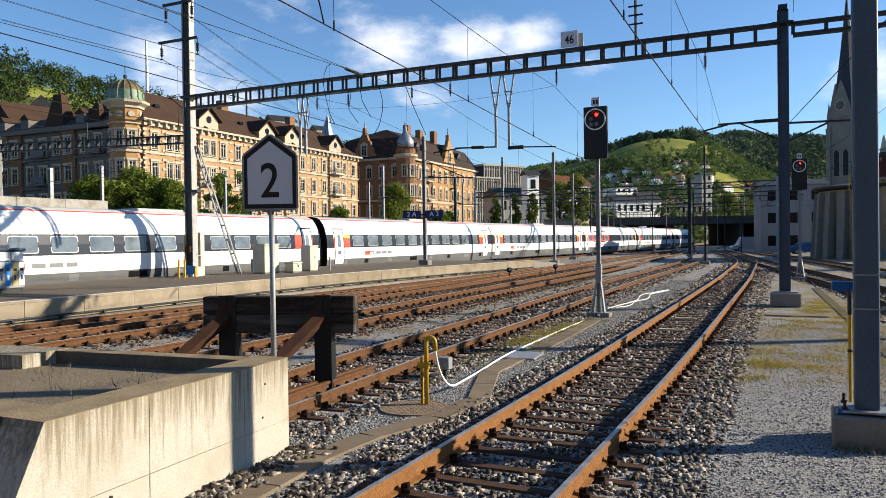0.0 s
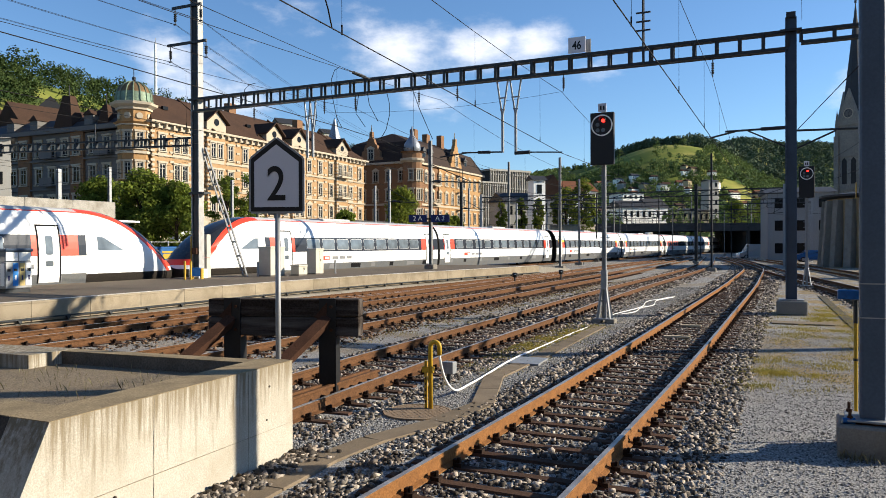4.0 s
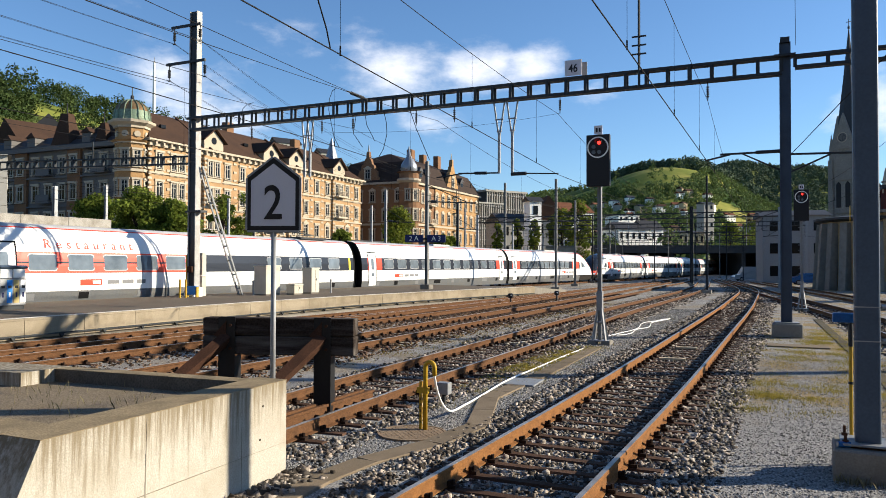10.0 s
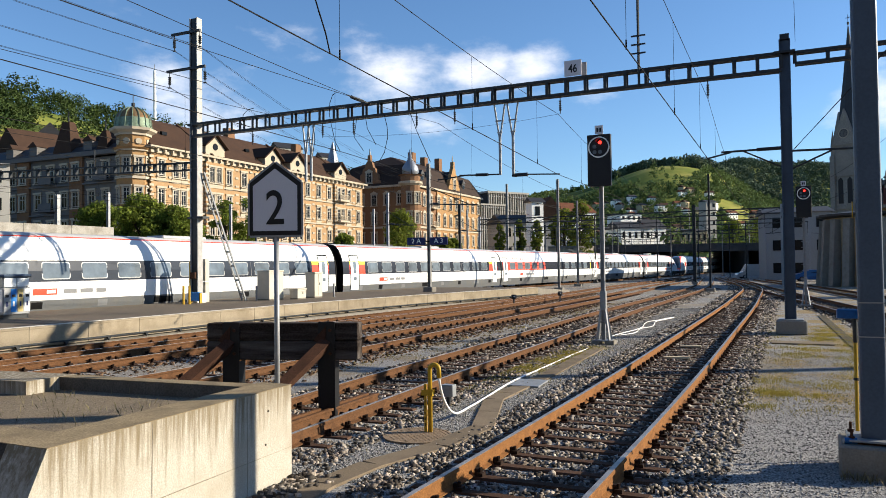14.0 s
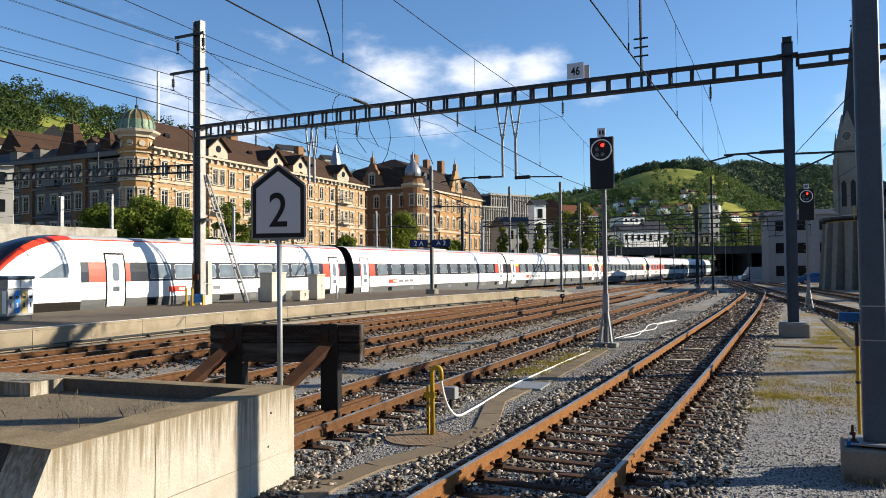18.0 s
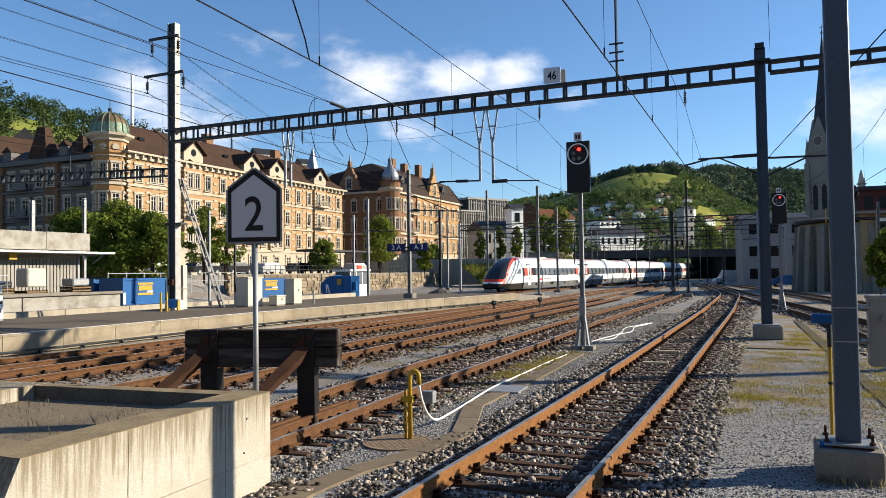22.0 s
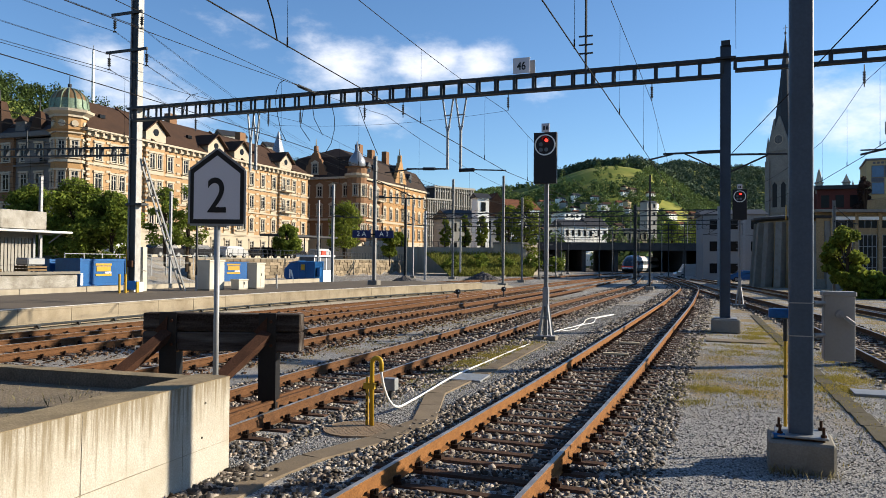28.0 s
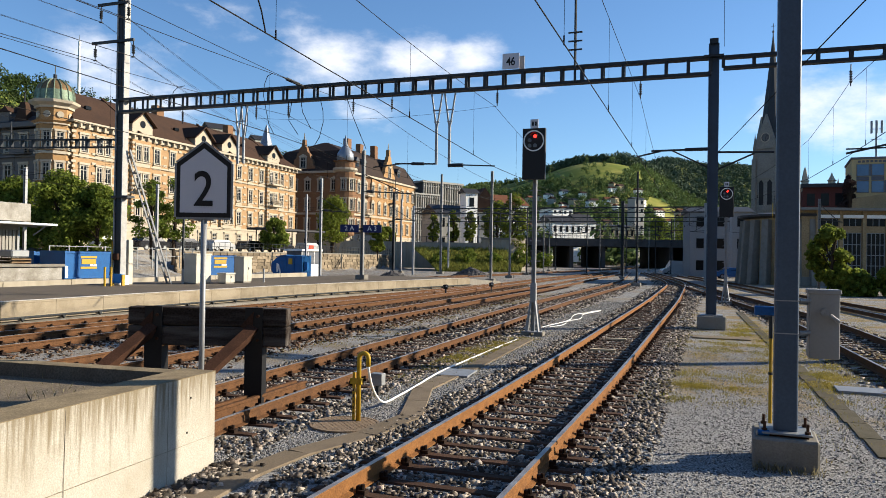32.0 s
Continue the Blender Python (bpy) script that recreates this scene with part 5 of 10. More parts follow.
def light_signal(x, y, z_head, label, h=1.5, w=0.68):
    s = thing("light_signal", x, y, -0.2, label, "railway signal", "light signals")
    lo, hi = z_head + 0.2, z_head + 0.2 + h
    part("mast", Bag().prism(i_shape(0, 0, 0.115, 0.11, 0.014), 1.05, hi + 0.1), M["galva"], s, "galvanised upright")
    part("mast_sleeve", Bag().cbox(-0.085, -0.08, 0.98, 0.085, 0.08, 1.55, 0.01), M["galva"], s)
    part("lower_mast", Bag().prism(i_shape(0, 0, 0.115, 0.11, 0.014), 0.1, 1.06), M["galva"], s)
    for sx in (-1, 1):
        for sy in (-1, 1):
            part("splayed_leg", Bag().bar((sx * 0.06, sy * 0.05, 1.05), (sx * 0.19, sy * 0.13, 0.12), 0.055, 0.05), M["galva"], s)
    part("leg_plate", Bag().cbox(-0.12, -0.085, 0.62, 0.12, 0.085, 0.68, 0.006), M["galva"], s)
    part("foot_plate", Bag().cbox(-0.26, -0.18, 0.1, 0.26, 0.18, 0.135, 0.006), M["galva"], s)
    for sx in (-0.2, 0.2):
        part("footing", Bag().cbox(sx - 0.13, -0.2, 0.0, sx + 0.13, 0.2, 0.13, 0.015), M["concrete_grey"], s)
    b = part("signal_head", Bag().cbox(-w / 2, -0.24, lo, w / 2, -0.10, hi, 0.012), M["black"], s, "flat black background board")
    part("head_housing", Bag().cbox(-w / 2 + 0.06, -0.10, lo + 0.08, w / 2 - 0.06, 0.16, hi - 0.08, 0.02), M["mast_dark"], s)
    cz = hi - 0.37
    part("marker_ring", ring_bag(0.31, 0.035, -0.262).turn(pose(0.0, 0, cz)), M["white"], s, "white ring round the lamps")
    part("lamp", Bag().tube((0.04, -0.25, cz + 0.13), (0.04, -0.275, cz + 0.13), 0.05, n=16), M["lamp_red"], s, "lit red lamp")
    hood = Bag()
    for i in range(8):
        a, c = math.pi * i / 8, math.pi * (i + 1) / 8
        hood.add([(0.04 + 0.095 * math.cos(u), yy, cz + 0.13 + 0.095 * math.sin(u)) for yy in (-0.24, -0.42) for u in (a, c)], [(0, 1, 3, 2)])
    part("lamp_hood", hood, M["black"], s)
    for dx, dz in ((-0.12, 0.02), (0.04, -0.14), (-0.12, -0.14)):
        part("unlit_lamp", Bag().tube((dx, -0.24, cz + dz), (dx, -0.27, cz + dz), 0.06, n=12), M["train_glass"], s)
    part("name_plate", Bag().cbox(-0.12, -0.2, hi + 0.02, 0.12, -0.18, hi + 0.27, 0.006), M["sign_face"], s, "small white plate")
    part("plate_mark", Bag().box(-0.07, -0.206, hi + 0.08, -0.015, -0.201, hi + 0.2).box(0.015, -0.206, hi + 0.08, 0.07, -0.201, hi + 0.2), M["black"], s)
    for k in range(9):
        part("ladder_rung", Bag().tube((-0.16, 0.12, 1.9 + k * 0.3), (0.16, 0.12, 1.9 + k * 0.3), 0.012, n=5), M["galva"], s)
    return s


light_signal(-2.62, 21.6, 4.39, "black light signal showing red on a galvanised mast between tracks")
light_signal(2.98, 42.6, 4.43, "black light signal showing red on a slender mast in gravel", 1.6, 0.72)


def mast(x, y, h, label, mat="mast_dark", base=0.3, w=0.2, z0=-0.2, arm=None, name="catenary_mast"):
    m = thing(name, x, y, z0, label, "mast", "line masts of the yard")
    part("column", Bag().prism(i_shape(0, 0, w, w, 0.03), 0.2, h), M[mat], m)
    part("foundation", Bag().cbox(-base, -base, -0.05, base, base, 0.3, 0.03), M["concrete_grey"], m)
    if arm:
        side, za, L = arm
        part("cantilever", Bag().tube((0, 0, za), (side * L, 0, za - 0.2), 0.04, n=6).tube((0, 0, za + 1.1), (side * L * 0.8, 0, za - 0.1), 0.03, n=6).tube((side * 0.3, 0, za), (side * 0.7, 0, za - 0.04), 0.09, n=8), M["mast_dark"], m, "slanting cantilever with insulator")
    return m


mast(-3.8, 65.5, 9.8, "thin dark steel mast with small footing", w=0.15, base=0.35)
mast(-7.5, 88, 9.0, "dark steel mast with blue base", w=0.22, arm=(-1, 6.2, 3.0))
mast(-8.2, 93, 9.4, "dark steel mast beside the tracks", w=0.22, arm=(1, 6.2, 3.0))
mast(-17.1, 66.7, 10.3, "pale steel catenary mast beyond the platform", "mast_mid", arm=(1, 6.4, 3.2), base=0.4, w=0.2)
mast(-18.6, 42.7, 8.2, "grey catenary mast on the platform", "mast_mid", w=0.2, z0=0.55, base=0.32, arm=(1, 5.6, 3.4))
mast(-19.1, 81.0, 9.5, "pale steel catenary mast beyond the platform", "mast_mid", arm=(1, 6.4, 3.0), base=0.4, w=0.2)
mast(-31.0, 91.0, 13.0, "tall pale steel mast with footing", "mast_mid", base=0.45, w=0.24)
mast(-37.5, 93.0, 10.0, "pale steel line mast near the street", "galva")
mast(-30.2, 58.0, 9.0, "pale steel line mast near the street", "galva", arm=(1, 6.2, 2.6))
mast(-29.8, 73.0, 9.0, "dark line mast near the street", w=0.24, arm=(1, 6.2, 2.6))
mast(-34.0, 62.0, 8.0, "pale steel line mast near the street", "galva", w=0.16)
mast(-35.0, 48.0, 6.5, "slim pale steel post behind the containers", "galva", w=0.14)
mast(-32.4, 40.0, 6.8, "slim pale steel post behind the containers", "galva", w=0.14)
mast(-33.5, 44.0, 5.5, "slim dark post behind the containers", w=0.12)
mast(-36.0, 33.0, 7.2, "slim pale steel post behind the dock", "galva", w=0.16)
mast(-38.0, 31.0, 7.0, "slim pale steel post behind the dock", "galva", w=0.22)
mast(9.53, 60.0, 6.9, "grey-brown steel mast before the works building", "mast_mid", w=0.18, base=0.35, arm=(1, 5.4, 1.5))
mast(13.9, 24.6, 10.0, "tall steel line mast at the far side track", w=0.34, base=0.4)
for k, (x, y, h) in enumerate(((-14.5, 106, 9), (-22, 112, 9), (-11, 124, 9), (-24.5, 128, 9), (-6, 118, 8.5), (-28, 104, 9), (-3.2, 108, 8), (-17.5, 140, 9), (-27, 146, 9), (2.2, 96, 8), (-33, 120, 9), (-9.5, 150, 8.6), (-21, 97, 9))):
    mast(x, y, h, "slim far catenary mast before the bridge", "mast_mid" if k % 2 else "mast_dark", w=0.14, arm=(1 if k % 3 else -1, 6.0, 2.6))


def far_gantry(y, x0, x1, z, zig):
    g = thing("catenary_gantry", x0, y, -0.2, "slim dark catenary gantry before the road bridge", "gantry", "far gantries")
    L = x1 - x0
    part("chord", Bag().box(0, -0.1, z, L, 0.1, z + 0.12), M["mast_dark"], g)
    part("chord", Bag().box(0, -0.1, z + 0.55, L, 0.1, z + 0.67), M["mast_dark"], g)
    n = int(L / 1.4)
    for i in range(n):
        a, b = L * i / n, L * (i + 1) / n
        part("batten", Bag().bar((a, 0, z + 0.1), (b if zig else a, 0, z + 0.58), 0.06, 0.06), M["mast_dark"], g)
    for x in (0.0, L):
        part("mast", Bag().box(x - 0.12, -0.12, 0, x + 0.12, 0.12, z + 1.0), M["galva"], g)
    for x in np.arange(2.5, L, 4.2):
        part("hanger", Bag().bar((x, 0, z), (x, 0, z - 1.4), 0.05, 0.05).bar((x, 0, z - 1.4), (x + 1.3, 0, z - 1.5), 0.04, 0.04), M["mast_dark"], g)


far_gantry(84, -32, 1.5, 7.4, True)
far_gantry(108, -36, 4.5, 7.6, False)
far_gantry(130, -38, 3.0, 7.2, True)


# ---- overhead wires ----
def wire_run(label, contact, zc, spans, dropper=5.5):
    """A contact wire through plan points, a sagging messenger above it and the droppers between. spans: (y0, z0, y1, z1, sag)."""
    ys, xs = [p[0] for p in contact], [p[1] for p in contact]
    at = lambda y: float(np.interp(y, ys, xs))
    pts, hang = [], []
    for y0, z0, y1, z1, sag in spans:
        n = 32
        for i in range(n + (y1 == spans[-1][2])):
            t = i / n
            pts.append((at(y0 + (y1 - y0) * t), y0 + (y1 - y0) * t, z0 + (z1 - z0) * t - sag * 4 * t * (1 - t)))
        m = max(2, round((y1 - y0) / dropper))
        hang += [(y0 + (y1 - y0) * (k + 0.5) / m, z0 + (z1 - z0) * (k + 0.5) / m - sag * 4 * (k + 0.5) / m * (1 - (k + 0.5) / m)) for k in range(m)]
    w = thing("overhead_wire", pts[0][0], pts[0][1], zc, label, "overhead wire", "overhead wires")
    inv = w.matrix_basis.inverted()
    part("messenger", Bag().path(pts, 0.008, 4).turn(inv), M["wire"], w)
    part("contact_wire", Bag().path([(x, y, zc) for y, x in contact], 0.0105, 4).turn(inv), M["wire"], w)
    b = Bag()
    for y, z in hang:
        b.path([(at(y), y, z), (at(y), y, zc)], 0.0045, 3)
        b.tube((at(y), y, zc - 0.02), (at(y), y, zc + 0.14), 0.014, n=5)
    d = part("dropper", b.turn(inv), M["wire"], w, "thin dropper wires with clamps")
    d["kind"] = "stuff"


def line(p, q, sag, label, r=0.009):
    n = 16
    pts = [(p[0] + (q[0] - p[0]) * i / n, p[1] + (q[1] - p[1]) * i / n, p[2] + (q[2] - p[2]) * i / n - sag * 4 * (i / n) * (1 - i / n)) for i in range(n + 1)]
    tagged(new("feeder_wire", Bag().path(pts, r, 4).mesh("feeder_wire", M["wire"])), label, "overhead wire", "feeder wires")


def wires():
    far = lambda at, x0: [(y, at(y)) for y in (66, 87, 108, 130, 150)]
    wire_run("contact wire and messenger over the siding", [(-20, 0.2), (9.9, 0.03), (GY, -0.1)] + far(TRACK_A, 0), 5.62, [(-20, 8.2, GY, 7.72, 0.0), (GY, 7.72, 66, 7.5, 1.2), (66, 7.5, 108, 7.3, 1.0), (108, 7.3, 150, 7.3, 1.0)], 6.0)
    wire_run("contact wire and messenger over the buffer track", [(-20, -1.9), (8.2, -4.0), (GY, -5.38)] + far(TRACK_B, 0), 5.47, [(-20, 7.9, GY, 7.74, 0.75), (GY, 7.74, 66, 7.5, 1.3), (66, 7.5, 108, 7.3, 1.0), (108, 7.3, 150, 7.3, 1.0)], 6.4)
    wire_run("contact wire and messenger over the station track", [(-20, -8.2), (9.25, -9.03), (18.3, -9.45), (GY, -10.3)] + far(TRACK_C, 0), 5.5, [(-20, 7.6, GY, 7.85, 1.0), (GY, 7.85, 66, 7.5, 1.2), (66, 7.5, 108, 7.3, 1.0), (108, 7.3, 150, 7.3, 1.0)], 6.2)
    wire_run("contact wire and messenger over the station track", [(-20, -12.6), (GY, -14.26), (66, -13.4), (108, -13.8), (150, -13.6)], 5.6, [(-20, 7.4, GY, 7.83, 0.6), (GY, 7.83, 66, 7.4, 1.1), (66, 7.4, 108, 7.3, 1.0), (108, 7.3, 150, 7.3, 1.0)], 7.0)
    t = TRACK_T
    wire_run("contact wire and messenger over the train", [(y, t(y)) for y in (-20, 27, 42, 58, 71, 84, 96, 108, 130, 150)], 5.6, [(-20, 7.3, 27, 7.4, 0.9), (27, 7.4, 58, 7.2, 0.7), (58, 7.2, 84, 7.2, 0.6), (84, 7.2, 108, 7.2, 0.6), (108, 7.2, 150, 7.2, 1.0)])
    wire_run("contact wire and messenger over the far track", [(-20, 8.3), (22, 6.55), (GY, 6.38), (34, 5.98), (60, 2.0), (108, -4.0)], 5.52, [(-20, 8.2, GY, 7.85, 0.6), (GY, 7.85, 60, 7.3, 0.9), (60, 7.3, 108, 7.3, 1.0)], 4.5)
    line((2.5, GY - 0.1, 5.78), (7.6, -14, 5.9), 0.0, "taut wire anchored at the steel mast", 0.0105)
    line((2.62, GY - 0.2, 9.27), (2.1, -20, 12.0), 0.3, "taut anchor wire at the mast top")
    line((-13.4, GY - 0.2, 8.92), (-9.8, -20, 9.2), 0.25, "taut wire anchored on top of the gantry", 0.0105)
    tagged(new("tension_clamp", Bag().tube((-13.39, 25.2, 8.93), (-13.4, 26.1, 8.93), 0.07, n=8).tube((-13.36, 24.9, 8.93), (-13.4, 26.6, 8.93), 0.03, n=6).mesh("tension_clamp", M["mast_dark"])), "dark tension insulator clamped in a taut wire", "insulator")
    for x, z in ((-24.56, 12.74), (-22.95, 12.74), (-24.87, 10.98), (-22.64, 10.98)):
        for d in (0.0, 0.16):
            line((x + 3.6 + d * 2, -22, z + 0.1), (x + d * 0.3, 27.02, z), 0.75, "feeder wire hung from the tall mast", 0.008)
            line((x + d * 0.3, 27.02, z), (x - 16 + d * 4, 80, z + 0.2), 0.9, "feeder wire hung from the tall mast", 0.008)
    line((-12.2, -20, 5.9), (-23.2, 27.1, 7.35), 0.5, "cross-span wire to the tall mast")
    line((-13.9, -20, 4.9), (-23.2, 27.1, 6.95), 0.4, "cross-span wire to the tall mast")
    line((-23.2, 27.2, 7.0), (-60, 22, 6.6), 0.4, "cross-span wire beside the tall mast")
    line((-23.2, 27.2, 6.2), (-60, 30, 5.6), 0.5, "cross-span wire beside the tall mast")
    line((-15.8, GY, 7.8), (-5.3, GY + 0.05, 7.75), 0.25, "thin cross wire between the gantry insulators", 0.006)
    line((-34, 20, 7.0), (-31, 58, 6.6), 0.4, "low wire over the yard")
    line((-34, 20, 6.4), (-31, 58, 6.0), 0.4, "low wire over the yard")
    for k in range(5):
        line((-30 + 4 * k, 62, 5.8 + 0.25 * k), (-16 + 3.2 * k, 150, 6.4), 0.5, "thin wire over the far tracks", 0.012)


wires()


# side gantry at the far left of the tall mast
def side_gantry():
    g = thing("catenary_gantry", -23.7, 27.45, 0.3, "long dark lattice gantry behind the platform mast", "gantry", rz=12)
    for z in (6.62, 6.98):
        part("chord", Bag().box(-32, -0.12, z, 0.2, 0.12, z + 0.06), M["mast_dark"], g)
    for i in range(58):
        x = -31.9 + i * 0.56
        part("batten", Bag().box(x, -0.1, 6.68, x + 0.06, 0.1, 6.98), M["mast_dark"], g)
    part("leg", Bag().box(-32, -0.12, 0, -31.7, 0.12, 7.0), M["galva"], g)
    part("post_top", Bag().bar((-5.6, 0, 7.04), (-5.6, 0, 7.9), 0.05, 0.05), M["mast_dark"], g)


side_gantry()


# ---- things on the platform ----
M["cabinet"] = material("pale_cabinet_coating", (0.90, 0.84, 0.70), 0.7, 0, 0.06, 2, 40, 0.05, (0.66, 0.58, 0.46), 0.4)


def cabinet(x, y, w, d, h, label, rz=0):
    c = thing("equipment_cabinet", x, y, 0.55, label, "cabinet", "cabinets on the platform", rz=rz)
    part("body", Bag().cbox(-w / 2, -d / 2, 0.06, w / 2, d / 2, h - 0.08, 0.015), M["cabinet"], c)
    part("roof_plate", Bag().cbox(-w / 2 - 0.03, -d / 2 - 0.03, h - 0.08, w / 2 + 0.03, d / 2 + 0.03, h, 0.015), M["cabinet"], c)
    part("plinth", Bag().box(-w / 2 + 0.02, -d / 2 + 0.02, 0, w / 2 - 0.02, d / 2 - 0.02, 0.06), M["concrete_grey"], c)
    part("door_seam", Bag().box(w / 2 - 0.002, -0.006, 0.1, w / 2 + 0.004, 0.006, h - 0.12), M["mast_dark"], c)
    part("door_lock", Bag().box(w / 2, 0.05, h * 0.5, w / 2 + 0.02, 0.09, h * 0.5 + 0.12), M["mast_dark"], c)


cabinet(-21.65, 30.55, 0.75, 1.15, 1.5, "tall pale grey equipment cabinet on the platform")
cabinet(-20.95, 33.35, 0.6, 0.72, 1.38, "narrow pale grey equipment cabinet on the platform")
cabinet(-20.72, 31.6, 0.5, 0.75, 0.55, "low weathered concrete box between two cabinets")
for x, y in ((-21.85, 29.7), (-20.3, 34.3)):
    b = thing("bollard", x, y, 0.55, "slim grey steel bollard on the platform", "bollard", "platform bollards")
    part("post", Bag().tube((0, 0, 0), (0, 0, 0.72), 0.05, n=10), M["galva"], b)
    part("cap", Bag().tube((0, 0, 0.72), (0, 0, 0.75), 0.055, 0.03, n=10), M["galva"], b)


def mast_foot_things():
    b = thing("bollard", -22.75, 25.7, 0.55, "yellow steel guard bollard beside the tall mast", "bollard", "platform bollards")
    part("post", Bag().tube((0, 0, 0), (0, 0, 0.85), 0.05, n=10).tube((0.16, 0.2, 0), (0.16, 0.2, 0.85), 0.05, n=10), M["yellow"], b)
    j = thing("junction_box", -23.0, 26.75, 0.55, "bright blue box with yellow feet at the mast", "box")
    part("box", Bag().cbox(-0.28, -0.14, 0.12, 0.28, 0.1, 0.52, 0.01), M["sky_blue"], j)
    for x in (-0.3, 0.3):
        part("foot", Bag().box(x - 0.04, -0.1, 0, x + 0.04, 0.05, 0.5), M["yellow"], j)
    k = thing("switch_cabinet", -23.52, 27.9, 0.55, "tall white switch cabinet behind the mast", "cabinet")
    part("upper_door", Bag().cbox(-0.16, -0.14, 1.0, 0.16, 0.14, 2.1, 0.01), M["cabinet"], k)
    part("lower_door", Bag().cbox(-0.16, -0.14, 0.0, 0.16, 0.14, 0.98, 0.01), M["cabinet"], k)
    part("rust_band", Bag().cbox(0.0, -1.0, 1.15, 0.3, -0.84, 1.45, 0.02), M["rust"], k, "rusty motor drive")
    part("conduit", Bag().tube((-0.05, -0.95, 0.0), (-0.05, -0.95, 2.0), 0.03, n=8), M["yellow"], k)


mast_foot_things()


def bin_station():
    w = thing("recycling_bin", -21.78, 16.58, 0.55, "glazed metal recycling bin with grey roof", "waste bin", rz=0)
    part("frame", Bag().cbox(-0.55, -0.95, 0.12, 0.55, 0.95, 0.9, 0.02), M["galva"], w)
    part("roof", Bag().cbox(-0.62, -1.02, 1.18, 0.62, 1.02, 1.28, 0.05), M["mast_blue"], w, "blue-grey rounded roof")
    part("glazed_top", Bag().cbox(-0.5, -0.9, 0.9, 0.5, 0.9, 1.18, 0.01), M["train_glass"], w)
    for k, m in enumerate(("galva", "sky_blue", "sand_panel", "white")):
        y = -0.72 + k * 0.48
        part("panel", Bag().box(0.55, y - 0.19, 0.2, 0.562, y + 0.19, 0.86), M[m], w, "coloured sorting panel")
        part("slot", Bag().box(0.562, y - 0.12, 0.62, 0.567, y + 0.12, 0.7), M["black"], w)
        part("pictogram", Bag().box(0.562, y - 0.06, 0.36, 0.566, y + 0.06, 0.5), M["navy" if k != 1 else "white"], w)
        part("end_panel", Bag().box(-0.45 + k * 0.25, -0.962, 0.2, -0.25 + k * 0.25, -0.95, 0.85), M[m], w)
    for y in (-0.46, 0.46):
        part("upper_sign", Bag().cbox(0.5, y - 0.42, 0.92, 0.545, y + 0.42, 1.17, 0.008), M["white"], w, "white upper sign panel")
    part("plinth", Bag().box(-0.5, -0.9, 0, 0.5, 0.9, 0.12), M["mast_dark"], w)
    w.scale = (1.0, 0.5, 1.16)


bin_station()


# ---- loading dock, containers ----
M["corrugated"] = material("grey_corrugated_sheet", (0.42, 0.40, 0.36), 0.6, 0.2, 0.1, 1.5, 30, 0.05, (0.25, 0.22, 0.18), 0.5, streak=True)
M["pale_plaster"] = material("pale_plaster", (0.5, 0.46, 0.4), 0.9, 0, 0.08, 1, 30, 0.1, (0.3, 0.27, 0.22), 0.5, streak=True)
M["pallet"] = material("pallet_wood", (0.36, 0.24, 0.13), 0.85, 0, 0.25, 3, 30, 0.2, (0.2, 0.13, 0.08), 0.5)

M["parapet_grey"] = material("rain_stained_concrete", (0.56, 0.53, 0.47), 0.92, 0, 0.3, 1.5, 30, 0.2, (0.2, 0.16, 0.11), 0.75, "World")


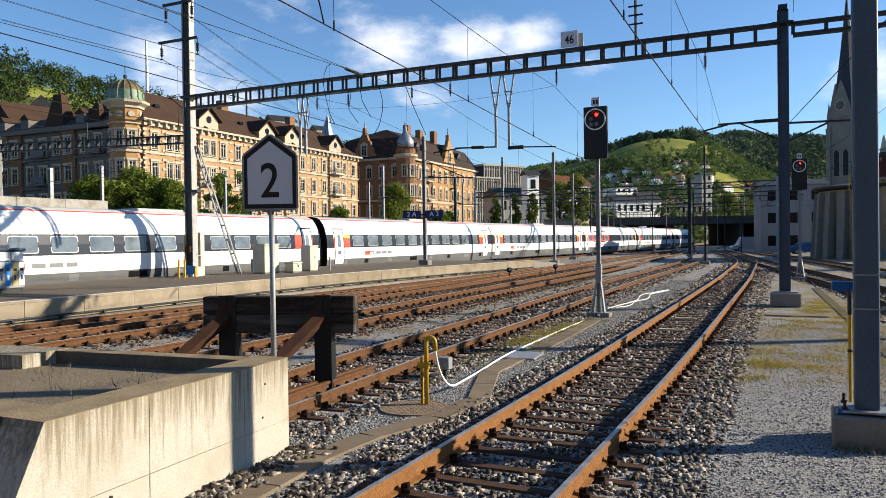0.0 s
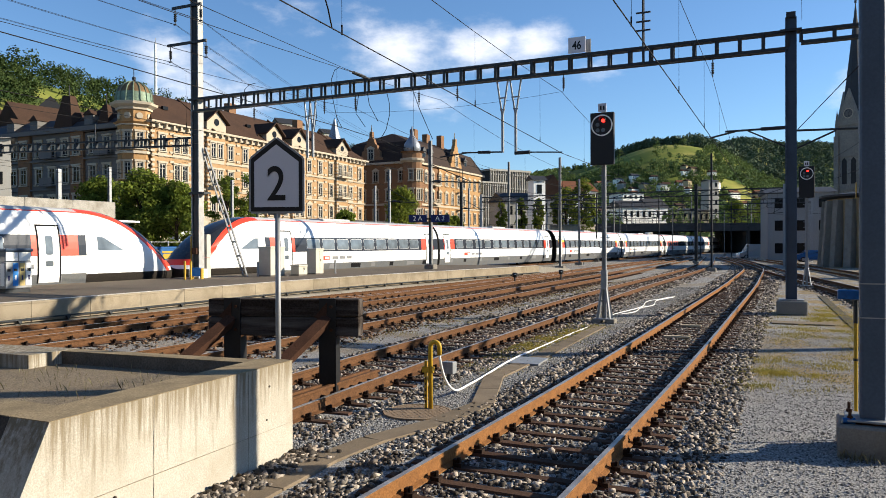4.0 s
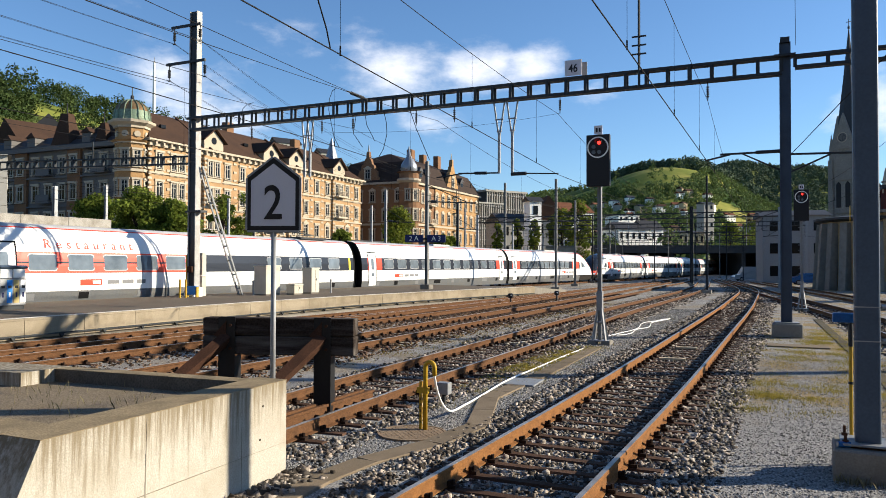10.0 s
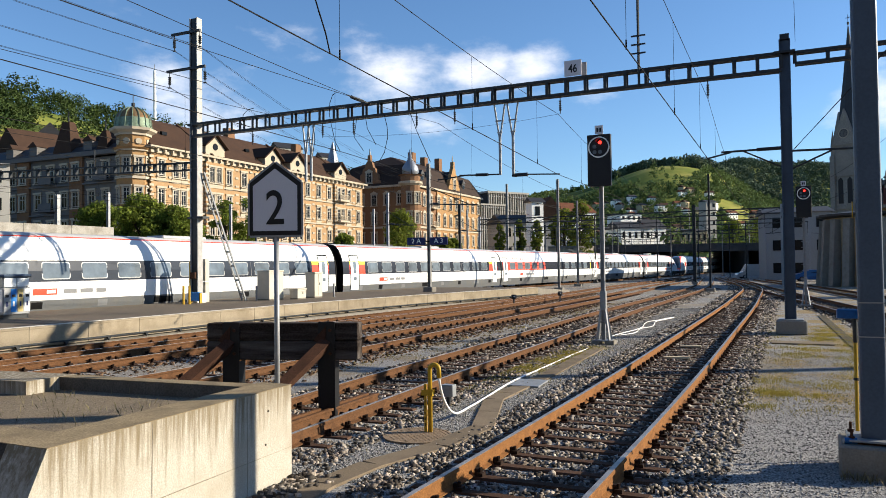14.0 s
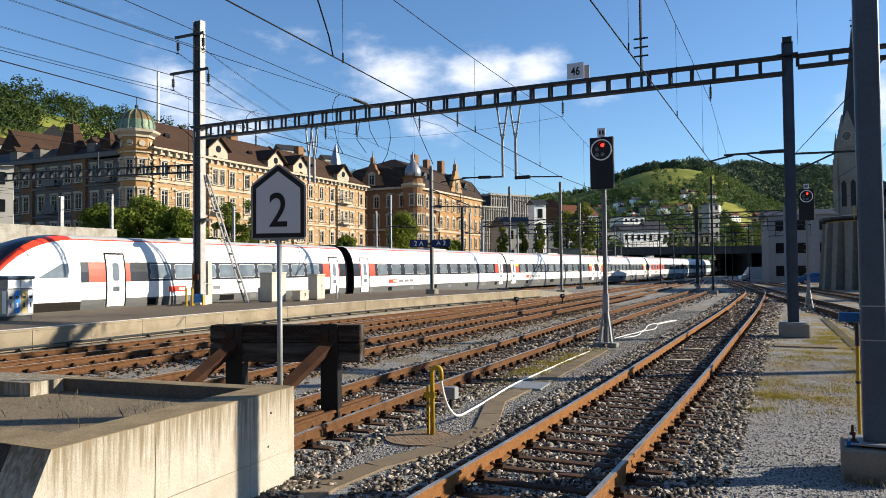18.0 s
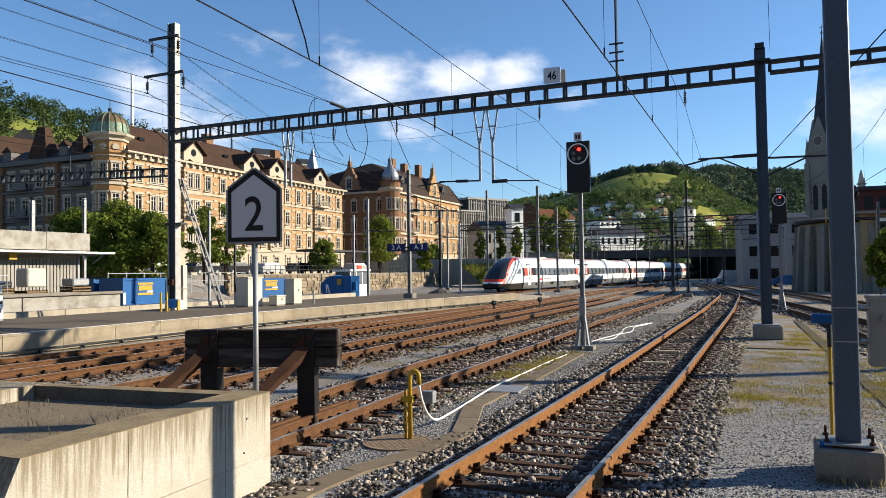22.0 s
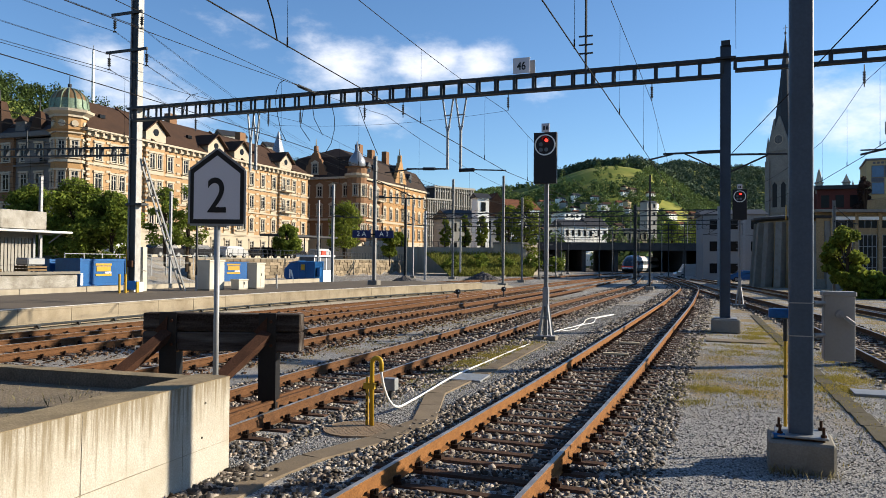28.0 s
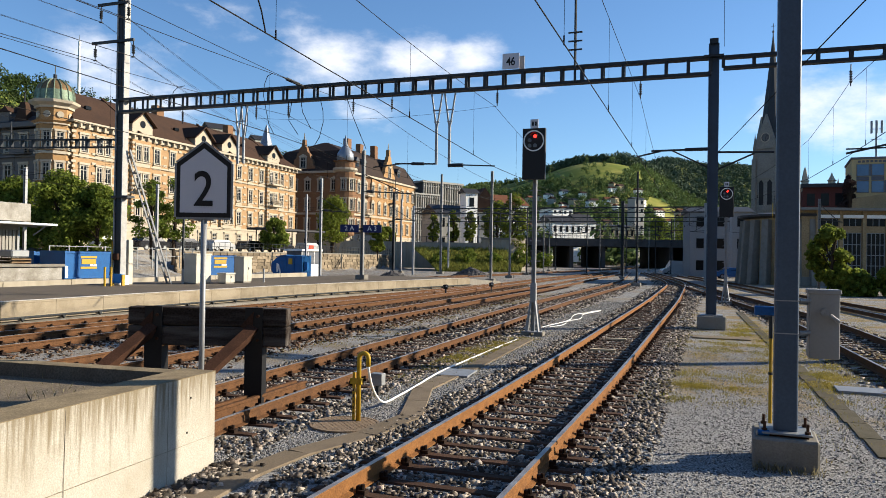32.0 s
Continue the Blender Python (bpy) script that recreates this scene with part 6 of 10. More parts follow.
def dock():
    k = thing("dock_kerb", -29.4, 20, -0.2, "pale concrete kerb along the train track", "kerb", kind="structure")
    for i in range(16):
        part("kerb_block", Bag().cbox(-0.35, -30 + i * 4 + 0.01, 0, 0.25, -26 + i * 4 - 0.01, 0.78, 0.02), M["concrete"], k)
    d = thing("loading_dock", -33, 20, -0.2, "weathered concrete loading dock with stained wall", "loading dock", kind="structure")
    part("slab", Bag().box(-9, -20, 0.0, 1.9, 11.15, 1.42), M["concrete_grey"], d)
    for i in range(5):
        part("wall_panel", Bag().cbox(1.9, -19 + i * 6.03, 0.6, 2.02, -13.03 + i * 6.03, 1.36, 0.015), M["parapet_grey"], d)
    part("edge_beam", Bag().box(1.75, -20, 1.42, 2.1, 11.2, 1.56), M["concrete_grey"], d)
    s = thing("goods_shed", -38, 22, 1.22, "low concrete and corrugated goods shed with canopy", "shed", kind="structure")
    part("wall", Bag().box(-6, -16, 0, 2.6, 10.0, 2.3), M["pale_plaster"], s)
    for i in range(44):
        part("sheet_rib", Bag().box(2.6, 0.2 + i * 0.22, 0.1, 2.66, 0.36 + i * 0.22, 2.0), M["corrugated"], s)
    for i in range(9):
        part("parapet", Bag().cbox(-6.2, -16.2 + i * 2.935, 2.5, 3.4, -13.27 + i * 2.935, 3.5 + 0.012 * (i % 3), 0.02), M["parapet_grey"], s, "rain-stained grey concrete parapet")
    part("canopy", Bag().cbox(2.2, -16, 2.3, 4.15, 11.4, 2.42, 0.03), M["white"], s, "thin pale projecting canopy")
    part("canopy_beam", Bag().box(3.3, -16, 2.18, 3.42, 10.6, 2.3), M["concrete_grey"], s)
    part("eave_strip", Bag().box(2.6, -16, 2.0, 2.72, 10, 2.28), M["concrete_grey"], s)
    part("door", Bag().cbox(2.6, -4.0, 0, 2.7, -2.6, 1.98, 0.01), M["galva"], s)
    part("door", Bag().cbox(2.6, -1.6, 0, 2.7, -0.4, 1.98, 0.01), M["cabinet"], s)
    part("yellow_plate", Bag().box(3.43, 5.0, 1.93, 3.46, 5.45, 2.28), M["yellow"], s)
    part("corner_post", Bag().box(2.6, 9.92, 0, 2.72, 10.06, 2.3), M["galva"], s)
    for y in (11.0, 5.5, 0.0):
        part("canopy_strut", Bag().tube((2.7, y, 1.75), (3.7, y, 2.31), 0.04, n=6), M["galva"], s)
        part("lamp_hanger", Bag().tube((3.8, y - 1.6, 1.95), (3.8, y - 1.6, 2.31), 0.02, n=6), M["galva"], s)
    for i in range(4):
        g = thing("pallet_stack", -32.6, 23.0 + i * 1.9 + (0.8 if i > 2 else 0), 1.36, "stacked wooden pallets with covered load", "pallet", "pallets on the dock")
        for q in range(2 if i % 2 else 1):
            part("pallet", Bag().box(-0.5, -0.6, q * 0.16, 0.5, 0.6, q * 0.16 + 0.03).box(-0.5, -0.6, q * 0.16 + 0.11, 0.5, 0.6, q * 0.16 + 0.14).box(-0.5, -0.6, q * 0.16, -0.4, 0.6, q * 0.16 + 0.14).box(0.4, -0.6, q * 0.16, 0.5, 0.6, q * 0.16 + 0.14), M["pallet"], g)
        part("load", Bag().cbox(-0.45, -0.55, 0.33, 0.45, 0.55, 0.33 + (0.75, 0.3, 0.95, 0.4)[i], 0.06), M[("pallet", "mast_dark", "cabinet", "galva")[i]], g)
    f = thing("dock_railing", -31.2, 20, 1.36, "thin steel railing on the dock edge", "railing")
    part("top_rail", Bag().tube((0, -12, 0.9), (0, 4.5, 0.9), 0.025, n=6), M["galva"], f)
    for i in range(8):
        part("post", Bag().tube((0, -12 + i * 2.35, 0), (0, -12 + i * 2.35, 0.9), 0.02, n=6), M["galva"], f)


dock()


def container(x, y, L, w, h, rz, label, z=0.3, sign=True):
    c = thing("waste_container", x, y, z, label, "container", "blue containers", rz=rz)
    # local x is the long side
    part("body", Bag().add([(-L / 2, -w / 2, 0.15), (L / 2, -w / 2, 0.15), (L / 2, w / 2, 0.15), (-L / 2, w / 2, 0.15), (-L / 2, -w / 2 - 0.02, h), (L / 2, -w / 2 - 0.02, h), (L / 2, w / 2 + 0.02, h), (-L / 2, w / 2 + 0.02, h)],
                           [(3, 2, 1, 0), (4, 5, 6, 7), (0, 1, 5, 4), (1, 2, 6, 5), (2, 3, 7, 6), (3, 0, 4, 7)]), M["blue"], c)
    for z0 in (0.15, h - 0.12):
        part("rim", Bag().box(-L / 2 - 0.05, -w / 2 - 0.06, z0, L / 2 + 0.05, w / 2 + 0.06, z0 + 0.1), M["blue"], c)
    for i in (0, 1):
        part("end_post", Bag().box((-L / 2 - 0.06) if i == 0 else L / 2 - 0.06, -w / 2 - 0.07, 0.1, (-L / 2 + 0.06) if i == 0 else L / 2 + 0.06, w / 2 + 0.07, h + 0.03), M["blue"], c)
    for xx in (-L / 2 + 0.4, L / 2 - 0.4):
        part("skid", Bag().box(xx - 0.1, -w / 2, 0, xx + 0.1, w / 2, 0.16), M["mast_dark"], c)
    if sign:
        for a, b, z0, m in ((-0.62, 0.62, 1.35, "yellow"), (-0.55, 0.55, 1.0, "yellow"), (-0.62, 0.62, 0.72, "yellow")):
            part("lettering_bar", Bag().box(a, -w / 2 - 0.034, z0, b, -w / 2 - 0.02, z0 + (0.3 if z0 == 1.0 else 0.13)), M[m], c, "yellow company lettering bar")
        part("lettering_bar", Bag().box(0.1, -w / 2 - 0.034, 0.87, 0.6, -w / 2 - 0.022, 0.97), M["white"], c)
        part("hazard_plate", Bag().box(-L / 2 - 0.02, -w / 2 - 0.08, 0.2, -L / 2 + 0.16, -w / 2 - 0.07, 0.9), M["white"], c)
    return c


def compactor(x, y):
    """A press container: a slanting snout in front of a tall body."""
    c = thing("waste_compactor", x, y, -0.2, "blue steel waste compactor with slanting front", "container", "blue containers", rz=8)

    def side(prof, w):
        n = len(prof)
        return Bag().add([(a, -w / 2, z) for a, z in prof] + [(a, w / 2, z) for a, z in prof], [tuple(range(n))[::-1], tuple(range(n, 2 * n))] + [(i, (i + 1) % n, n + (i + 1) % n, n + i) for i in range(n)])
    part("body", side([(-0.3, 0.25), (1.9, 0.25), (1.9, 2.4), (-0.3, 2.4)], 2.2), M["blue"], c)
    part("snout", side([(-2.2, 0.9), (-1.8, 0.35), (-0.32, 0.35), (-0.32, 2.35), (-1.5, 2.2), (-2.2, 1.6)], 2.0), M["blue"], c)
    part("lid", side([(-1.6, 2.24), (-0.35, 2.4), (-0.35, 2.48), (-1.6, 2.32)], 2.1), M["blue"], c)
    for xx in (-0.25, 0.8, 1.85):
        part("rib", Bag().box(xx - 0.05, -1.16, 0.25, xx + 0.05, 1.16, 2.42), M["blue"], c)
    part("label_plate", Bag().box(0.1, -1.19, 1.5, 0.6, -1.165, 2.1), M["yellow"], c)
    part("hydraulics", Bag().tube((-1.3, -1.03, 1.5), (-1.0, -1.03, 0.6), 0.1, n=8).box(-1.5, -1.06, 0.7, -1.35, -1.0, 1.6), M["white"], c, "scuffed pale press parts")
    for xx in (-1.4, 1.2):
        part("skid", Bag().box(xx - 0.25, -0.9, 0, xx + 0.25, 0.9, 0.36), M["mast_dark"], c)
    part("control_box", Bag().cbox(2.0, -0.9, 0.9, 2.4, -0.4, 1.8, 0.02), M["blue"], c)
    c.scale = (0.76, 0.9, 0.9)


container(-33.9, 34.9, 3.5, 1.8, 1.75, 90, "blue steel waste container with yellow lettering on gravel")
container(-36.4, 34.9, 3.4, 1.9, 1.7, 90, "blue steel waste container behind another container", sign=False)
container(-32.6, 46.0, 2.8, 2.0, 1.6, 78, "blue steel waste container behind the platform cabinets")
compactor(-34.6, 60.6)


# ---- water post, manhole, cable duct, hose ----
def small_yard_things():
    m = thing("manhole_cover", -2.28, 9.02, -0.2, "round rusty chequered manhole cover in gravel", "manhole cover")
    part("cover", Bag().tube((0, 0, -0.02), (0, 0, 0.022), 0.43, n=36), M["rust_plate"], m)
    ring = lathe([(0.435, -0.02), (0.435, 0.026), (0.47, 0.026), (0.47, -0.02)], 36)
    part("ring", ring, M["rust_plate"], m, "flat iron rim")
    knobs = Bag()
    for i in range(-9, 10):
        for j in range(-9, 10):
            if (i + j) % 2 == 0 and math.hypot(i, j) * 0.043 < 0.40:
                a = (1 if i % 2 else -1) * 0.012
                knobs.bar((i * 0.043 - 0.012, j * 0.043 - a, 0.024), (i * 0.043 + 0.012, j * 0.043 + a, 0.024), 0.008, 0.005)
    part("chequer", knobs, M["rust_plate"], m, "raised chequer ribs")["kind"] = "stuff"
    h = thing("water_standpipe", -2.24, 9.26, -0.178, "yellow steel standpipe with curved top and white hose", "standpipe")
    pts = [(0.04, 0, 0.0), (0.04, 0, 0.86)] + [(0.11 - 0.07 * math.cos(a), 0, 0.86 + 0.07 * math.sin(a)) for a in [radians(20 * k) for k in range(1, 10)]] + [(0.18, 0, 0.75)]
    part("pipe", Bag().path(pts, 0.032, 10), M["yellow"], h, smooth=True)
    part("stake", Bag().box(-0.045, -0.02, 0.0, -0.015, 0.02, 0.66), M["yellow"], h)
    part("clamp", Bag().box(-0.08, -0.03, 0.5, 0.09, 0.03, 0.58), M["yellow"], h)
    for k in range(5):
        part("stake_hole", Bag().box(-0.038, -0.0215, 0.08 + k * 0.08, -0.022, -0.0205, 0.12 + k * 0.08), M["black"], h)
    hose = [(-2.06, 9.26, 0.57), (-2.05, 9.27, 0.45), (-2.08, 9.45, 0.2), (-2.16, 9.85, -0.02), (-2.28, 10.35, -0.15), (-2.41, 10.85, -0.182), (-2.44, 11.35, -0.182), (-2.48, 12.2, -0.17), (-2.645, 13.45, -0.15), (-2.71, 14.65, -0.18), (-2.71, 15.8, -0.182), (-2.76, 17.7, -0.182), (-2.78, 19.6, -0.182), (-2.7, 21.0, -0.182)]
    fine = []
    for a, b in zip(hose, hose[1:]):
        fine += [tuple(a[i] + (b[i] - a[i]) * t for i in range(3)) for t in (0, 0.5)]
    for _ in range(3):
        fine = [fine[0]] + [tuple((fine[i - 1][k] + 2 * fine[i][k] + fine[i + 1][k]) / 4 for k in range(3)) for i in range(1, len(fine) - 1)] + [fine[-1]]
    single("water_hose", Bag().path(fine, 0.018, 8), M["white"], "white plastic hose lying along a cable duct", "hose", smooth=True)
    loop = [(-2.9, 24.0), (-2.78, 25.4), (-2.6, 26.6), (-2.62, 28.0), (-2.86, 29.4), (-2.88, 30.6), (-2.6, 31.3), (-2.5, 32.4), (-2.2, 33.4), (-2.36, 32.0), (-2.66, 30.6), (-2.4, 29.0), (-2.3, 28.0), (-2.62, 27.0), (-2.4, 25.6), (-2.5, 24.7), (-2.82, 24.3)]
    fine = [(a[0] + (b[0] - a[0]) * t, a[1] + (b[1] - a[1]) * t, -0.17) for a, b in zip(loop, loop[1:]) for t in (0, 0.33, 0.66)]
    for _ in range(2):
        fine = [fine[0]] + [tuple((fine[i - 1][k] + 2 * fine[i][k] + fine[i + 1][k]) / 4 for k in range(3)) for i in range(1, len(fine) - 1)] + [fine[-1]]
    single("water_hose", Bag().path(fine, 0.014, 6), M["white"], "white hose coiled loosely on the gravel", "hose")
    b = thing("junction_box", -2.86, 11.3, -0.2, "small grey junction box on a stub post", "box")
    part("box", Bag().cbox(-0.11, -0.08, 0.14, 0.11, 0.08, 0.34, 0.01), M["galva"], b)
    part("stub", Bag().tube((0, 0, 0), (0, 0, 0.15), 0.04, n=8), M["mast_dark"], b)
    # cable duct slabs
    d = thing("cable_duct", -1.9, 8, -0.2, "concrete cable duct slabs with brown surface", "cable duct", kind="structure")
    inv = d.matrix_basis.inverted()
    line = [(-2.05, 4.6), (-2.17, 6.6), (-2.10, 7.5), (-1.76, 8.6), (-1.66, 9.85), (-2.31, 11.95), (-2.33, 13.3), (-2.3, 14.4), (-2.38, 17), (-2.5, 20.5)]
    acc = 0.0
    for (xa, ya), (xb, yb) in zip(line, line[1:]):
        L = math.hypot(xb - xa, yb - ya)
        n = max(1, round(L / 0.9))
        ang = math.degrees(math.atan2(yb - ya, xb - xa))
        for i in range(n):
            t = (i + 0.5) / n
            part("duct_slab", Bag().cbox(-L / n / 2 + 0.004, -0.17, -0.04, L / n / 2 - 0.004, 0.17, 0.03, 0.008).turn(inv @ pose(xa + (xb - xa) * t, ya + (yb - ya) * t, -0.2, 0, 0, ang)), M["duct"], d)
    part("cover_plate", Bag().cbox(-0.3, -0.42, 0.0, 0.3, 0.42, 0.036, 0.006).turn(inv @ pose(-2.32, 13.85, -0.2, 0, 0, 4)), M["galva"], d, "grey metal cover plate")
    # duct and plates on the far side of the siding
    d2 = thing("cable_duct", 3.6, 20, -0.2, "weathered concrete cable duct in dry grass", "cable duct", kind="structure")
    for i in range(26):
        part("duct_slab", Bag().cbox(-0.14, -10 + i * 1.0 + 0.006, -0.03, 0.14, -9 + i * 1.0 - 0.006, 0.022, 0.006).turn(pose(0.75 - 0.035 * i, 0, 0)), M["duct_dark"], d2)
    part("cover_plate", Bag().cbox(-0.5, -0.3, 0, 0.55, 0.3, 0.05, 0.005).turn(pose(1.35, -5.0, 0)), M["galva"], d2)
    part("cross_slab", Bag().cbox(-0.9, -0.35, 0, 0.7, 0.35, 0.04, 0.005).turn(pose(-0.9, 3.5, 0)), M["duct"], d2)
    # boxes at the foreground mast
    c = thing("switch_box", 3.575, 9.72, 0.98, "grey steel switch box with crank handle on mast brackets", "box")
    part("body", Bag().cbox(-0.16, -0.13, 0.0, 0.16, 0.13, 0.76, 0.008), M["cabinet_grey"], c)
    part("lid", Bag().cbox(-0.175, -0.145, 0.745, 0.175, 0.145, 0.80, 0.01), M["cabinet_grey"], c)
    part("crank_hub", Bag().tube((0.0, -0.13, 0.54), (0.0, -0.17, 0.54), 0.045, n=16), M["galva"], c)
    part("crank_handle", Bag().bar((0.0, -0.165, 0.54), (0.15, -0.165, 0.43), 0.02, 0.05, up=(0, 1, 0)).tube((0.05, -0.185, 0.51), (0.14, -0.185, 0.44), 0.022, n=8), M["galva"], c)
    for z in (0.27, 0.64):
        part("mounting_arm", Bag().tube((-0.16, 0.0, z), (-0.36, -0.1, z), 0.024, n=8), M["galva"], c)
    y = thing("marker_pole", 3.03, 9.9, -0.2, "yellow pole with black sleeve and blue top", "pole")
    part("pole", Bag().tube((0, 0, 0), (0, 0, 1.42), 0.021, n=10), M["yellow"], y)
    part("sleeve", Bag().tube((0, 0, 1.36), (0, 0, 1.63), 0.027, n=10).tube((0, 0, 0.92), (0, 0, 0.95), 0.032, n=10), M["mast_dark"], y)
    part("top", Bag().cbox(-0.19, -0.05, 1.64, 0.06, 0.05, 1.75, 0.01), M["blue"], y, "blue top piece")
    q = thing("drink_can", 2.87, 9.12, 0.14, "crumpled blue and silver can on the foundation", "can")
    part("body", Bag().tube((-0.02, 0, 0.033), (0.1, 0.03, 0.033), 0.033, n=12), M["blue"], q)
    part("end", Bag().tube((-0.03, -0.002, 0.033), (-0.02, 0, 0.033), 0.03, n=12), M["galva"], q)
    for x, yy, rz in ((-12.5, 41.5, 10), (-15.0, 50.5, 0), (-11.3, 47.0, 5)):
        w = thing("dwarf_signal", x, yy, -0.2, "small black dwarf signal on a post by the track", "railway signal", "dwarf signals", rz=rz)
        part("post", Bag().tube((0, 0, 0), (0, 0, 0.45), 0.05, n=8), M["mast_dark"], w)
        part("head", Bag().cbox(-0.15, -0.1, 0.36, 0.15, 0.1, 0.64, 0.05), M["black"], w)
        part("lens", Bag().tube((0.05, -0.1, 0.53), (0.05, -0.115, 0.53), 0.04, n=10), M["white"], w)
    for yy, L in ((18.62, 0.62), (21.3, 0.55)):
        p = Bag().cbox(-L / 2, -0.06, -0.03, L / 2, 0.06, 0.02, 0.008).turn(pose(-0.18, yy, -0.14, 0, 0, 6))
        single("timber_offcut", p, M["pale_wood"], "pale wooden board lying between the rails", "board")


M["rust_plate"] = material("chequered_rusty_plate", (0.42, 0.31, 0.21), 0.85, 0.1, 0.3, 5, 60, 0.6, (0.26, 0.19, 0.13), 0.5)
M["duct_dark"] = material("mossy_concrete_slab", (0.17, 0.145, 0.10), 0.92, 0, 0.25, 2.5, 60, 0.3, (0.10, 0.09, 0.05), 0.6, rand=0.15)
M["duct"] = material("brown_concrete_slab", (0.33, 0.26, 0.18), 0.92, 0, 0.2, 2.5, 60, 0.3, (0.18, 0.14, 0.10), 0.5, rand=0.12)
M["cabinet_grey"] = material("light_grey_coating", (0.46, 0.45, 0.43), 0.6, 0, 0.04, 2, 30, 0.03, (0.36, 0.34, 0.31), 0.3)
M["pale_wood"] = material("pale_board", (0.95, 0.78, 0.52), 0.8, 0, 0.15, 3, 40, 0.1)
small_yard_things()


# ---- loose stones and grass ----
CUBE = np.array([(x, y, z) for z in (-1, 1) for y in (-1, 1) for x in (-1, 1)], float)
CUBE_F = np.array([(4, 5, 7, 6), (0, 1, 5, 4), (2, 6, 7, 3), (0, 4, 6, 2), (1, 3, 7, 5)])


def stones(name, pts, size, label, seed, mat="stone"):
    """Angular stones at the given points, joined."""
    r = np.random.default_rng(seed)
    n = len(pts)
    v = CUBE[None] * r.uniform(0.45, 1.0, (n, 8, 1)) * r.uniform(0.45, 1.15, (n, 1, 3)) * (size * r.uniform(0.55, 1.35, n))[:, None, None] * np.array([1.2, 0.95, 0.72])
    a, b = r.uniform(0, 6.28, n), r.uniform(-0.7, 0.7, n)
    c, s = np.cos(a)[:, None], np.sin(a)[:, None]
    x, y = v[..., 0] * c - v[..., 1] * s, v[..., 0] * s + v[..., 1] * c
    cb, sb = np.cos(b)[:, None], np.sin(b)[:, None]
    y, z = y * cb - v[..., 2] * sb, y * sb + v[..., 2] * cb
    v = np.stack([x, y, z], -1) + np.asarray(pts)[:, None, :]
    f = (CUBE_F[None] + (np.arange(n) * 8)[:, None, None]).reshape(-1, 4)
    me = bpy.data.meshes.new(name)
    me.vertices.add(n * 8)
    me.vertices.foreach_set("co", v.ravel())
    me.loops.add(len(f) * 4)
    me.loops.foreach_set("vertex_index", f.ravel())
    me.polygons.add(len(f))
    me.polygons.foreach_set("loop_start", np.arange(0, len(f) * 4, 4))
    me.update(calc_edges=True)
    me.materials.append(M[mat])
    return tagged(new(name, me), label, "ballast stones", kind="stuff")


def ballast_points(at, rows, y0, y1, density, lo, hi, seed):
    r = np.random.default_rng(seed)
    n = int(density * (y1 - y0) * (hi - lo))
    y, o = r.uniform(y0, y1, n), r.uniform(lo, hi, n)
    keep = np.minimum(abs(o - 0.75), abs(o + 0.75)) > 0.085
    rows = np.array(rows)
    near = np.abs(y[:, None] - rows[None]).min(1) if len(rows) else np.full(n, 9.0)
    keep &= ~((near < 0.13) & (abs(o) < 1.25))
    y, o = y[keep], o[keep]
    x = np.array([at(v) for v in y]) + o
    z = -0.215 + r.uniform(-0.005, 0.035, len(y)) - 0.03 * smooth(1.5, 2.0, abs(o))
    return np.stack([x, y, z], 1)


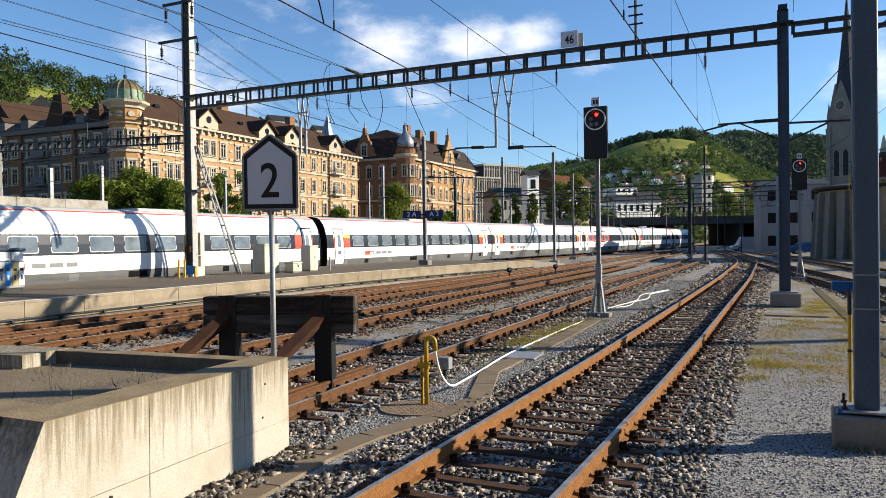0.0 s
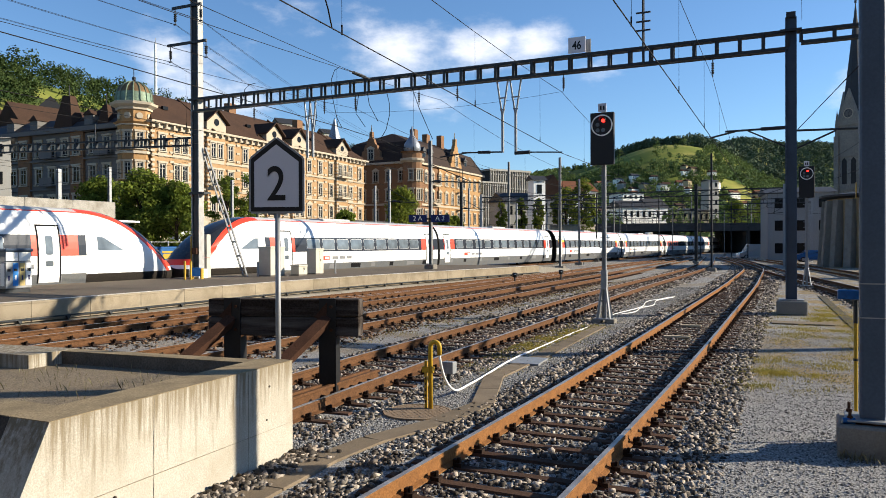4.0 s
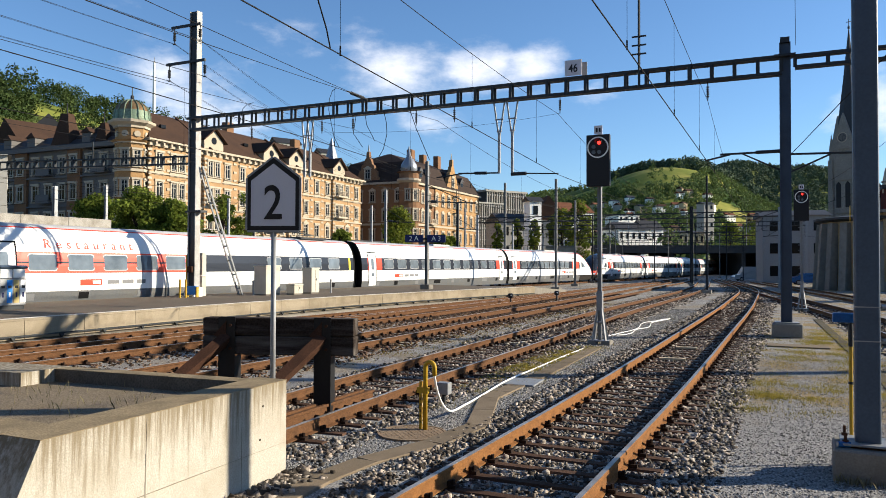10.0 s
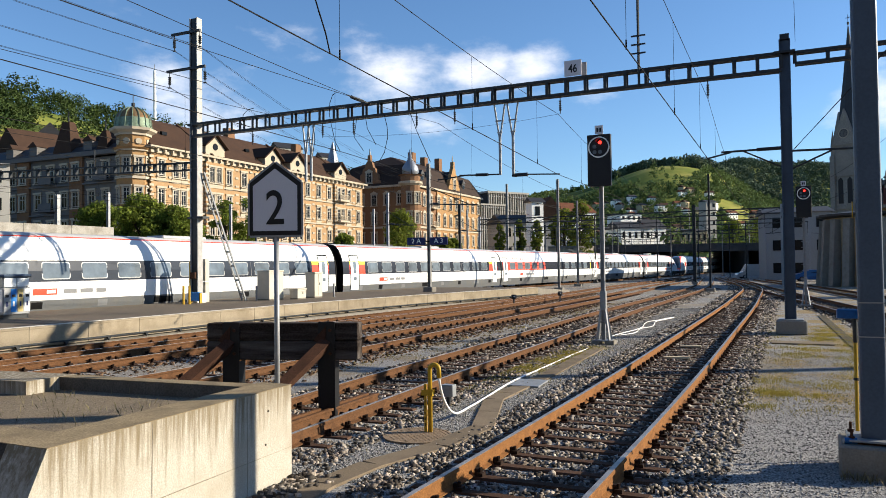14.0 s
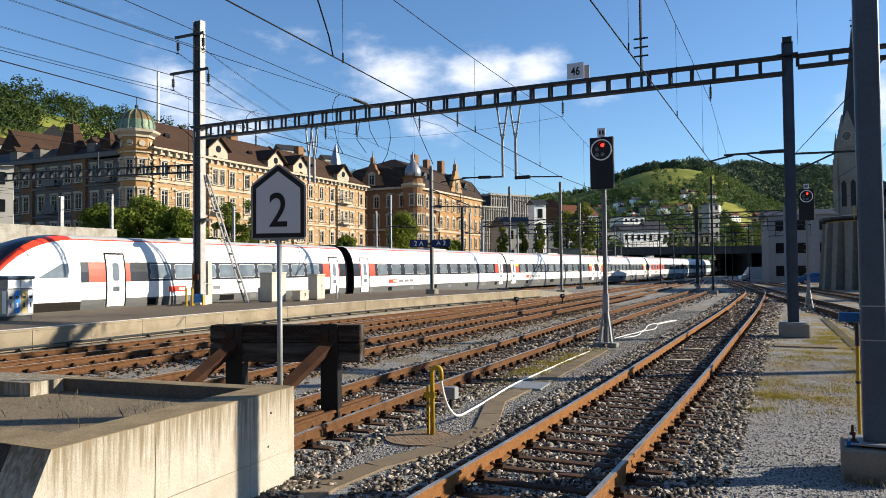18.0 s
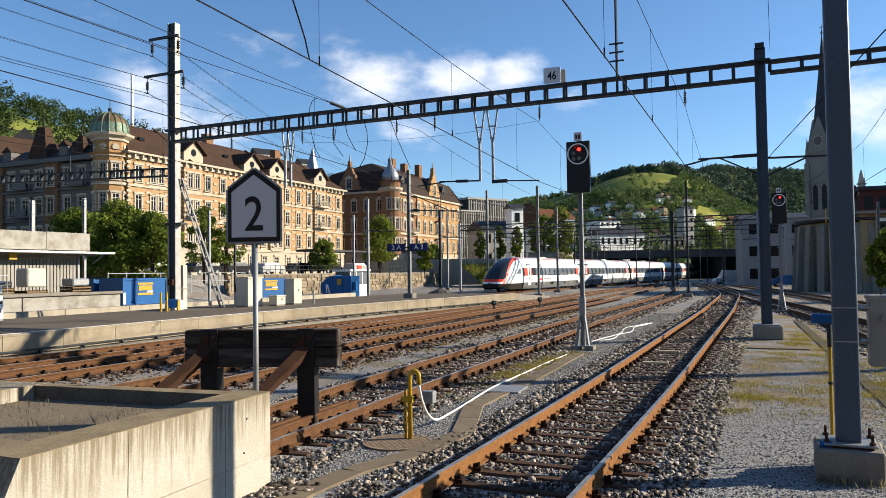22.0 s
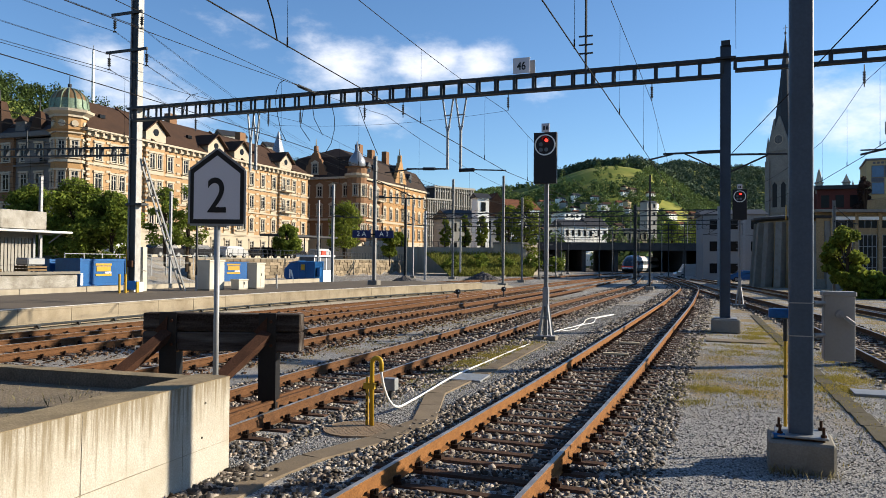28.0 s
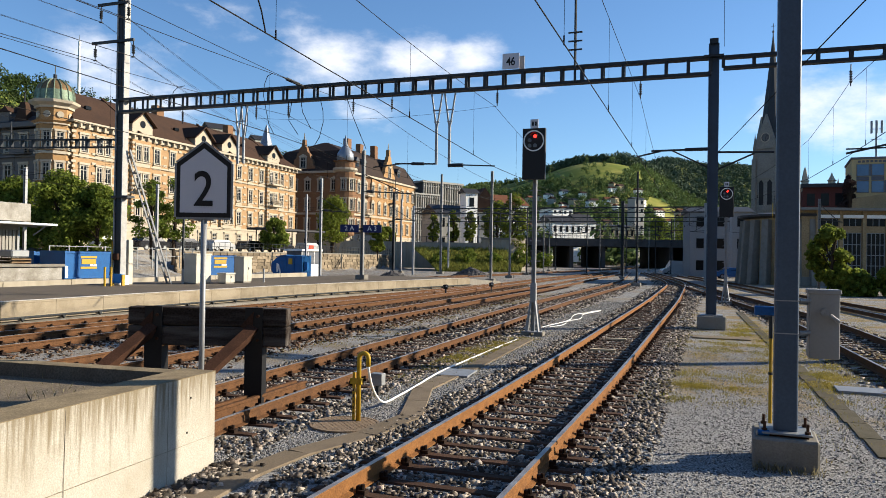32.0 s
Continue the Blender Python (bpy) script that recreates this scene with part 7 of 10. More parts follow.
def loose_stones():
    A, B, C = (SLEEPER_ROWS[LAID[k].name] for k in "ABC")
    stones("ballast_stones", ballast_points(TRACK_A, A, 2.5, 12, 620, -1.75, 1.8, 1), 0.031, "brown and grey crushed stone between the rails", 11)
    stones("ballast_stones", ballast_points(TRACK_A, A, 12, 24, 330, -1.7, 1.75, 2), 0.034, "brown and grey crushed stone between the rails", 12)
    stones("ballast_stones", ballast_points(TRACK_A, A, 24, 50, 80, -1.8, 1.8, 3), 0.042, "brown and grey crushed stone between the rails", 13)
    stones("ballast_stones", ballast_points(TRACK_B, B, 7.2, 20, 400, -1.6, 1.6, 4), 0.031, "grey crushed stone on the buffer track", 14)
    stones("ballast_stones", ballast_points(TRACK_B, B, 20, 45, 100, -1.6, 1.6, 5), 0.042, "grey crushed stone on the buffer track", 15)
    D = SLEEPER_ROWS[LAID["D"].name]
    stones("ballast_stones", ballast_points(TRACK_B, [], 7.0, 30, 60, 1.4, 1.75, 21), 0.035, "brown and grey crushed stone beside the buffer track", 21)
    stones("ballast_stones", ballast_points(TRACK_C, C, 5, 45, 100, -2.2, 2.2, 22), 0.04, "brown crushed stone beside the station track", 22, "stone_brown")
    stones("ballast_stones", ballast_points(TRACK_D, D, 5, 60, 80, -2.2, 2.2, 23), 0.045, "brown crushed stone beside the station track", 23, "stone_brown")
    stones("ballast_stones", ballast_points(TRACK_B, [], 20, 75, 26, -2.0, 2.0, 24), 0.06, "grey crushed stone on the buffer track", 24)
    stones("ballast_stones", ballast_points(TRACK_A, [], 40, 95, 22, -2.0, 2.0, 25), 0.07, "brown crushed stone between the rails", 25)
    stones("ballast_stones", ballast_points(TRACK_R, [], 14, 50, 30, -1.5, 1.5, 8), 0.055, "dark crushed stone on the far track", 18)
    r = np.random.default_rng(5)
    n = 900
    y = r.uniform(3.0, 6.9, n)
    p = np.stack([-2.42 - 0.15 * (y - 3.6) / 3.07 + np.abs(r.normal(0, 0.16, n)), y, np.full(n, -0.17)], 1)
    stones("ballast_stones", p, 0.04, "larger loose stones heaped against the concrete wall", 19)
    n = 26000
    y = 5.5 + 16 * r.uniform(0, 1, n) ** 1.4
    p = np.stack([r.uniform(1.55, 5.2, n), y, np.full(n, -0.198)], 1)
    stones("gravel", p, 0.012, "fine grey gravel beside the track", 20, "gravel_chip")
    n = 14000
    y = 6.8 + 12 * r.uniform(0, 1, n) ** 1.3
    p = np.stack([r.uniform(-3.0, -1.7, n), y, np.full(n, -0.198)], 1)
    stones("gravel", p, 0.012, "fine grey gravel round the manhole", 21, "gravel_chip")
    n = 14000
    y = 17 + 24 * r.uniform(0, 1, n)
    p = np.stack([r.uniform(-3.2, -1.75, n), y, np.full(n, -0.197)], 1)
    stones("gravel", p, 0.017, "fine grey gravel strip between the sidings", 26, "gravel_chip")
    for cx, cy, s in ((-28.5, 70, 1.5), (-24.6, 84, 2.2)):
        n = 1500
        a, q = r.uniform(0, 6.28, n), r.uniform(0, 1, n) ** 0.5
        p = np.stack([cx + s * q * np.cos(a), cy + s * q * np.sin(a), -0.2 + 0.75 * s * 0.6 * (1 - q) + 0 * a], 1)
        stones("gravel_heap", p, 0.14, "dark grey gravel heap by the tracks", 30, "heap")


M["heap"] = island_tint(material("dark_gravel", (0.16, 0.15, 0.145), 0.9, 0, 0.2, 2, 50, 0.2, None, 0, "World"), 0.6, 1.4)
M["gravel_chip"] = island_tint(material("gravel_chip", (0.34, 0.33, 0.315), 0.9, 0, 0.2, 2, 50, 0.2, None, 0, "World"), 0.3, 1.8)
loose_stones()


def blades(name, pts, h, w, label, seed, mat="grass"):
    """Grass as thin bent blades, joined."""
    r = np.random.default_rng(seed)
    n = len(pts)
    P = np.asarray(pts)
    a = r.uniform(0, 6.28, n)
    hh = h * r.uniform(0.4, 1.25, n)
    dx, dy = np.cos(a), np.sin(a)
    lean = r.uniform(0.1, 0.7, n) * hh
    ww = w * r.uniform(0.6, 1.2, n)
    v = np.empty((n, 4, 3))
    for k, (t, s) in enumerate(((0, -1), (0, 1), (0.6, 0.6), (1.0, 0.0))):
        v[:, k, 0] = P[:, 0] - dy * ww * s + dx * lean * t * t
        v[:, k, 1] = P[:, 1] + dx * ww * s + dy * lean * t * t
        v[:, k, 2] = P[:, 2] + hh * t
    f = (np.array([(0, 1, 2, 3)])[None] + (np.arange(n) * 4)[:, None, None]).reshape(-1, 4)
    me = bpy.data.meshes.new(name)
    me.from_pydata(v.reshape(-1, 3).tolist(), [], f.tolist())
    me.materials.append(M[mat])
    return tagged(new(name, me), label, "grass", kind="stuff")


def grass():
    r = np.random.default_rng(8)
    spots = [(-3.05, 16.5, 0.4, 2.6, 9000), (-3.15, 18.2, 0.35, 1.8, 12000), (-7.0, 30, 0.8, 6, 2500), (-6.9, 19, 0.6, 4, 1800), (-7.2, 40, 0.6, 6, 1500),
             (2.35, 13.3, 0.35, 0.3, 900), (1.9, 12.9, 0.25, 0.25, 400), (3.9, 24, 0.7, 3.0, 6000), (2.4, 21.0, 0.7, 1.2, 2500), (4.8, 17.5, 0.7, 3.2, 9000), (2.5, 15.6, 0.8, 0.8, 3000), (2.3, 14.4, 0.22, 0.12, 3500), (3.3, 24.5, 0.3, 2.5, 5000), (4.3, 15.8, 0.3, 0.8, 3000), (2.2, 23, 0.3, 1.5, 1500), (3.7, 26.5, 0.5, 2.0, 3000),
             (7.9, 26, 1.0, 6, 5000), (8.6, 34, 1.4, 8, 4000), (8.9, 20, 0.7, 4, 3000), (5.2, 14, 0.6, 3.0, 1500), (1.5, 30, 0.4, 4, 700), (2.1, 27, 0.6, 0.6, 500), (-3.4, 33, 0.5, 6, 900)]
    pts = []
    for x, y, sx, sy, n in spots:
        pts.append(np.stack([r.normal(x, sx, n), r.normal(y, sy, n), np.full(n, -0.2)], 1))
    p = np.concatenate(pts)
    patchy = np.sin(3.1 * p[:, 0] + 1.7 * p[:, 1]) * np.sin(2.3 * p[:, 1] - 1.9 * p[:, 0]) + 0.6 * np.sin(7.3 * p[:, 0] + 2.0) * np.sin(6.1 * p[:, 1])
    p = p[patchy > 0.16]
    bad = np.zeros(len(p), bool)
    for at in (TRACK_A, TRACK_B, TRACK_C):
        c = np.array([at(v) for v in p[:, 1]])
        bad |= np.abs(p[:, 0] - c) < 1.15
    p = np.concatenate([p, p + r.normal(0, 0.25, p.shape) * np.array([1, 1, 0])])
    bad = np.concatenate([bad, bad])
    for at in (TRACK_A, TRACK_B, TRACK_C):
        bad |= np.abs(p[:, 0] - np.array([at(v) for v in p[:, 1]])) < 1.15
    blades("grass", p[~bad], 0.045, 0.005, "dry yellow-green grass tufts in the gravel", 3)
    n = 110
    q = np.stack([r.uniform(-5.5, -3.0, n), r.normal(5.4, 0.45, n), np.full(n, 0.655)], 1)
    blades("weeds", q, 0.10, 0.003, "dry thin weeds in the gravel bed", 4, "straw")
    n = 120
    q = np.stack([r.uniform(2.8, 3.5, n), r.normal(8.92, 0.05, n), np.full(n, -0.2)], 1)
    blades("weeds", q, 0.10, 0.005, "dry weeds at the foot of the foundation", 5, "straw")


grass()


def jumper_cables():
    """Slack cables that hang from the gantry to the contact lines."""
    for pts in ([(-14.97, 9.6), (-15.2, 9.5), (-15.35, 9.15), (-15.38, 8.7), (-15.27, 8.2), (-15.1, 7.5), (-14.84, 7.05)], [(-12.69, 8.4), (-12.56, 7.9), (-12.54, 7.45), (-12.7, 6.85), (-12.96, 6.47)],
                [(-19.4, 9.36), (-19.75, 9.32), (-20.0, 9.14), (-20.17, 8.5)], [(-16.31, 8.44), (-16.15, 7.95), (-16.13, 7.6), (-16.28, 6.87)], [(-13.6, 8.45), (-13.5, 7.9), (-13.1, 7.2)], [(-14.0, 8.45), (-14.15, 7.6), (-13.7, 7.0)], [(-11.5, 8.4), (-11.2, 7.6), (-10.6, 6.3)]):
        single("jumper_cable", Bag().path([(x, 26.6, z) for x, z in pts], 0.014, 6), M["wire"], "slack dark cable hanging from the gantry", "cable")
    near = [(-4.17, 9.82, 5.5), (-4.1, 9.6, 5.75), (-4.0, 9.2, 6.1), (-3.9, 8.6, 6.7), (-3.85, 8.0, 7.4)]
    single("jumper_cable", Bag().path(near, 0.012, 6), M["wire"], "slack dark cable between contact wire and messenger", "cable")


jumper_cables()



# ---- town: facades with windows, cornices and roofs ----
M["brick_yellow"] = material("yellow_orange_brick", (0.62, 0.41, 0.22), 0.85, 0, 0.25, 0.6, 14, 0.1, (0.46, 0.25, 0.11), 0.6)
M["brick_orange"] = material("orange_brick", (0.60, 0.37, 0.17), 0.85, 0, 0.2, 0.6, 14, 0.1, (0.38, 0.18, 0.08), 0.6)
M["brick_red"] = material("brown_brick", (0.36, 0.205, 0.115), 0.88, 0, 0.15, 0.6, 12, 0.1, (0.24, 0.125, 0.07), 0.5)
M["sandstone"] = material("cream_sandstone", (0.74, 0.64, 0.49), 0.88, 0, 0.12, 0.7, 14, 0.1, (0.58, 0.49, 0.36), 0.45)
M["roof_tile"] = material("brown_roof_tiles", (0.105, 0.062, 0.042), 0.85, 0, 0.25, 0.5, 9, 0.3, (0.06, 0.04, 0.032), 0.5)
M["roof_dark"] = material("dark_brown_roof_tiles", (0.075, 0.052, 0.042), 0.8, 0, 0.25, 0.5, 9, 0.3, (0.045, 0.036, 0.032), 0.5)
M["slate"] = material("dark_slate_roof", (0.045, 0.045, 0.05), 0.6, 0, 0.2, 0.6, 9, 0.2, (0.08, 0.075, 0.07), 0.4)
M["zinc"] = material("pale_zinc", (0.42, 0.45, 0.50), 0.4, 0.5, 0.1, 1, 8, 0.05)
M["copper"] = material("green_copper_dome", (0.30, 0.42, 0.30), 0.6, 0.2, 0.3, 0.5, 6, 0.1, (0.24, 0.16, 0.08), 0.6)
M["copper_brown"] = material("brown_copper_dome", (0.34, 0.20, 0.09), 0.5, 0.3, 0.3, 0.5, 6, 0.1, (0.24, 0.26, 0.16), 0.5)
M["house_glass"] = material("house_window_glass", (0.014, 0.016, 0.018), 0.18, 0, 0.2, 1, 5, 0, (0.03, 0.03, 0.03), 0.5, spec=0.14)
M["house_frame"] = material("white_window_frame", (0.62, 0.58, 0.5), 0.6, 0, 0.05, 1, 8, 0)
M["white_wall"] = material("white_render", (0.68, 0.65, 0.58), 0.9, 0, 0.06, 0.5, 8, 0.05, (0.5, 0.47, 0.4), 0.4)
M["bright_wall"] = material("white_paint_render", (0.86, 0.84, 0.78), 0.9, 0, 0.05, 0.5, 8, 0.05, (0.7, 0.66, 0.6), 0.3)
M["cream_wall"] = material("cream_render", (0.80, 0.66, 0.40), 0.9, 0, 0.08, 0.5, 8, 0.05, (0.62, 0.5, 0.3), 0.4)
# pale render greyed down, so the base colour holds part of the shade
M["blue_wall"] = material("shade_greyed_render", (0.40, 0.41, 0.42), 0.9, 0, 0.12, 0.5, 8, 0.05, (0.4, 0.4, 0.4), 0.5)
M["yellow_wall"] = material("ochre_render", (0.78, 0.62, 0.33), 0.9, 0, 0.08, 0.5, 8, 0.05, (0.6, 0.47, 0.26), 0.5)
M["works_stone"] = material("brown_ochre_stone", (0.60, 0.43, 0.23), 0.9, 0, 0.25, 0.6, 8, 0.2, (0.34, 0.23, 0.12), 0.55)
M["works_frame"] = material("grey_glazing_bar", (0.45, 0.44, 0.42), 0.6, 0, 0.1, 1, 8, 0)
M["church_stone"] = material("grey_church_stone", (0.42, 0.39, 0.34), 0.9, 0, 0.25, 0.4, 5, 0.15, (0.27, 0.25, 0.22), 0.55)
M["spire"] = material("dark_spire_slate", (0.05, 0.055, 0.065), 0.6, 0, 0.15, 0.3, 4, 0.1)
M["terracotta"] = material("red_tile_roof", (0.26, 0.11, 0.06), 0.85, 0, 0.2, 0.5, 6, 0.2, (0.16, 0.07, 0.045), 0.5)
# stone base colour lowered to carry the shade on walls away from the sun
M["shade_stone"] = material("shade_darkened_stone", (0.25, 0.24, 0.23), 0.9, 0, 0.12, 0.7, 12, 0.1, (0.22, 0.2, 0.19), 0.5)

WIN = {}


def window_meshes(w, h, arch):
    key = (w, h, arch)
    if key not in WIN:
        s = Bag().box(-w / 2 - 0.2, -0.12, -0.15, -w / 2, 0.02, h + 0.05).box(w / 2, -0.12, -0.15, w / 2 + 0.2, 0.02, h + 0.05).box(-w / 2 - 0.3, -0.2, h + 0.05, w / 2 + 0.3, 0.02, h + 0.32)
        if arch:
            s.add([(-w / 2 - 0.2, -0.13, h + 0.32), (w / 2 + 0.2, -0.13, h + 0.32), (0, -0.13, h + 0.75), (-w / 2 - 0.2, 0.02, h + 0.32), (w / 2 + 0.2, 0.02, h + 0.32), (0, 0.02, h + 0.75)], [(0, 1, 2), (3, 5, 4), (0, 3, 4, 1), (1, 4, 5, 2), (2, 5, 3, 0)])
        sill = Bag().box(-w / 2 - 0.28, -0.25, -0.3, w / 2 + 0.28, 0.02, -0.15)
        f = Bag().box(-w / 2, -0.05, 0, -w / 2 + 0.09, 0.0, h).box(w / 2 - 0.09, -0.05, 0, w / 2, 0.0, h).box(-0.05, -0.05, 0, 0.05, 0, h).box(-w / 2, -0.05, h - 0.1, w / 2, 0, h).box(-w / 2, -0.05, h * 0.68, w / 2, 0, h * 0.68 + 0.08).box(-w / 2, -0.05, 0, w / 2, 0, 0.09)
        g = Bag().add([(-w / 2, -0.012, -0.1), (w / 2, -0.012, -0.1), (w / 2, -0.012, h + 0.05), (-w / 2, -0.012, h + 0.05)], [(0, 1, 2, 3)])
        WIN[key] = (s.mesh("window", M["sandstone"]), sill.mesh("window_sill", M["sandstone"]), f.mesh("window_frame", M["house_frame"]), g.mesh("pane", M["house_glass"]))
    return WIN[key]


def put_window(parent, m, w=1.1, h=1.9, arch=False):
    s, sill, f, g = window_meshes(w, h, arch)
    ob = new("window", s)
    ob.parent, ob.matrix_basis = parent, m
    for name, me in (("window_sill", sill), ("window_frame", f), ("pane", g)):
        new(name, me).parent = ob


def pitched(b, x0, x1, y0, y1, z0, z1, inset_x, inset_y):
    """A hipped or mansard roof stage."""
    v = [(x0, y0, z0), (x1, y0, z0), (x1, y1, z0), (x0, y1, z0), (x0 + inset_x, y0 + inset_y, z1), (x1 - inset_x, y0 + inset_y, z1), (x1 - inset_x, y1 - inset_y, z1), (x0 + inset_x, y1 - inset_y, z1)]
    return b.add(v, [(3, 2, 1, 0), (4, 5, 6, 7), (0, 1, 5, 4), (1, 2, 6, 5), (2, 3, 7, 6), (3, 0, 4, 7)])


def gable(parent, x, y, z, w, h, depth, mat, roofmat):
    b = Bag().add([(x - w / 2, y, z), (x + w / 2, y, z), (x + w / 2, y, z + h * 0.45), (x, y, z + h), (x - w / 2, y, z + h * 0.45), (x - w / 2, y + depth, z), (x + w / 2, y + depth, z), (x + w / 2, y + depth, z + h * 0.45), (x, y + depth, z + h), (x - w / 2, y + depth, z + h * 0.45)],
                  [(0, 1, 2, 3, 4), (5, 9, 8, 7, 6), (0, 5, 6, 1), (1, 6, 7, 2), (4, 9, 5, 0)])
    g = part("gable", b, mat, parent)
    r = Bag()
    for s in (-1, 1):
        r.add([(x, y - 0.5, z + h + 0.12), (x + s * (w / 2 + 0.45), y - 0.5, z + h * 0.45 - 0.12), (x + s * (w / 2 + 0.45), y + depth, z + h * 0.45 - 0.12), (x, y + depth, z + h + 0.12), (x, y - 0.5, z + h + 0.32), (x + s * (w / 2 + 0.45), y - 0.5, z + h * 0.45 + 0.1), (x + s * (w / 2 + 0.45), y + depth, z + h * 0.45 + 0.1), (x, y + depth, z + h + 0.32)],
              [(0, 1, 2, 3), (4, 7, 6, 5), (0, 4, 5, 1), (1, 5, 6, 2), (2, 6, 7, 3)])
    new("gable_roof", r.mesh("gable_roof", roofmat)).parent = g
    new("round_window", Bag().tube((x, y - 0.06, z + h * 0.48), (x, y + 0.02, z + h * 0.48), w * 0.13, n=14).mesh("round_window", M["house_glass"])).parent = g


def balcony(parent, x, y, z, w, out=1.0):
    b = part("balcony", Bag().box(x - w / 2, y - out, z - 0.2, x + w / 2, y, z), M["sandstone"], parent)
    new("balustrade", Bag().box(x - w / 2, y - out, z + 0.9, x + w / 2, y - out + 0.1, z + 1.0).box(x - w / 2, y - out, z, x + w / 2, y - out + 0.06, z + 0.12).mesh("balustrade", M["sandstone"])).parent = b
    n = int(w / 0.3)
    for i in range(n + 1):
        xx = x - w / 2 + w * i / n
        new("baluster", Bag().box(xx - 0.04, y - out, z + 0.1, xx + 0.04, y - out + 0.07, z + 0.92).mesh("baluster", M["sandstone"])).parent = b


def long_house():
    """The long sandstone and brick house with corner tower; its front runs along the street."""
    L, Dp, zb, ze = 52.4, 15.0, 0.0, 16.0
    h = thing("apartment_building", -72.6, 71.2, 2.3, "long four-storey yellow brick and sandstone building with brown tiled roof", "building", rz=90)
    part("wall", Bag().box(0, 0, -3, L, Dp, ze), M["brick_yellow"], h)
    part("ground_floor", Bag().box(-0.15, -0.15, -3, L + 0.15, Dp + 0.15, 3.6), M["sandstone"], h, "rusticated sandstone ground floor")
    for i in range(7):
        part("stone_course", Bag().box(-0.18, -0.18, 0.4 + i * 0.5, L + 0.18, 0.0, 0.46 + i * 0.5), M["sandstone"], h)
    for z, t, o in ((3.6, 0.35, 0.3), (7.6, 0.22, 0.2), (11.6, 0.22, 0.2), (15.2, 0.5, 0.25), (15.75, 0.3, 0.75)):
        part("cornice", Bag().box(-o, -o, z, L + o, Dp, z + t), M["sandstone"], h)
    n = 40
    for i in range(n):
        x = 0.6 + i * (L - 1.2) / (n - 1)
        part("corbel", Bag().box(x - 0.13, -0.65, 15.25, x + 0.13, -0.2, 15.75), M["sandstone"], h)
    bays = 16
    bw = L / bays
    for i in range(bays):
        cx = (i + 0.5) * bw
        special = i in (3, 7, 9, 13)
        for f, z in enumerate((0.9, 4.7, 8.6, 12.4)):
            xs = (-0.72, 0.72) if (special or i == 1) and f else (0.0,)
            for dx in xs:
                put_window(h, pose(cx + dx, -0.001 - (0.36 if special and f else 0.15 if f == 0 else 0), z), 1.05 if len(xs) == 1 else 0.9, 2.0, f == 1 and i % 2 == 0)
            if f:
                part("spandrel", Bag().box(cx - (0.8 if len(xs) == 1 else 1.5), -0.08 - (0.35 if special else 0), z - 0.9, cx + (0.8 if len(xs) == 1 else 1.5), 0.0, z - 0.38), M["sandstone"], h)
        if special:
            part("bay_front", Bag().box(cx - bw / 2 - 0.2, -0.35, 3.95, cx + bw / 2 + 0.2, 0.0, 15.2), M["brick_yellow"], h)
            gable(h, cx, -0.36, 16.0, bw + 0.6, 3.0, 4.0, M["sandstone"], M["roof_tile"])
        # pilaster with stone quoins
        for k in range(18):
            if i == 0 or special or i in (4, 8, 10, 14) or k % 2:
                part("quoin", Bag().box(i * bw - (0.34 if k % 2 else 0.24), -0.1 - (0.35 if special else 0), 4.0 + k * 0.62, i * bw + (0.34 if k % 2 else 0.24), -0.002, 4.0 + k * 0.62 + 0.31), M["sandstone"], h)
    for f, z in enumerate((4.5, 8.4, 12.2)):
        balcony(h, 13.5 * bw, -0.36, z, 3.0)
    balcony(h, 3.5 * bw, -0.36, 8.3, 2.6)
    # shaded side street front, the shade put into its stone colour; stone bays and brick strips
    W = 34.0
    part("side_front", Bag().box(-0.25, 3.6, -3, 12.0, W, ze), M["shade_stone"], h, "sandstone side street front with shade put into its grey colour")
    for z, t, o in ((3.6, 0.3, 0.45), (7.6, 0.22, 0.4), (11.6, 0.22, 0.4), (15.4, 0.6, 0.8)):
        part("side_cornice", Bag().box(-0.25 - o, 3.6, z, -0.251, W, z + t), M["shade_stone"], h)
    for i in range(11):
        yy = 5.2 + i * 2.7
        if i % 4 == 3:
            part("brick_strip", Bag().box(-0.65, yy - 1.25, 3.9, -0.26, yy + 1.25, 15.4), M["brick_red"], h, "projecting brick bay")
        for f, z in enumerate((0.9, 4.7, 8.6, 12.4)):
            put_window(h, pose(-0.252 - (0.4 if i % 4 == 3 and f else 0.0), yy, z, 0, 0, -90), 1.15, 2.1)
        if i % 4 == 1:
            for z in (4.4, 8.3, 12.1):
                bl = part("side_balcony", Bag().box(-1.35, yy - 1.3, z - 0.2, -0.26, yy + 1.3, z).box(-1.35, yy - 1.3, z, -1.27, yy + 1.3, z + 1.0), M["shade_stone"], h)
    part("side_roof", pitched(pitched(Bag(), -0.9, 12.5, 4.0, W + 0.5, 16.0, 17.7, 2.2, 2.2), 1.3, 10.3, 6.2, W - 1.7, 17.65, 18.3, 3.0, 3.0), M["slate"], h, "dark slate mansard roof")
    for yy, hh, ww in ((8.2, 2.7, 1.1), (16.0, 4.6, 1.9)):
        d = part("roof_pavilion", pitched(Bag(), -0.7, -0.7 + ww * 1.2, yy - ww, yy + ww, 16.0, 16.0 + hh, ww * 0.36, ww * 0.62), M["roof_tile"], h, "steep pavilion roof")
        new("pavilion_finial", Bag().tube((-0.7 + ww * 0.6, yy, 16.0 + hh), (-0.7 + ww * 0.6, yy, 17.6 + hh), 0.09, 0.04, n=6).mesh("pavilion_finial", M["mast_dark"])).parent = d
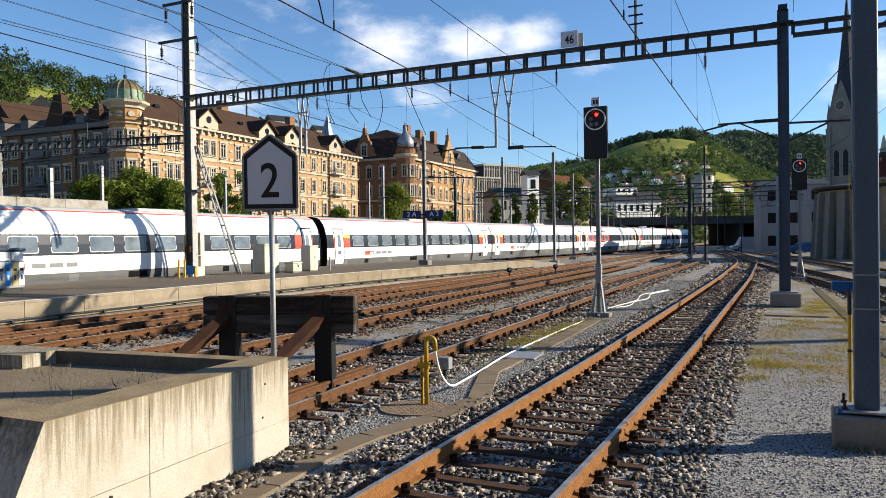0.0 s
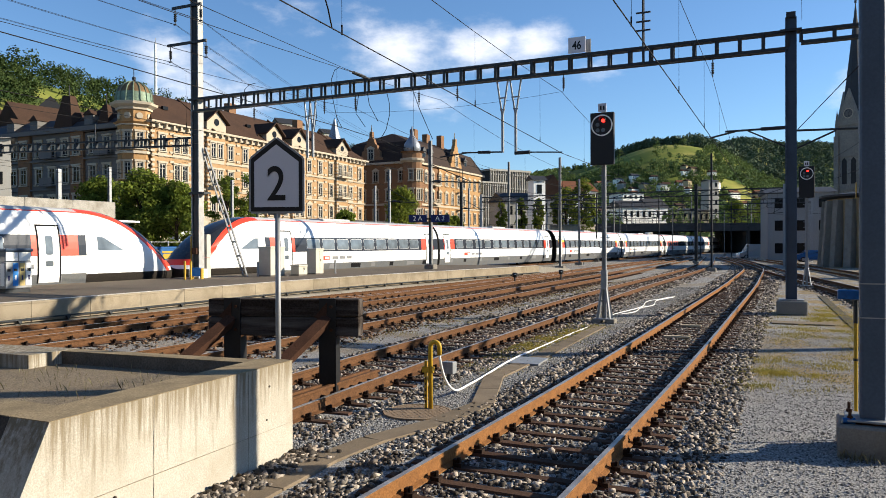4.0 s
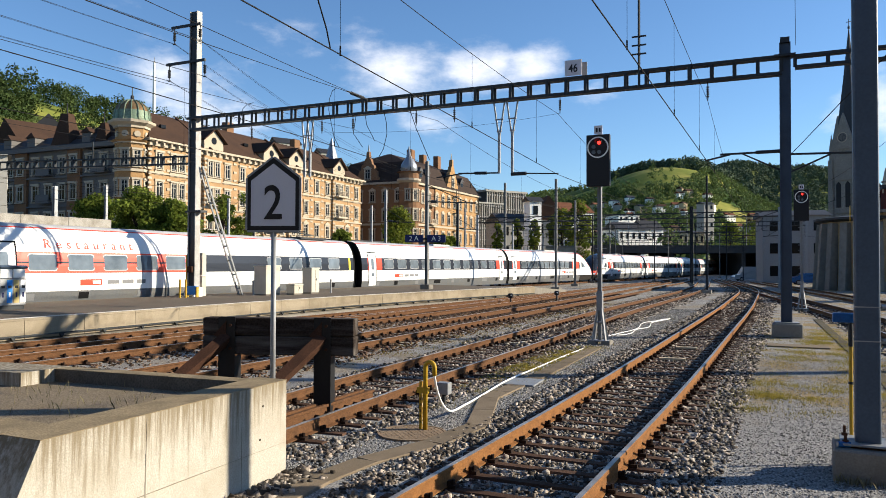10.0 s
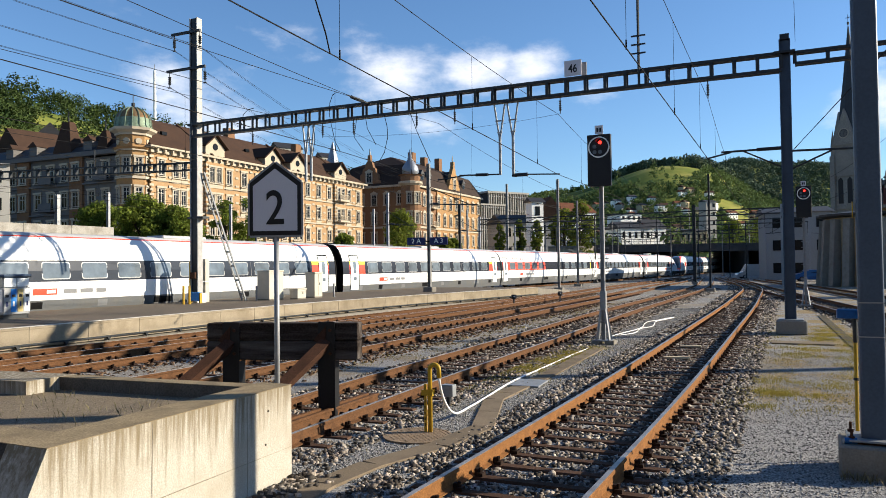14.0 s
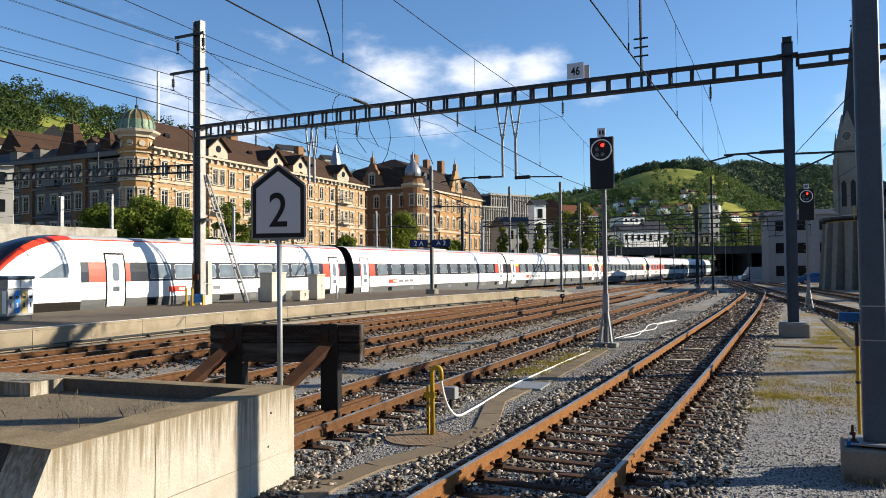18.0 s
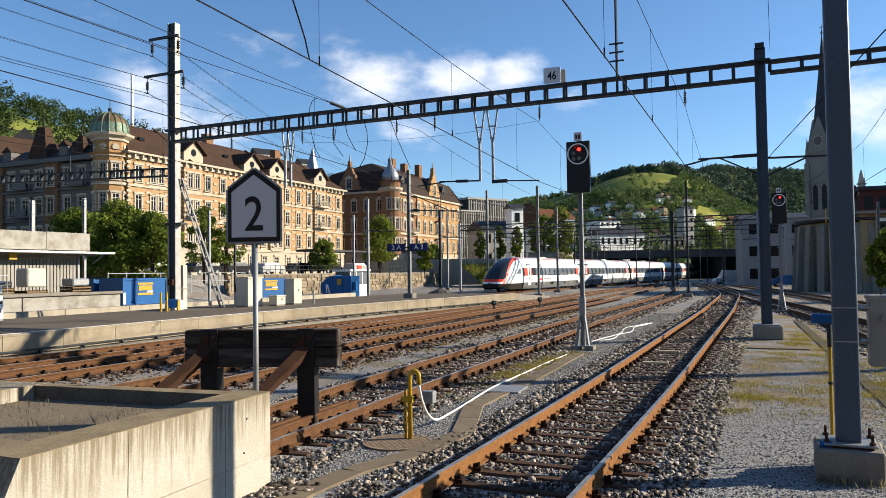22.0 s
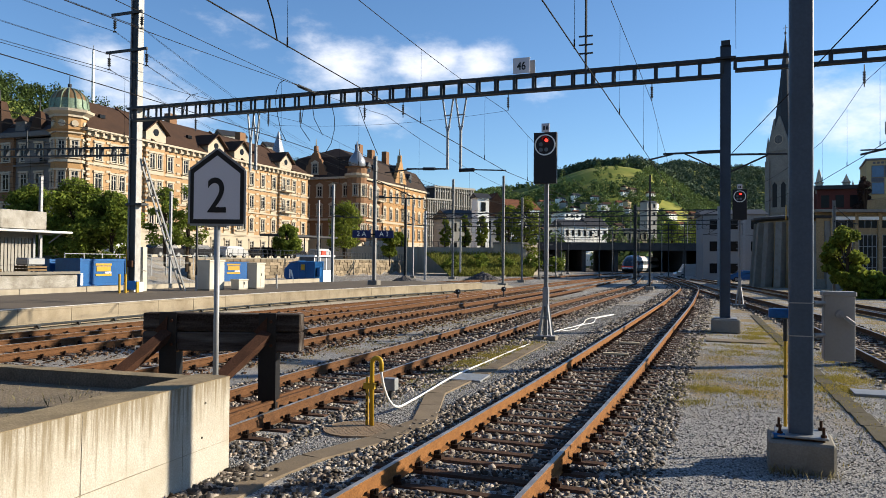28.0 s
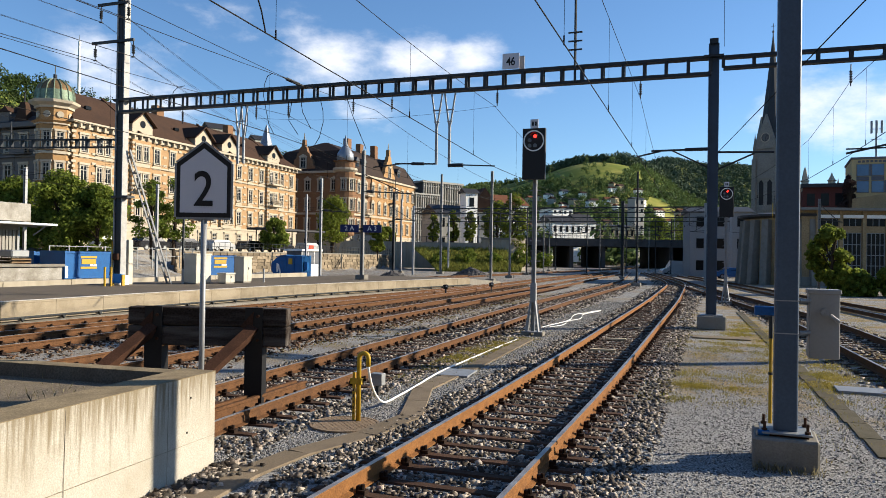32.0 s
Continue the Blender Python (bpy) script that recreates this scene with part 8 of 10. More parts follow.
    for yy in (11.0, 22.0, 27.0):
        part("side_dormer", Bag().box(-0.6, yy - 0.8, 16.0, 2.0, yy + 0.8, 17.5), M["shade_stone"], h)
        part("dormer_cap", pitched(Bag(), -0.8, 2.0, yy - 0.95, yy + 0.95, 17.5, 18.3, 0.2, 0.9), M["roof_tile"], h)
    part("roof", pitched(pitched(Bag(), -0.6, L + 0.4, -0.6, Dp + 0.6, 16.0, 20.6, 4.5, 6.0), 3.4, L - 3.8, 5.4, Dp - 5.4, 20.55, 21.2, 2.5, 1.4), M["roof_tile"], h)
    for i in range(9):
        x = 4 + i * 5.7
        part("roof_light", Bag().box(x, 2.2, 18.3, x + 0.9, 2.6, 18.75), M["house_glass"], h)
    for x in (15, 22, 40):
        part("chimney", Bag().box(x, 6.5, 20.5, x + 1.6, 7.6, 22.6), M["brick_red"], h)
    for x in (10.5, 31, 46):
        part("fire_wall", Bag().add([(x, -0.7, 16.2), (x + 0.4, -0.7, 16.2), (x + 0.4, 6.2, 21.3), (x, 6.2, 21.3), (x, -0.7, 15.8), (x + 0.4, -0.7, 15.8), (x + 0.4, 6.2, 20.0), (x, 6.2, 20.0)], [(0, 1, 2, 3), (4, 7, 6, 5), (0, 4, 5, 1), (1, 5, 6, 2), (2, 6, 7, 3), (3, 7, 4, 0)]), M["roof_tile"], h)
    # corner tower
    t = part("tower", lathe([(2.0, -3), (2.0, 15.2), (2.6, 15.6), (2.0, 15.7), (2.0, 17.2), (2.0, 17.3), (2.75, 17.8), (2.8, 18.1), (2.2, 18.2)], 8, -1.0, 2.1), M["brick_orange"], h, "octagonal corner tower of brick and stone")
    for z in (3.6, 7.6, 11.6, 15.2, 17.2):
        new("tower_band", lathe([(2.0, z), (2.25, z), (2.25, z + 0.35), (2.0, z + 0.35)], 8, -1.0, 2.1).mesh("tower_band", M["sandstone"])).parent = t
    new("tower_cornice", lathe([(2.0, 17.2), (2.3, 17.5), (2.85, 17.8), (2.95, 18.1), (2.3, 18.25)], 8, -1.0, 2.1).mesh("tower_cornice", M["sandstone"])).parent = t
    new("dome", lathe([(2.4, 18.2), (2.2, 18.6), (2.22, 19.0), (2.12, 19.5)], 16, -1.0, 2.1).mesh("dome", M["copper"], True)).parent = t
    new("dome_cap", lathe([(2.12, 19.5), (1.85, 20.1), (1.3, 20.6), (0.65, 20.95), (0.25, 21.1), (0.0, 21.12)], 16, -1.0, 2.1).mesh("dome_cap", M["copper_brown"], True)).parent = t
    ribs = Bag()
    for i in range(16):
        a = 2 * math.pi * i / 16
        pr = [(2.42, 18.2), (2.23, 18.6), (2.25, 19.0), (2.15, 19.5), (1.88, 20.12), (1.33, 20.63), (0.68, 20.98)]
        ribs.path([(-1.0 + r * math.cos(a), 2.1 + r * math.sin(a), z) for r, z in pr], 0.07, 5)
    new("dome_ribs", ribs.mesh("dome_ribs", M["copper"])).parent = t
    new("finial", Bag().tube((-1.0, 2.1, 20.9), (-1.0, 2.1, 22.7), 0.06, n=6).tube((-1.0, 2.1, 21.2), (-1.0, 2.1, 21.6), 0.22, n=8).mesh("finial", M["mast_dark"])).parent = t
    for k in range(8):
        a = math.degrees(2 * math.pi * (k + 0.5) / 8)
        if 150 < a < 330:
            r = 1.86
            x, y = -1.0 + r * math.cos(radians(a)), 2.1 + r * math.sin(radians(a))
            for z in (4.7, 8.6, 12.4):
                put_window(h, pose(x, y, z, 0, 0, a + 90), 0.8, 1.9)
            part("tower_eye", Bag().tube((x, y, 16.4), (x + 0.12 * math.cos(radians(a)), y + 0.12 * math.sin(radians(a)), 16.4), 0.42, n=12), M["sandstone"], h)
    # end turret with pointed zinc cap
    part("end_turret", lathe([(1.7, 12), (1.7, 19.0), (2.1, 19.2), (1.5, 19.7), (0.12, 24.5), (0, 24.6)], 8, L - 1.0, 6.0), M["zinc"], h, "slender turret with pointed zinc roof")


long_house()


def brick_house():
    """The red brick corner house with onion-capped turret and stone gables."""
    h = thing("apartment_building", -67.0, 133.2, 2.4, "brown and yellow brick corner building with onion turret", "building", rz=90)
    L, Dp, ze = 36.3, 17.0, 17.0
    part("wall", Bag().box(0, 0, -3, L, Dp, ze), M["brick_red"], h)
    part("sunny_front", Bag().box(0.0, -0.14, 3.0, 11.5, 0.0, 16.0), M["brick_red"], h)
    part("yellow_front", Bag().box(11.5, -0.35, 3.0, L, 0.0, 16.4), M["brick_orange"], h, "yellow brick front beside the corner")
    part("ground_floor", Bag().box(-0.2, -0.4, -3, L + 0.2, Dp, 3.6), M["sandstone"], h)
    for z, o in ((3.6, 0.5), (7.8, 0.45), (16.2, 0.7)):
        part("cornice", Bag().box(-o, -o, z, L + o, Dp + o, z + 0.4), M["sandstone"], h)
    for i in range(11):
        for f, z in enumerate((0.8, 4.8, 8.8, 12.7)):
            put_window(h, pose(2.4 + i * 3.2, -0.41 if f == 0 else -0.15 if i < 3 else -0.36, z), 1.1, 2.1, f > 1)
    for i in range(5):
        for f, z in enumerate((0.8, 4.8, 8.8, 12.7)):
            put_window(h, pose(-0.21 if f == 0 else -0.002, 2.6 + i * 3.0, z, 0, 0, -90), 1.1, 2.1, f > 1)
    part("roof", pitched(pitched(Bag(), -0.7, L + 0.7, -0.7, Dp + 0.7, 16.6, 21.0, 2.6, 2.6), 1.9, L - 1.9, 1.9, Dp - 1.9, 20.95, 23.5, 5, 6.2), M["roof_dark"], h)
    t = part("turret", lathe([(2.0, 3.5), (2.0, 16.4), (2.4, 16.8), (2.0, 17.0), (2.0, 18.2), (2.5, 18.4)], 14, 0.2, 0.2), M["brick_red"], h, "round corner turret")
    new("onion_cap", lathe([(1.5, 18.4), (1.75, 19.0), (1.65, 19.9), (1.0, 20.9), (0.4, 21.8), (0.1, 23.6), (0, 23.7)], 14, 0.2, 0.2).mesh("onion_cap", M["zinc"], True)).parent = t
    new("turret_band", lathe([(2.0, 16.2), (2.5, 16.6), (2.5, 17.0), (2.0, 17.1)], 14, 0.2, 0.2).mesh("turret_band", M["sandstone"])).parent = t
    for a in (200, 245, 290):
        for z in (4.8, 8.8, 12.7):
            put_window(h, pose(0.2 + 1.97 * math.cos(radians(a)), 0.2 + 1.97 * math.sin(radians(a)), z, 0, 0, a + 90), 0.8, 2.0)
    # stepped stone gable above the yellow front, brick gable on the shaded side
    for x, y, w, hh, rot in ((20.5, -0.4, 6.0, 6.6, 0), (-0.4, 9.5, 5.5, 6.2, -90)):
        m = pose(x, y, 16.4, 0, 0, rot)
        v = []
        for s, zz in ((1.0, 0), (1.0, 0.2), (0.84, 0.24), (0.76, 0.42), (0.6, 0.46), (0.52, 0.62), (0.36, 0.66), (0.26, 0.82), (0.14, 0.86), (0.10, 1.08)):
            v.append((s * w / 2, zz * hh))
        ring = v + [(-a, b) for a, b in v[::-1]]
        n = len(ring)
        b = Bag().add([(a, 0, z) for a, z in ring] + [(a, 0.8, z) for a, z in ring], [tuple(range(n)), tuple(range(n, 2 * n))[::-1]] + [(i, n + i, n + (i + 1) % n, (i + 1) % n) for i in range(n)])
        part("stepped_gable", b.turn(m), M["brick_orange"] if rot == 0 else M["brick_red"], h)
        put_window(h, m @ pose(0, -0.002, 1.0), 1.2, 2.0, True)
        part("gable_roof", pitched(Bag(), -w / 2, w / 2, 0.8, 7, 0, hh * 0.75, w / 2 - 0.1, 0.0).turn(m), M["slate"], h)
        part("gable_finial", Bag().tube((0, 0.4, hh * 1.1), (0, 0.4, hh * 1.3), 0.18, 0.06, n=8).turn(m), M["sandstone"], h)
    for x, z in ((5.5, 17.2), (9.0, 17.2), (22.5, 17.2), (27, 17.2)):
        d = part("dormer", Bag().box(x - 0.8, 0.2, z, x + 0.8, 3, z + 2.0), M["slate"], h)
        new("dormer_window", Bag().box(x - 0.5, 0.12, z + 0.35, x + 0.5, 0.2, z + 1.6).mesh("dormer_window", M["house_glass"])).parent = d
        new("dormer_roof", pitched(Bag(), x - 1.0, x + 1.0, 0, 3.2, z + 2.0, z + 2.9, 0.95, 0.1).mesh("dormer_roof", M["slate"])).parent = d
    for x, y in ((12.5, 6), (20.5, 7), (24, 5)):
        part("chimney", Bag().box(x, y, 21, x + 1.6, y + 1.2, 25.2), M["brick_red"], h)
    part("fire_escape", Bag().box(20.6, -1.3, 3.6, 20.7, -1.2, 17).box(22.0, -1.3, 3.6, 22.1, -1.2, 17).box(20.6, -1.3, 7.4, 22.1, -0.4, 7.5).box(20.6, -1.3, 11.4, 22.1, -0.4, 11.5).box(20.6, -1.3, 15.2, 22.1, -0.4, 15.3), M["mast_dark"], h)
    for z in (8.4, 12.3):
        balcony(h, 9.4, -0.15, z, 2.6)


brick_house()


def fin_block():
    h = thing("office_building", -72.5, 176, 3, "modern grey office block with pale vertical fins", "building", rz=58)
    part("wall", Bag().box(6, 0, 0, 19, 14, 18.4), M["slate"], h)
    part("low_wing", Bag().box(0, -3, 0, 9, 10, 14.8), M["slate"], h)
    for i in range(17):
        part("fin", Bag().box(6 + i * 0.8, -0.45, 0, 6.22 + i * 0.8, 0, 18.6), M["white_wall"], h)
    for i in range(13):
        part("fin", Bag().box(i * 0.73, -3.45, 0, 0.2 + i * 0.73, -3, 15.0), M["white_wall"], h)
    for k in range(5):
        part("floor_band", Bag().box(6, -0.3, k * 3.6 + 3, 19, 0, k * 3.6 + 3.3), M["white_wall"], h)
        part("floor_band", Bag().box(0, -3.3, k * 2.9 + 2.6, 9, -3, k * 2.9 + 2.9), M["white_wall"], h)
    for i in range(14):
        part("side_fin", Bag().box(-0.3, -2.8 + i * 0.95, 0, 0, -2.62 + i * 0.95, 14.9), M["blue_wall"], h)
    part("roof", Bag().box(5.6, -0.6, 18.4, 19.4, 14.4, 18.9), M["white_wall"], h)
    part("wing_roof", Bag().box(-0.4, -3.6, 14.8, 9.3, 10.2, 15.2), M["white_wall"], h)


fin_block()


def house(x, y, z, w, d, hgt, rh, rz, wall, roof, label, rows=2, cols=4, name="house"):
    h = thing(name, x, y, z, label, "house", "houses of the town", rz=rz)
    part("wall", Bag().box(-w / 2, -d / 2, -4, w / 2, d / 2, hgt), M[wall], h)
    b = Bag().add([(-w / 2 - 0.4, -d / 2 - 0.4, hgt - 0.1), (w / 2 + 0.4, -d / 2 - 0.4, hgt - 0.1), (w / 2 + 0.4, d / 2 + 0.4, hgt - 0.1), (-w / 2 - 0.4, d / 2 + 0.4, hgt - 0.1), (-w / 2 - 0.4, 0, hgt + rh), (w / 2 + 0.4, 0, hgt + rh)],
                  [(0, 1, 5, 4), (2, 3, 4, 5), (0, 4, 3), (1, 2, 5), (3, 2, 1, 0)])
    part("roof", b, M[roof], h)
    k = hgt / rows
    for r in range(rows):
        for c in range(cols):
            cx = -w / 2 + w * (c + 0.5) / cols
            wd = min(1.0, w / cols * 0.42)
            part("window", Bag().box(cx - wd / 2, -d / 2 - 0.06, k * r + k * 0.3, cx + wd / 2, -d / 2, k * r + k * 0.75), M["house_glass"], h)
        for c in range(max(2, int(cols * d / w))):
            n = max(2, int(cols * d / w))
            cy = -d / 2 + d * (c + 0.5) / n
            part("window", Bag().box(w / 2, cy - 0.5, k * r + k * 0.3, w / 2 + 0.06, cy + 0.5, k * r + k * 0.75), M["house_glass"], h)
    return h


house(-45.6, 154.0, 3.5, 9, 6.6, 8.2, 5.0, -56, "white_wall", "roof_tile", "pale gabled house with brown tiled roof", 2, 3)
house(-50.5, 149, 3.0, 9, 8, 8.0, 2.0, 45, "white_wall", "slate", "low white house with dark roof above the wall", 2, 4)
house(-44.3, 143.3, 3.0, 2.6, 2.6, 12.0, 0.9, 45, "bright_wall", "slate", "white stair tower with dark cap", 3, 1)
house(-44.5, 238, 5.0, 11, 9, 8.4, 2.4, 45, "bright_wall", "slate", "long white house beyond the bridge", 2, 5)
house(-39.0, 244, 5.0, 7, 8, 8.6, 3.0, 45, "bright_wall", "slate", "white gabled house beyond the bridge", 2, 3)
house(-62, 235, 7.0, 12, 10, 12.0, 3.4, 50, "bright_wall", "terracotta", "white house with red roof up the slope", 3, 4)
house(-58, 300, 10.0, 10, 9, 12.0, 0.6, 48, "bright_wall", "slate", "white apartment block up the slope", 4, 4)
house(-31.5, 252, 4.0, 17, 8, 9.0, 0.6, 38, "cream_wall", "slate", "low cream building beyond the bridge", 2, 9)
house(-24.2, 276, 6.0, 4.2, 4, 18.0, 0.5, 45, "white_wall", "slate", "slim white apartment tower below the hill", 6, 2)
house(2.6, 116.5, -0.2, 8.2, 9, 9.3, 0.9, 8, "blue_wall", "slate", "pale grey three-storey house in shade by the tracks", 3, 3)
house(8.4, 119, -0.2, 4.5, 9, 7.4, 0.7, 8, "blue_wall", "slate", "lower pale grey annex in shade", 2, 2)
house(-76.0, 47.0, 2.0, 12, 10, 11.0, 0.6, 55, "white_wall", "slate", "white town house in shade behind the goods shed", 4, 5)
house(-118, 92, 6, 16, 11, 16, 5, 80, "sandstone", "roof_tile", "tall town house behind the long building", 4, 5)
house(-205, 276, 47, 12, 9, 9.5, 3.0, 60, "white_wall", "slate", "white villa on the wooded ridge", 3, 4)
house(-190, 285, 44, 7, 8, 8.5, 2.5, 60, "white_wall", "slate", "white villa wing on the wooded ridge", 2, 2)
house(-206, 157.5, 40, 8, 6.5, 4.4, 3.6, -37, "bright_wall", "slate", "white villa among trees on the slope", 2, 3)
house(-190, 136, 33.5, 12, 8, 3.4, 2.4, 60, "white_wall", "roof_tile", "white villa among trees on the slope", 2, 3)
house(-204, 148.5, 37.5, 13, 8, 3.6, 0.9, 54, "white_wall", "slate", "white villa among trees on the slope", 2, 3)


def panel_block():
    """The modern block of yellow and grey panels with windows painted sky blue, an antenna on its roof."""
    h = thing("office_building", 23.7, 139, -0.2, "modern block of yellow and grey panels, sky reflection painted on its windows", "building", rz=-4)
    part("wall", Bag().box(0, 0, 0, 17, 12, 19.4), M["yellow_wall"], h)
    part("roof_edge", Bag().box(-0.15, -0.15, 19.4, 17.15, 12.15, 19.75), M["shade_stone"], h)
    for r in range(6):
        z = 16.7 - 2.75 * r
        for c in range(7):
            x = 0.8 + c * 2.15
            w = part("window", Bag().box(x - 0.1, -0.06, z - 0.1, x + 1.75, 0.0, z + 1.9), M["shade_stone"], h)
            new("pane", Bag().box(x, -0.1, z, x + 1.65, -0.061, z + 1.8).mesh("pane", M["blue_pane"])).parent = w
            if (r + c) % 3 != 1:
                part("grey_panel", Bag().box(x + 1.77, -0.05, z - 0.1, x + 2.03, 0.0, z + 1.9), M["panel_grey"], h)
            if r % 2:
                part("grey_panel", Bag().box(x - 0.1, -0.05, z + 1.95, x + 1.75, 0.0, z + 2.6), M["panel_grey"], h)
    for k in range(9):
        part("lettering_bar", Bag().box(0.9 + k * 0.6, -0.08, 18.85, 1.3 + k * 0.6, 0.0, 19.2), M["panel_grey"], h)
    a = thing("antenna_mast", 27.6, 141, 19.5, "grey cellular antenna mast on a roof", "antenna")
    part("pole", Bag().tube((0, 0, 0), (0, 0, 6.4), 0.16, n=8), M["galva"], a)
    for dx in (-0.75, 0.0, 0.75):
        part("antenna_panel", Bag().cbox(dx - 0.16, -0.3, 4.2, dx + 0.16, -0.1, 6.3, 0.03), M["galva"], a)
    part("bracket", Bag().box(-0.8, -0.1, 4.9, 0.8, 0.0, 5.0).box(-0.8, -0.1, 3.2, 0.8, 0.0, 3.3), M["galva"], a)
    o = thing("house", 19.4, 136, -0.2, "old house with dark red wall and pale corner turrets", "house", "houses of the town")
    part("wall", Bag().box(-3.3, 0, 0, 3.4, 8, 14.6), M["dark_red"], o)
    part("roof", Bag().box(-3.6, -0.6, 14.6, 3.7, 8.4, 15.2), M["slate"], o)
    for x, z in ((-2.9, 18.2), (1.1, 17.2)):
        t = part("turret", lathe([(0.55, 14.0), (0.55, 15.6), (0.75, 15.8), (0.5, 16.0), (0.22, z - 0.6), (0.0, z)], 8, x, 1.0), M["sandstone"], o, "slender pale turret")
    for k in range(3):
        part("window", Bag().box(-2.7 + k * 2.1, -0.06, 11.6, -1.5 + k * 2.1, 0, 13.6), M["house_glass"], o)
    part("ground_floor", Bag().box(-3.5, -0.3, 0, 3.6, 0, 10.9), M["works_stone"], o)


def shading_blocks():
    """Tall houses beyond the works, which put the far end of the tracks in shade, and an added unseen wall that closes
    the yard behind and blocks sky light.
    """
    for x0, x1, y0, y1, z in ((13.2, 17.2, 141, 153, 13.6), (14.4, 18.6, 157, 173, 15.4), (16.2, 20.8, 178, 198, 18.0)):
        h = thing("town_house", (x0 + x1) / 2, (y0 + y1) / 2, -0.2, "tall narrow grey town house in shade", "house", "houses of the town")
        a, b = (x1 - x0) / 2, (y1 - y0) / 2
        part("wall", Bag().box(-a, -b, 0, a, b, z), M["shade_stone"], h)
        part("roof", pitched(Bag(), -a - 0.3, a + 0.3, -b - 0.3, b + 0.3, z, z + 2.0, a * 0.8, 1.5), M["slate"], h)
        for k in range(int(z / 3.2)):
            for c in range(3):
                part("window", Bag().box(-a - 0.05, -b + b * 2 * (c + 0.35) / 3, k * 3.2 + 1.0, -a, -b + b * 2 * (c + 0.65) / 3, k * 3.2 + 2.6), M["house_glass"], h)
    # unseen wall added behind the view, keeps sky light off the near faces
    single("wall_station", Bag().box(-21, -24, -0.3, 80, -23.4, 20), M["sky_block_plaster"], "plain dark wall added out of view to cut the sky light", "wall", "structure")


M["sky_block_plaster"] = material("sky_block_plaster", (0.22, 0.20, 0.17), 0.9, 0, 0.15, 0.8, 8, 0.1, (0.15, 0.13, 0.11), 0.5)
shading_blocks()
# blue base colour stands for the sky mirrored in the panes
M["blue_pane"] = material("painted_sky_glass", (0.10, 0.22, 0.42), 0.12, 0, 0.1, 0.5, 3, 0, (0.05, 0.12, 0.26), 0.6, spec=0.5)
M["panel_grey"] = material("blue_grey_facade_panel", (0.16, 0.17, 0.20), 0.6, 0, 0.1, 0.5, 5, 0)
M["dark_red"] = material("dark_red_boards", (0.17, 0.06, 0.05), 0.8, 0, 0.2, 0.5, 8, 0.1, (0.1, 0.04, 0.035), 0.5)
panel_block()


HILL_HOUSES = []


def far_houses():
    r = random.Random(4)
    for i in range(64):
        az = r.uniform(-0.25, 0.0) if i < 50 else r.uniform(-0.4, -0.25)
        d = r.uniform(720, 960)
        x, y = d * math.sin(az), d * math.cos(az)
        z = float(ground_z(x, y))
        HILL_HOUSES.append((az, d))
        house(x, y, z, r.uniform(7, 13), r.uniform(6, 9), r.uniform(4.5, 7.5), r.uniform(2, 3.5), r.uniform(35, 80), r.choice(["bright_wall", "bright_wall", "white_wall", "cream_wall"]), r.choice(["terracotta", "slate", "roof_tile", "roof_tile"]), r.choice(["white hillside house with tiled roof", "pale hillside house among gardens"]), 2, 3)


far_houses()


def stone_works():
    """The low stone works building beside the far tracks, in shade."""
    h = thing("works_building", 14.3, 80, -0.2, "low ochre stone works building with flat roof, in shade", "building", rz=16)
    part("wall", Bag().box(-4.2, 0, 0, 26, 14, 7.3), M["works_stone"], h)
    part("roof", Bag().box(-4.6, -0.9, 7.25, 26.8, 14.5, 7.5), M["concrete_grey"], h, "thin projecting flat roof")
    part("upper_wall", Bag().box(6, 4, 7.7, 22, 12, 9.4), M["works_stone"], h)
    for i in range(11):
        x = -2.5 + i * 2.15
        part("tall_window", Bag().box(x, -0.06, 1.0, x + 1.65, 0, 5.15), M["house_glass"], h)
        for k in range(5):
            part("glazing_bar", Bag().box(x + k * 0.4 - 0.03, -0.1, 1.0, x + k * 0.4 + 0.03, -0.06, 5.15), M["works_frame"], h)
        for z in (1.0, 2.0, 3.0, 4.0, 5.1):
            part("glazing_bar", Bag().box(x, -0.1, z, x + 1.65, -0.06, z + 0.06), M["works_frame"], h)
        part("top_window", Bag().box(x, -0.06, 5.8, x + 1.65, 0, 6.5), M["house_glass"], h)
        for k in (0.52, 1.08):
            part("glazing_bar", Bag().box(x + k, -0.1, 5.8, x + k + 0.05, -0.06, 6.5), M["works_frame"], h)
        part("lintel", Bag().box(x - 0.08, -0.3, 6.55, x + 1.73, 0, 6.85), M["bright_wall"], h, "white rolled awning")
        part("pilaster", Bag().box(x - 0.42, -0.18, 0, x - 0.08, 0, 7.25), M["works_stone"], h)
    part("plinth", Bag().box(-4.2, -0.22, 0, 26, 0, 0.9), M["concrete_grey"], h)
    # rounded end with buttresses
    t = part("round_end", lathe([(4.2, 0), (4.2, 6.6)], 20, -3.6, 4.6), M["works_stone"], h, "rounded stone end with buttresses")
    part("round_roof", lathe([(4.1, 6.55), (4.9, 6.75), (4.9, 6.95), (0, 7.5)], 20, -3.6, 4.6), M["slate"], h, "dark projecting roof edge")
    for k in range(9):
        a = radians(150 + k * 18)
        b = Bag().bar((-3.6 + 4.7 * math.cos(a), 4.6 + 4.7 * math.sin(a), 0), (-3.6 + 4.25 * math.cos(a), 4.6 + 4.25 * math.sin(a), 6.4), 0.7, 0.8, up=(0, 0.01, 1))
        new("buttress", b.mesh("buttress", M["concrete_grey"])).parent = t


stone_works()


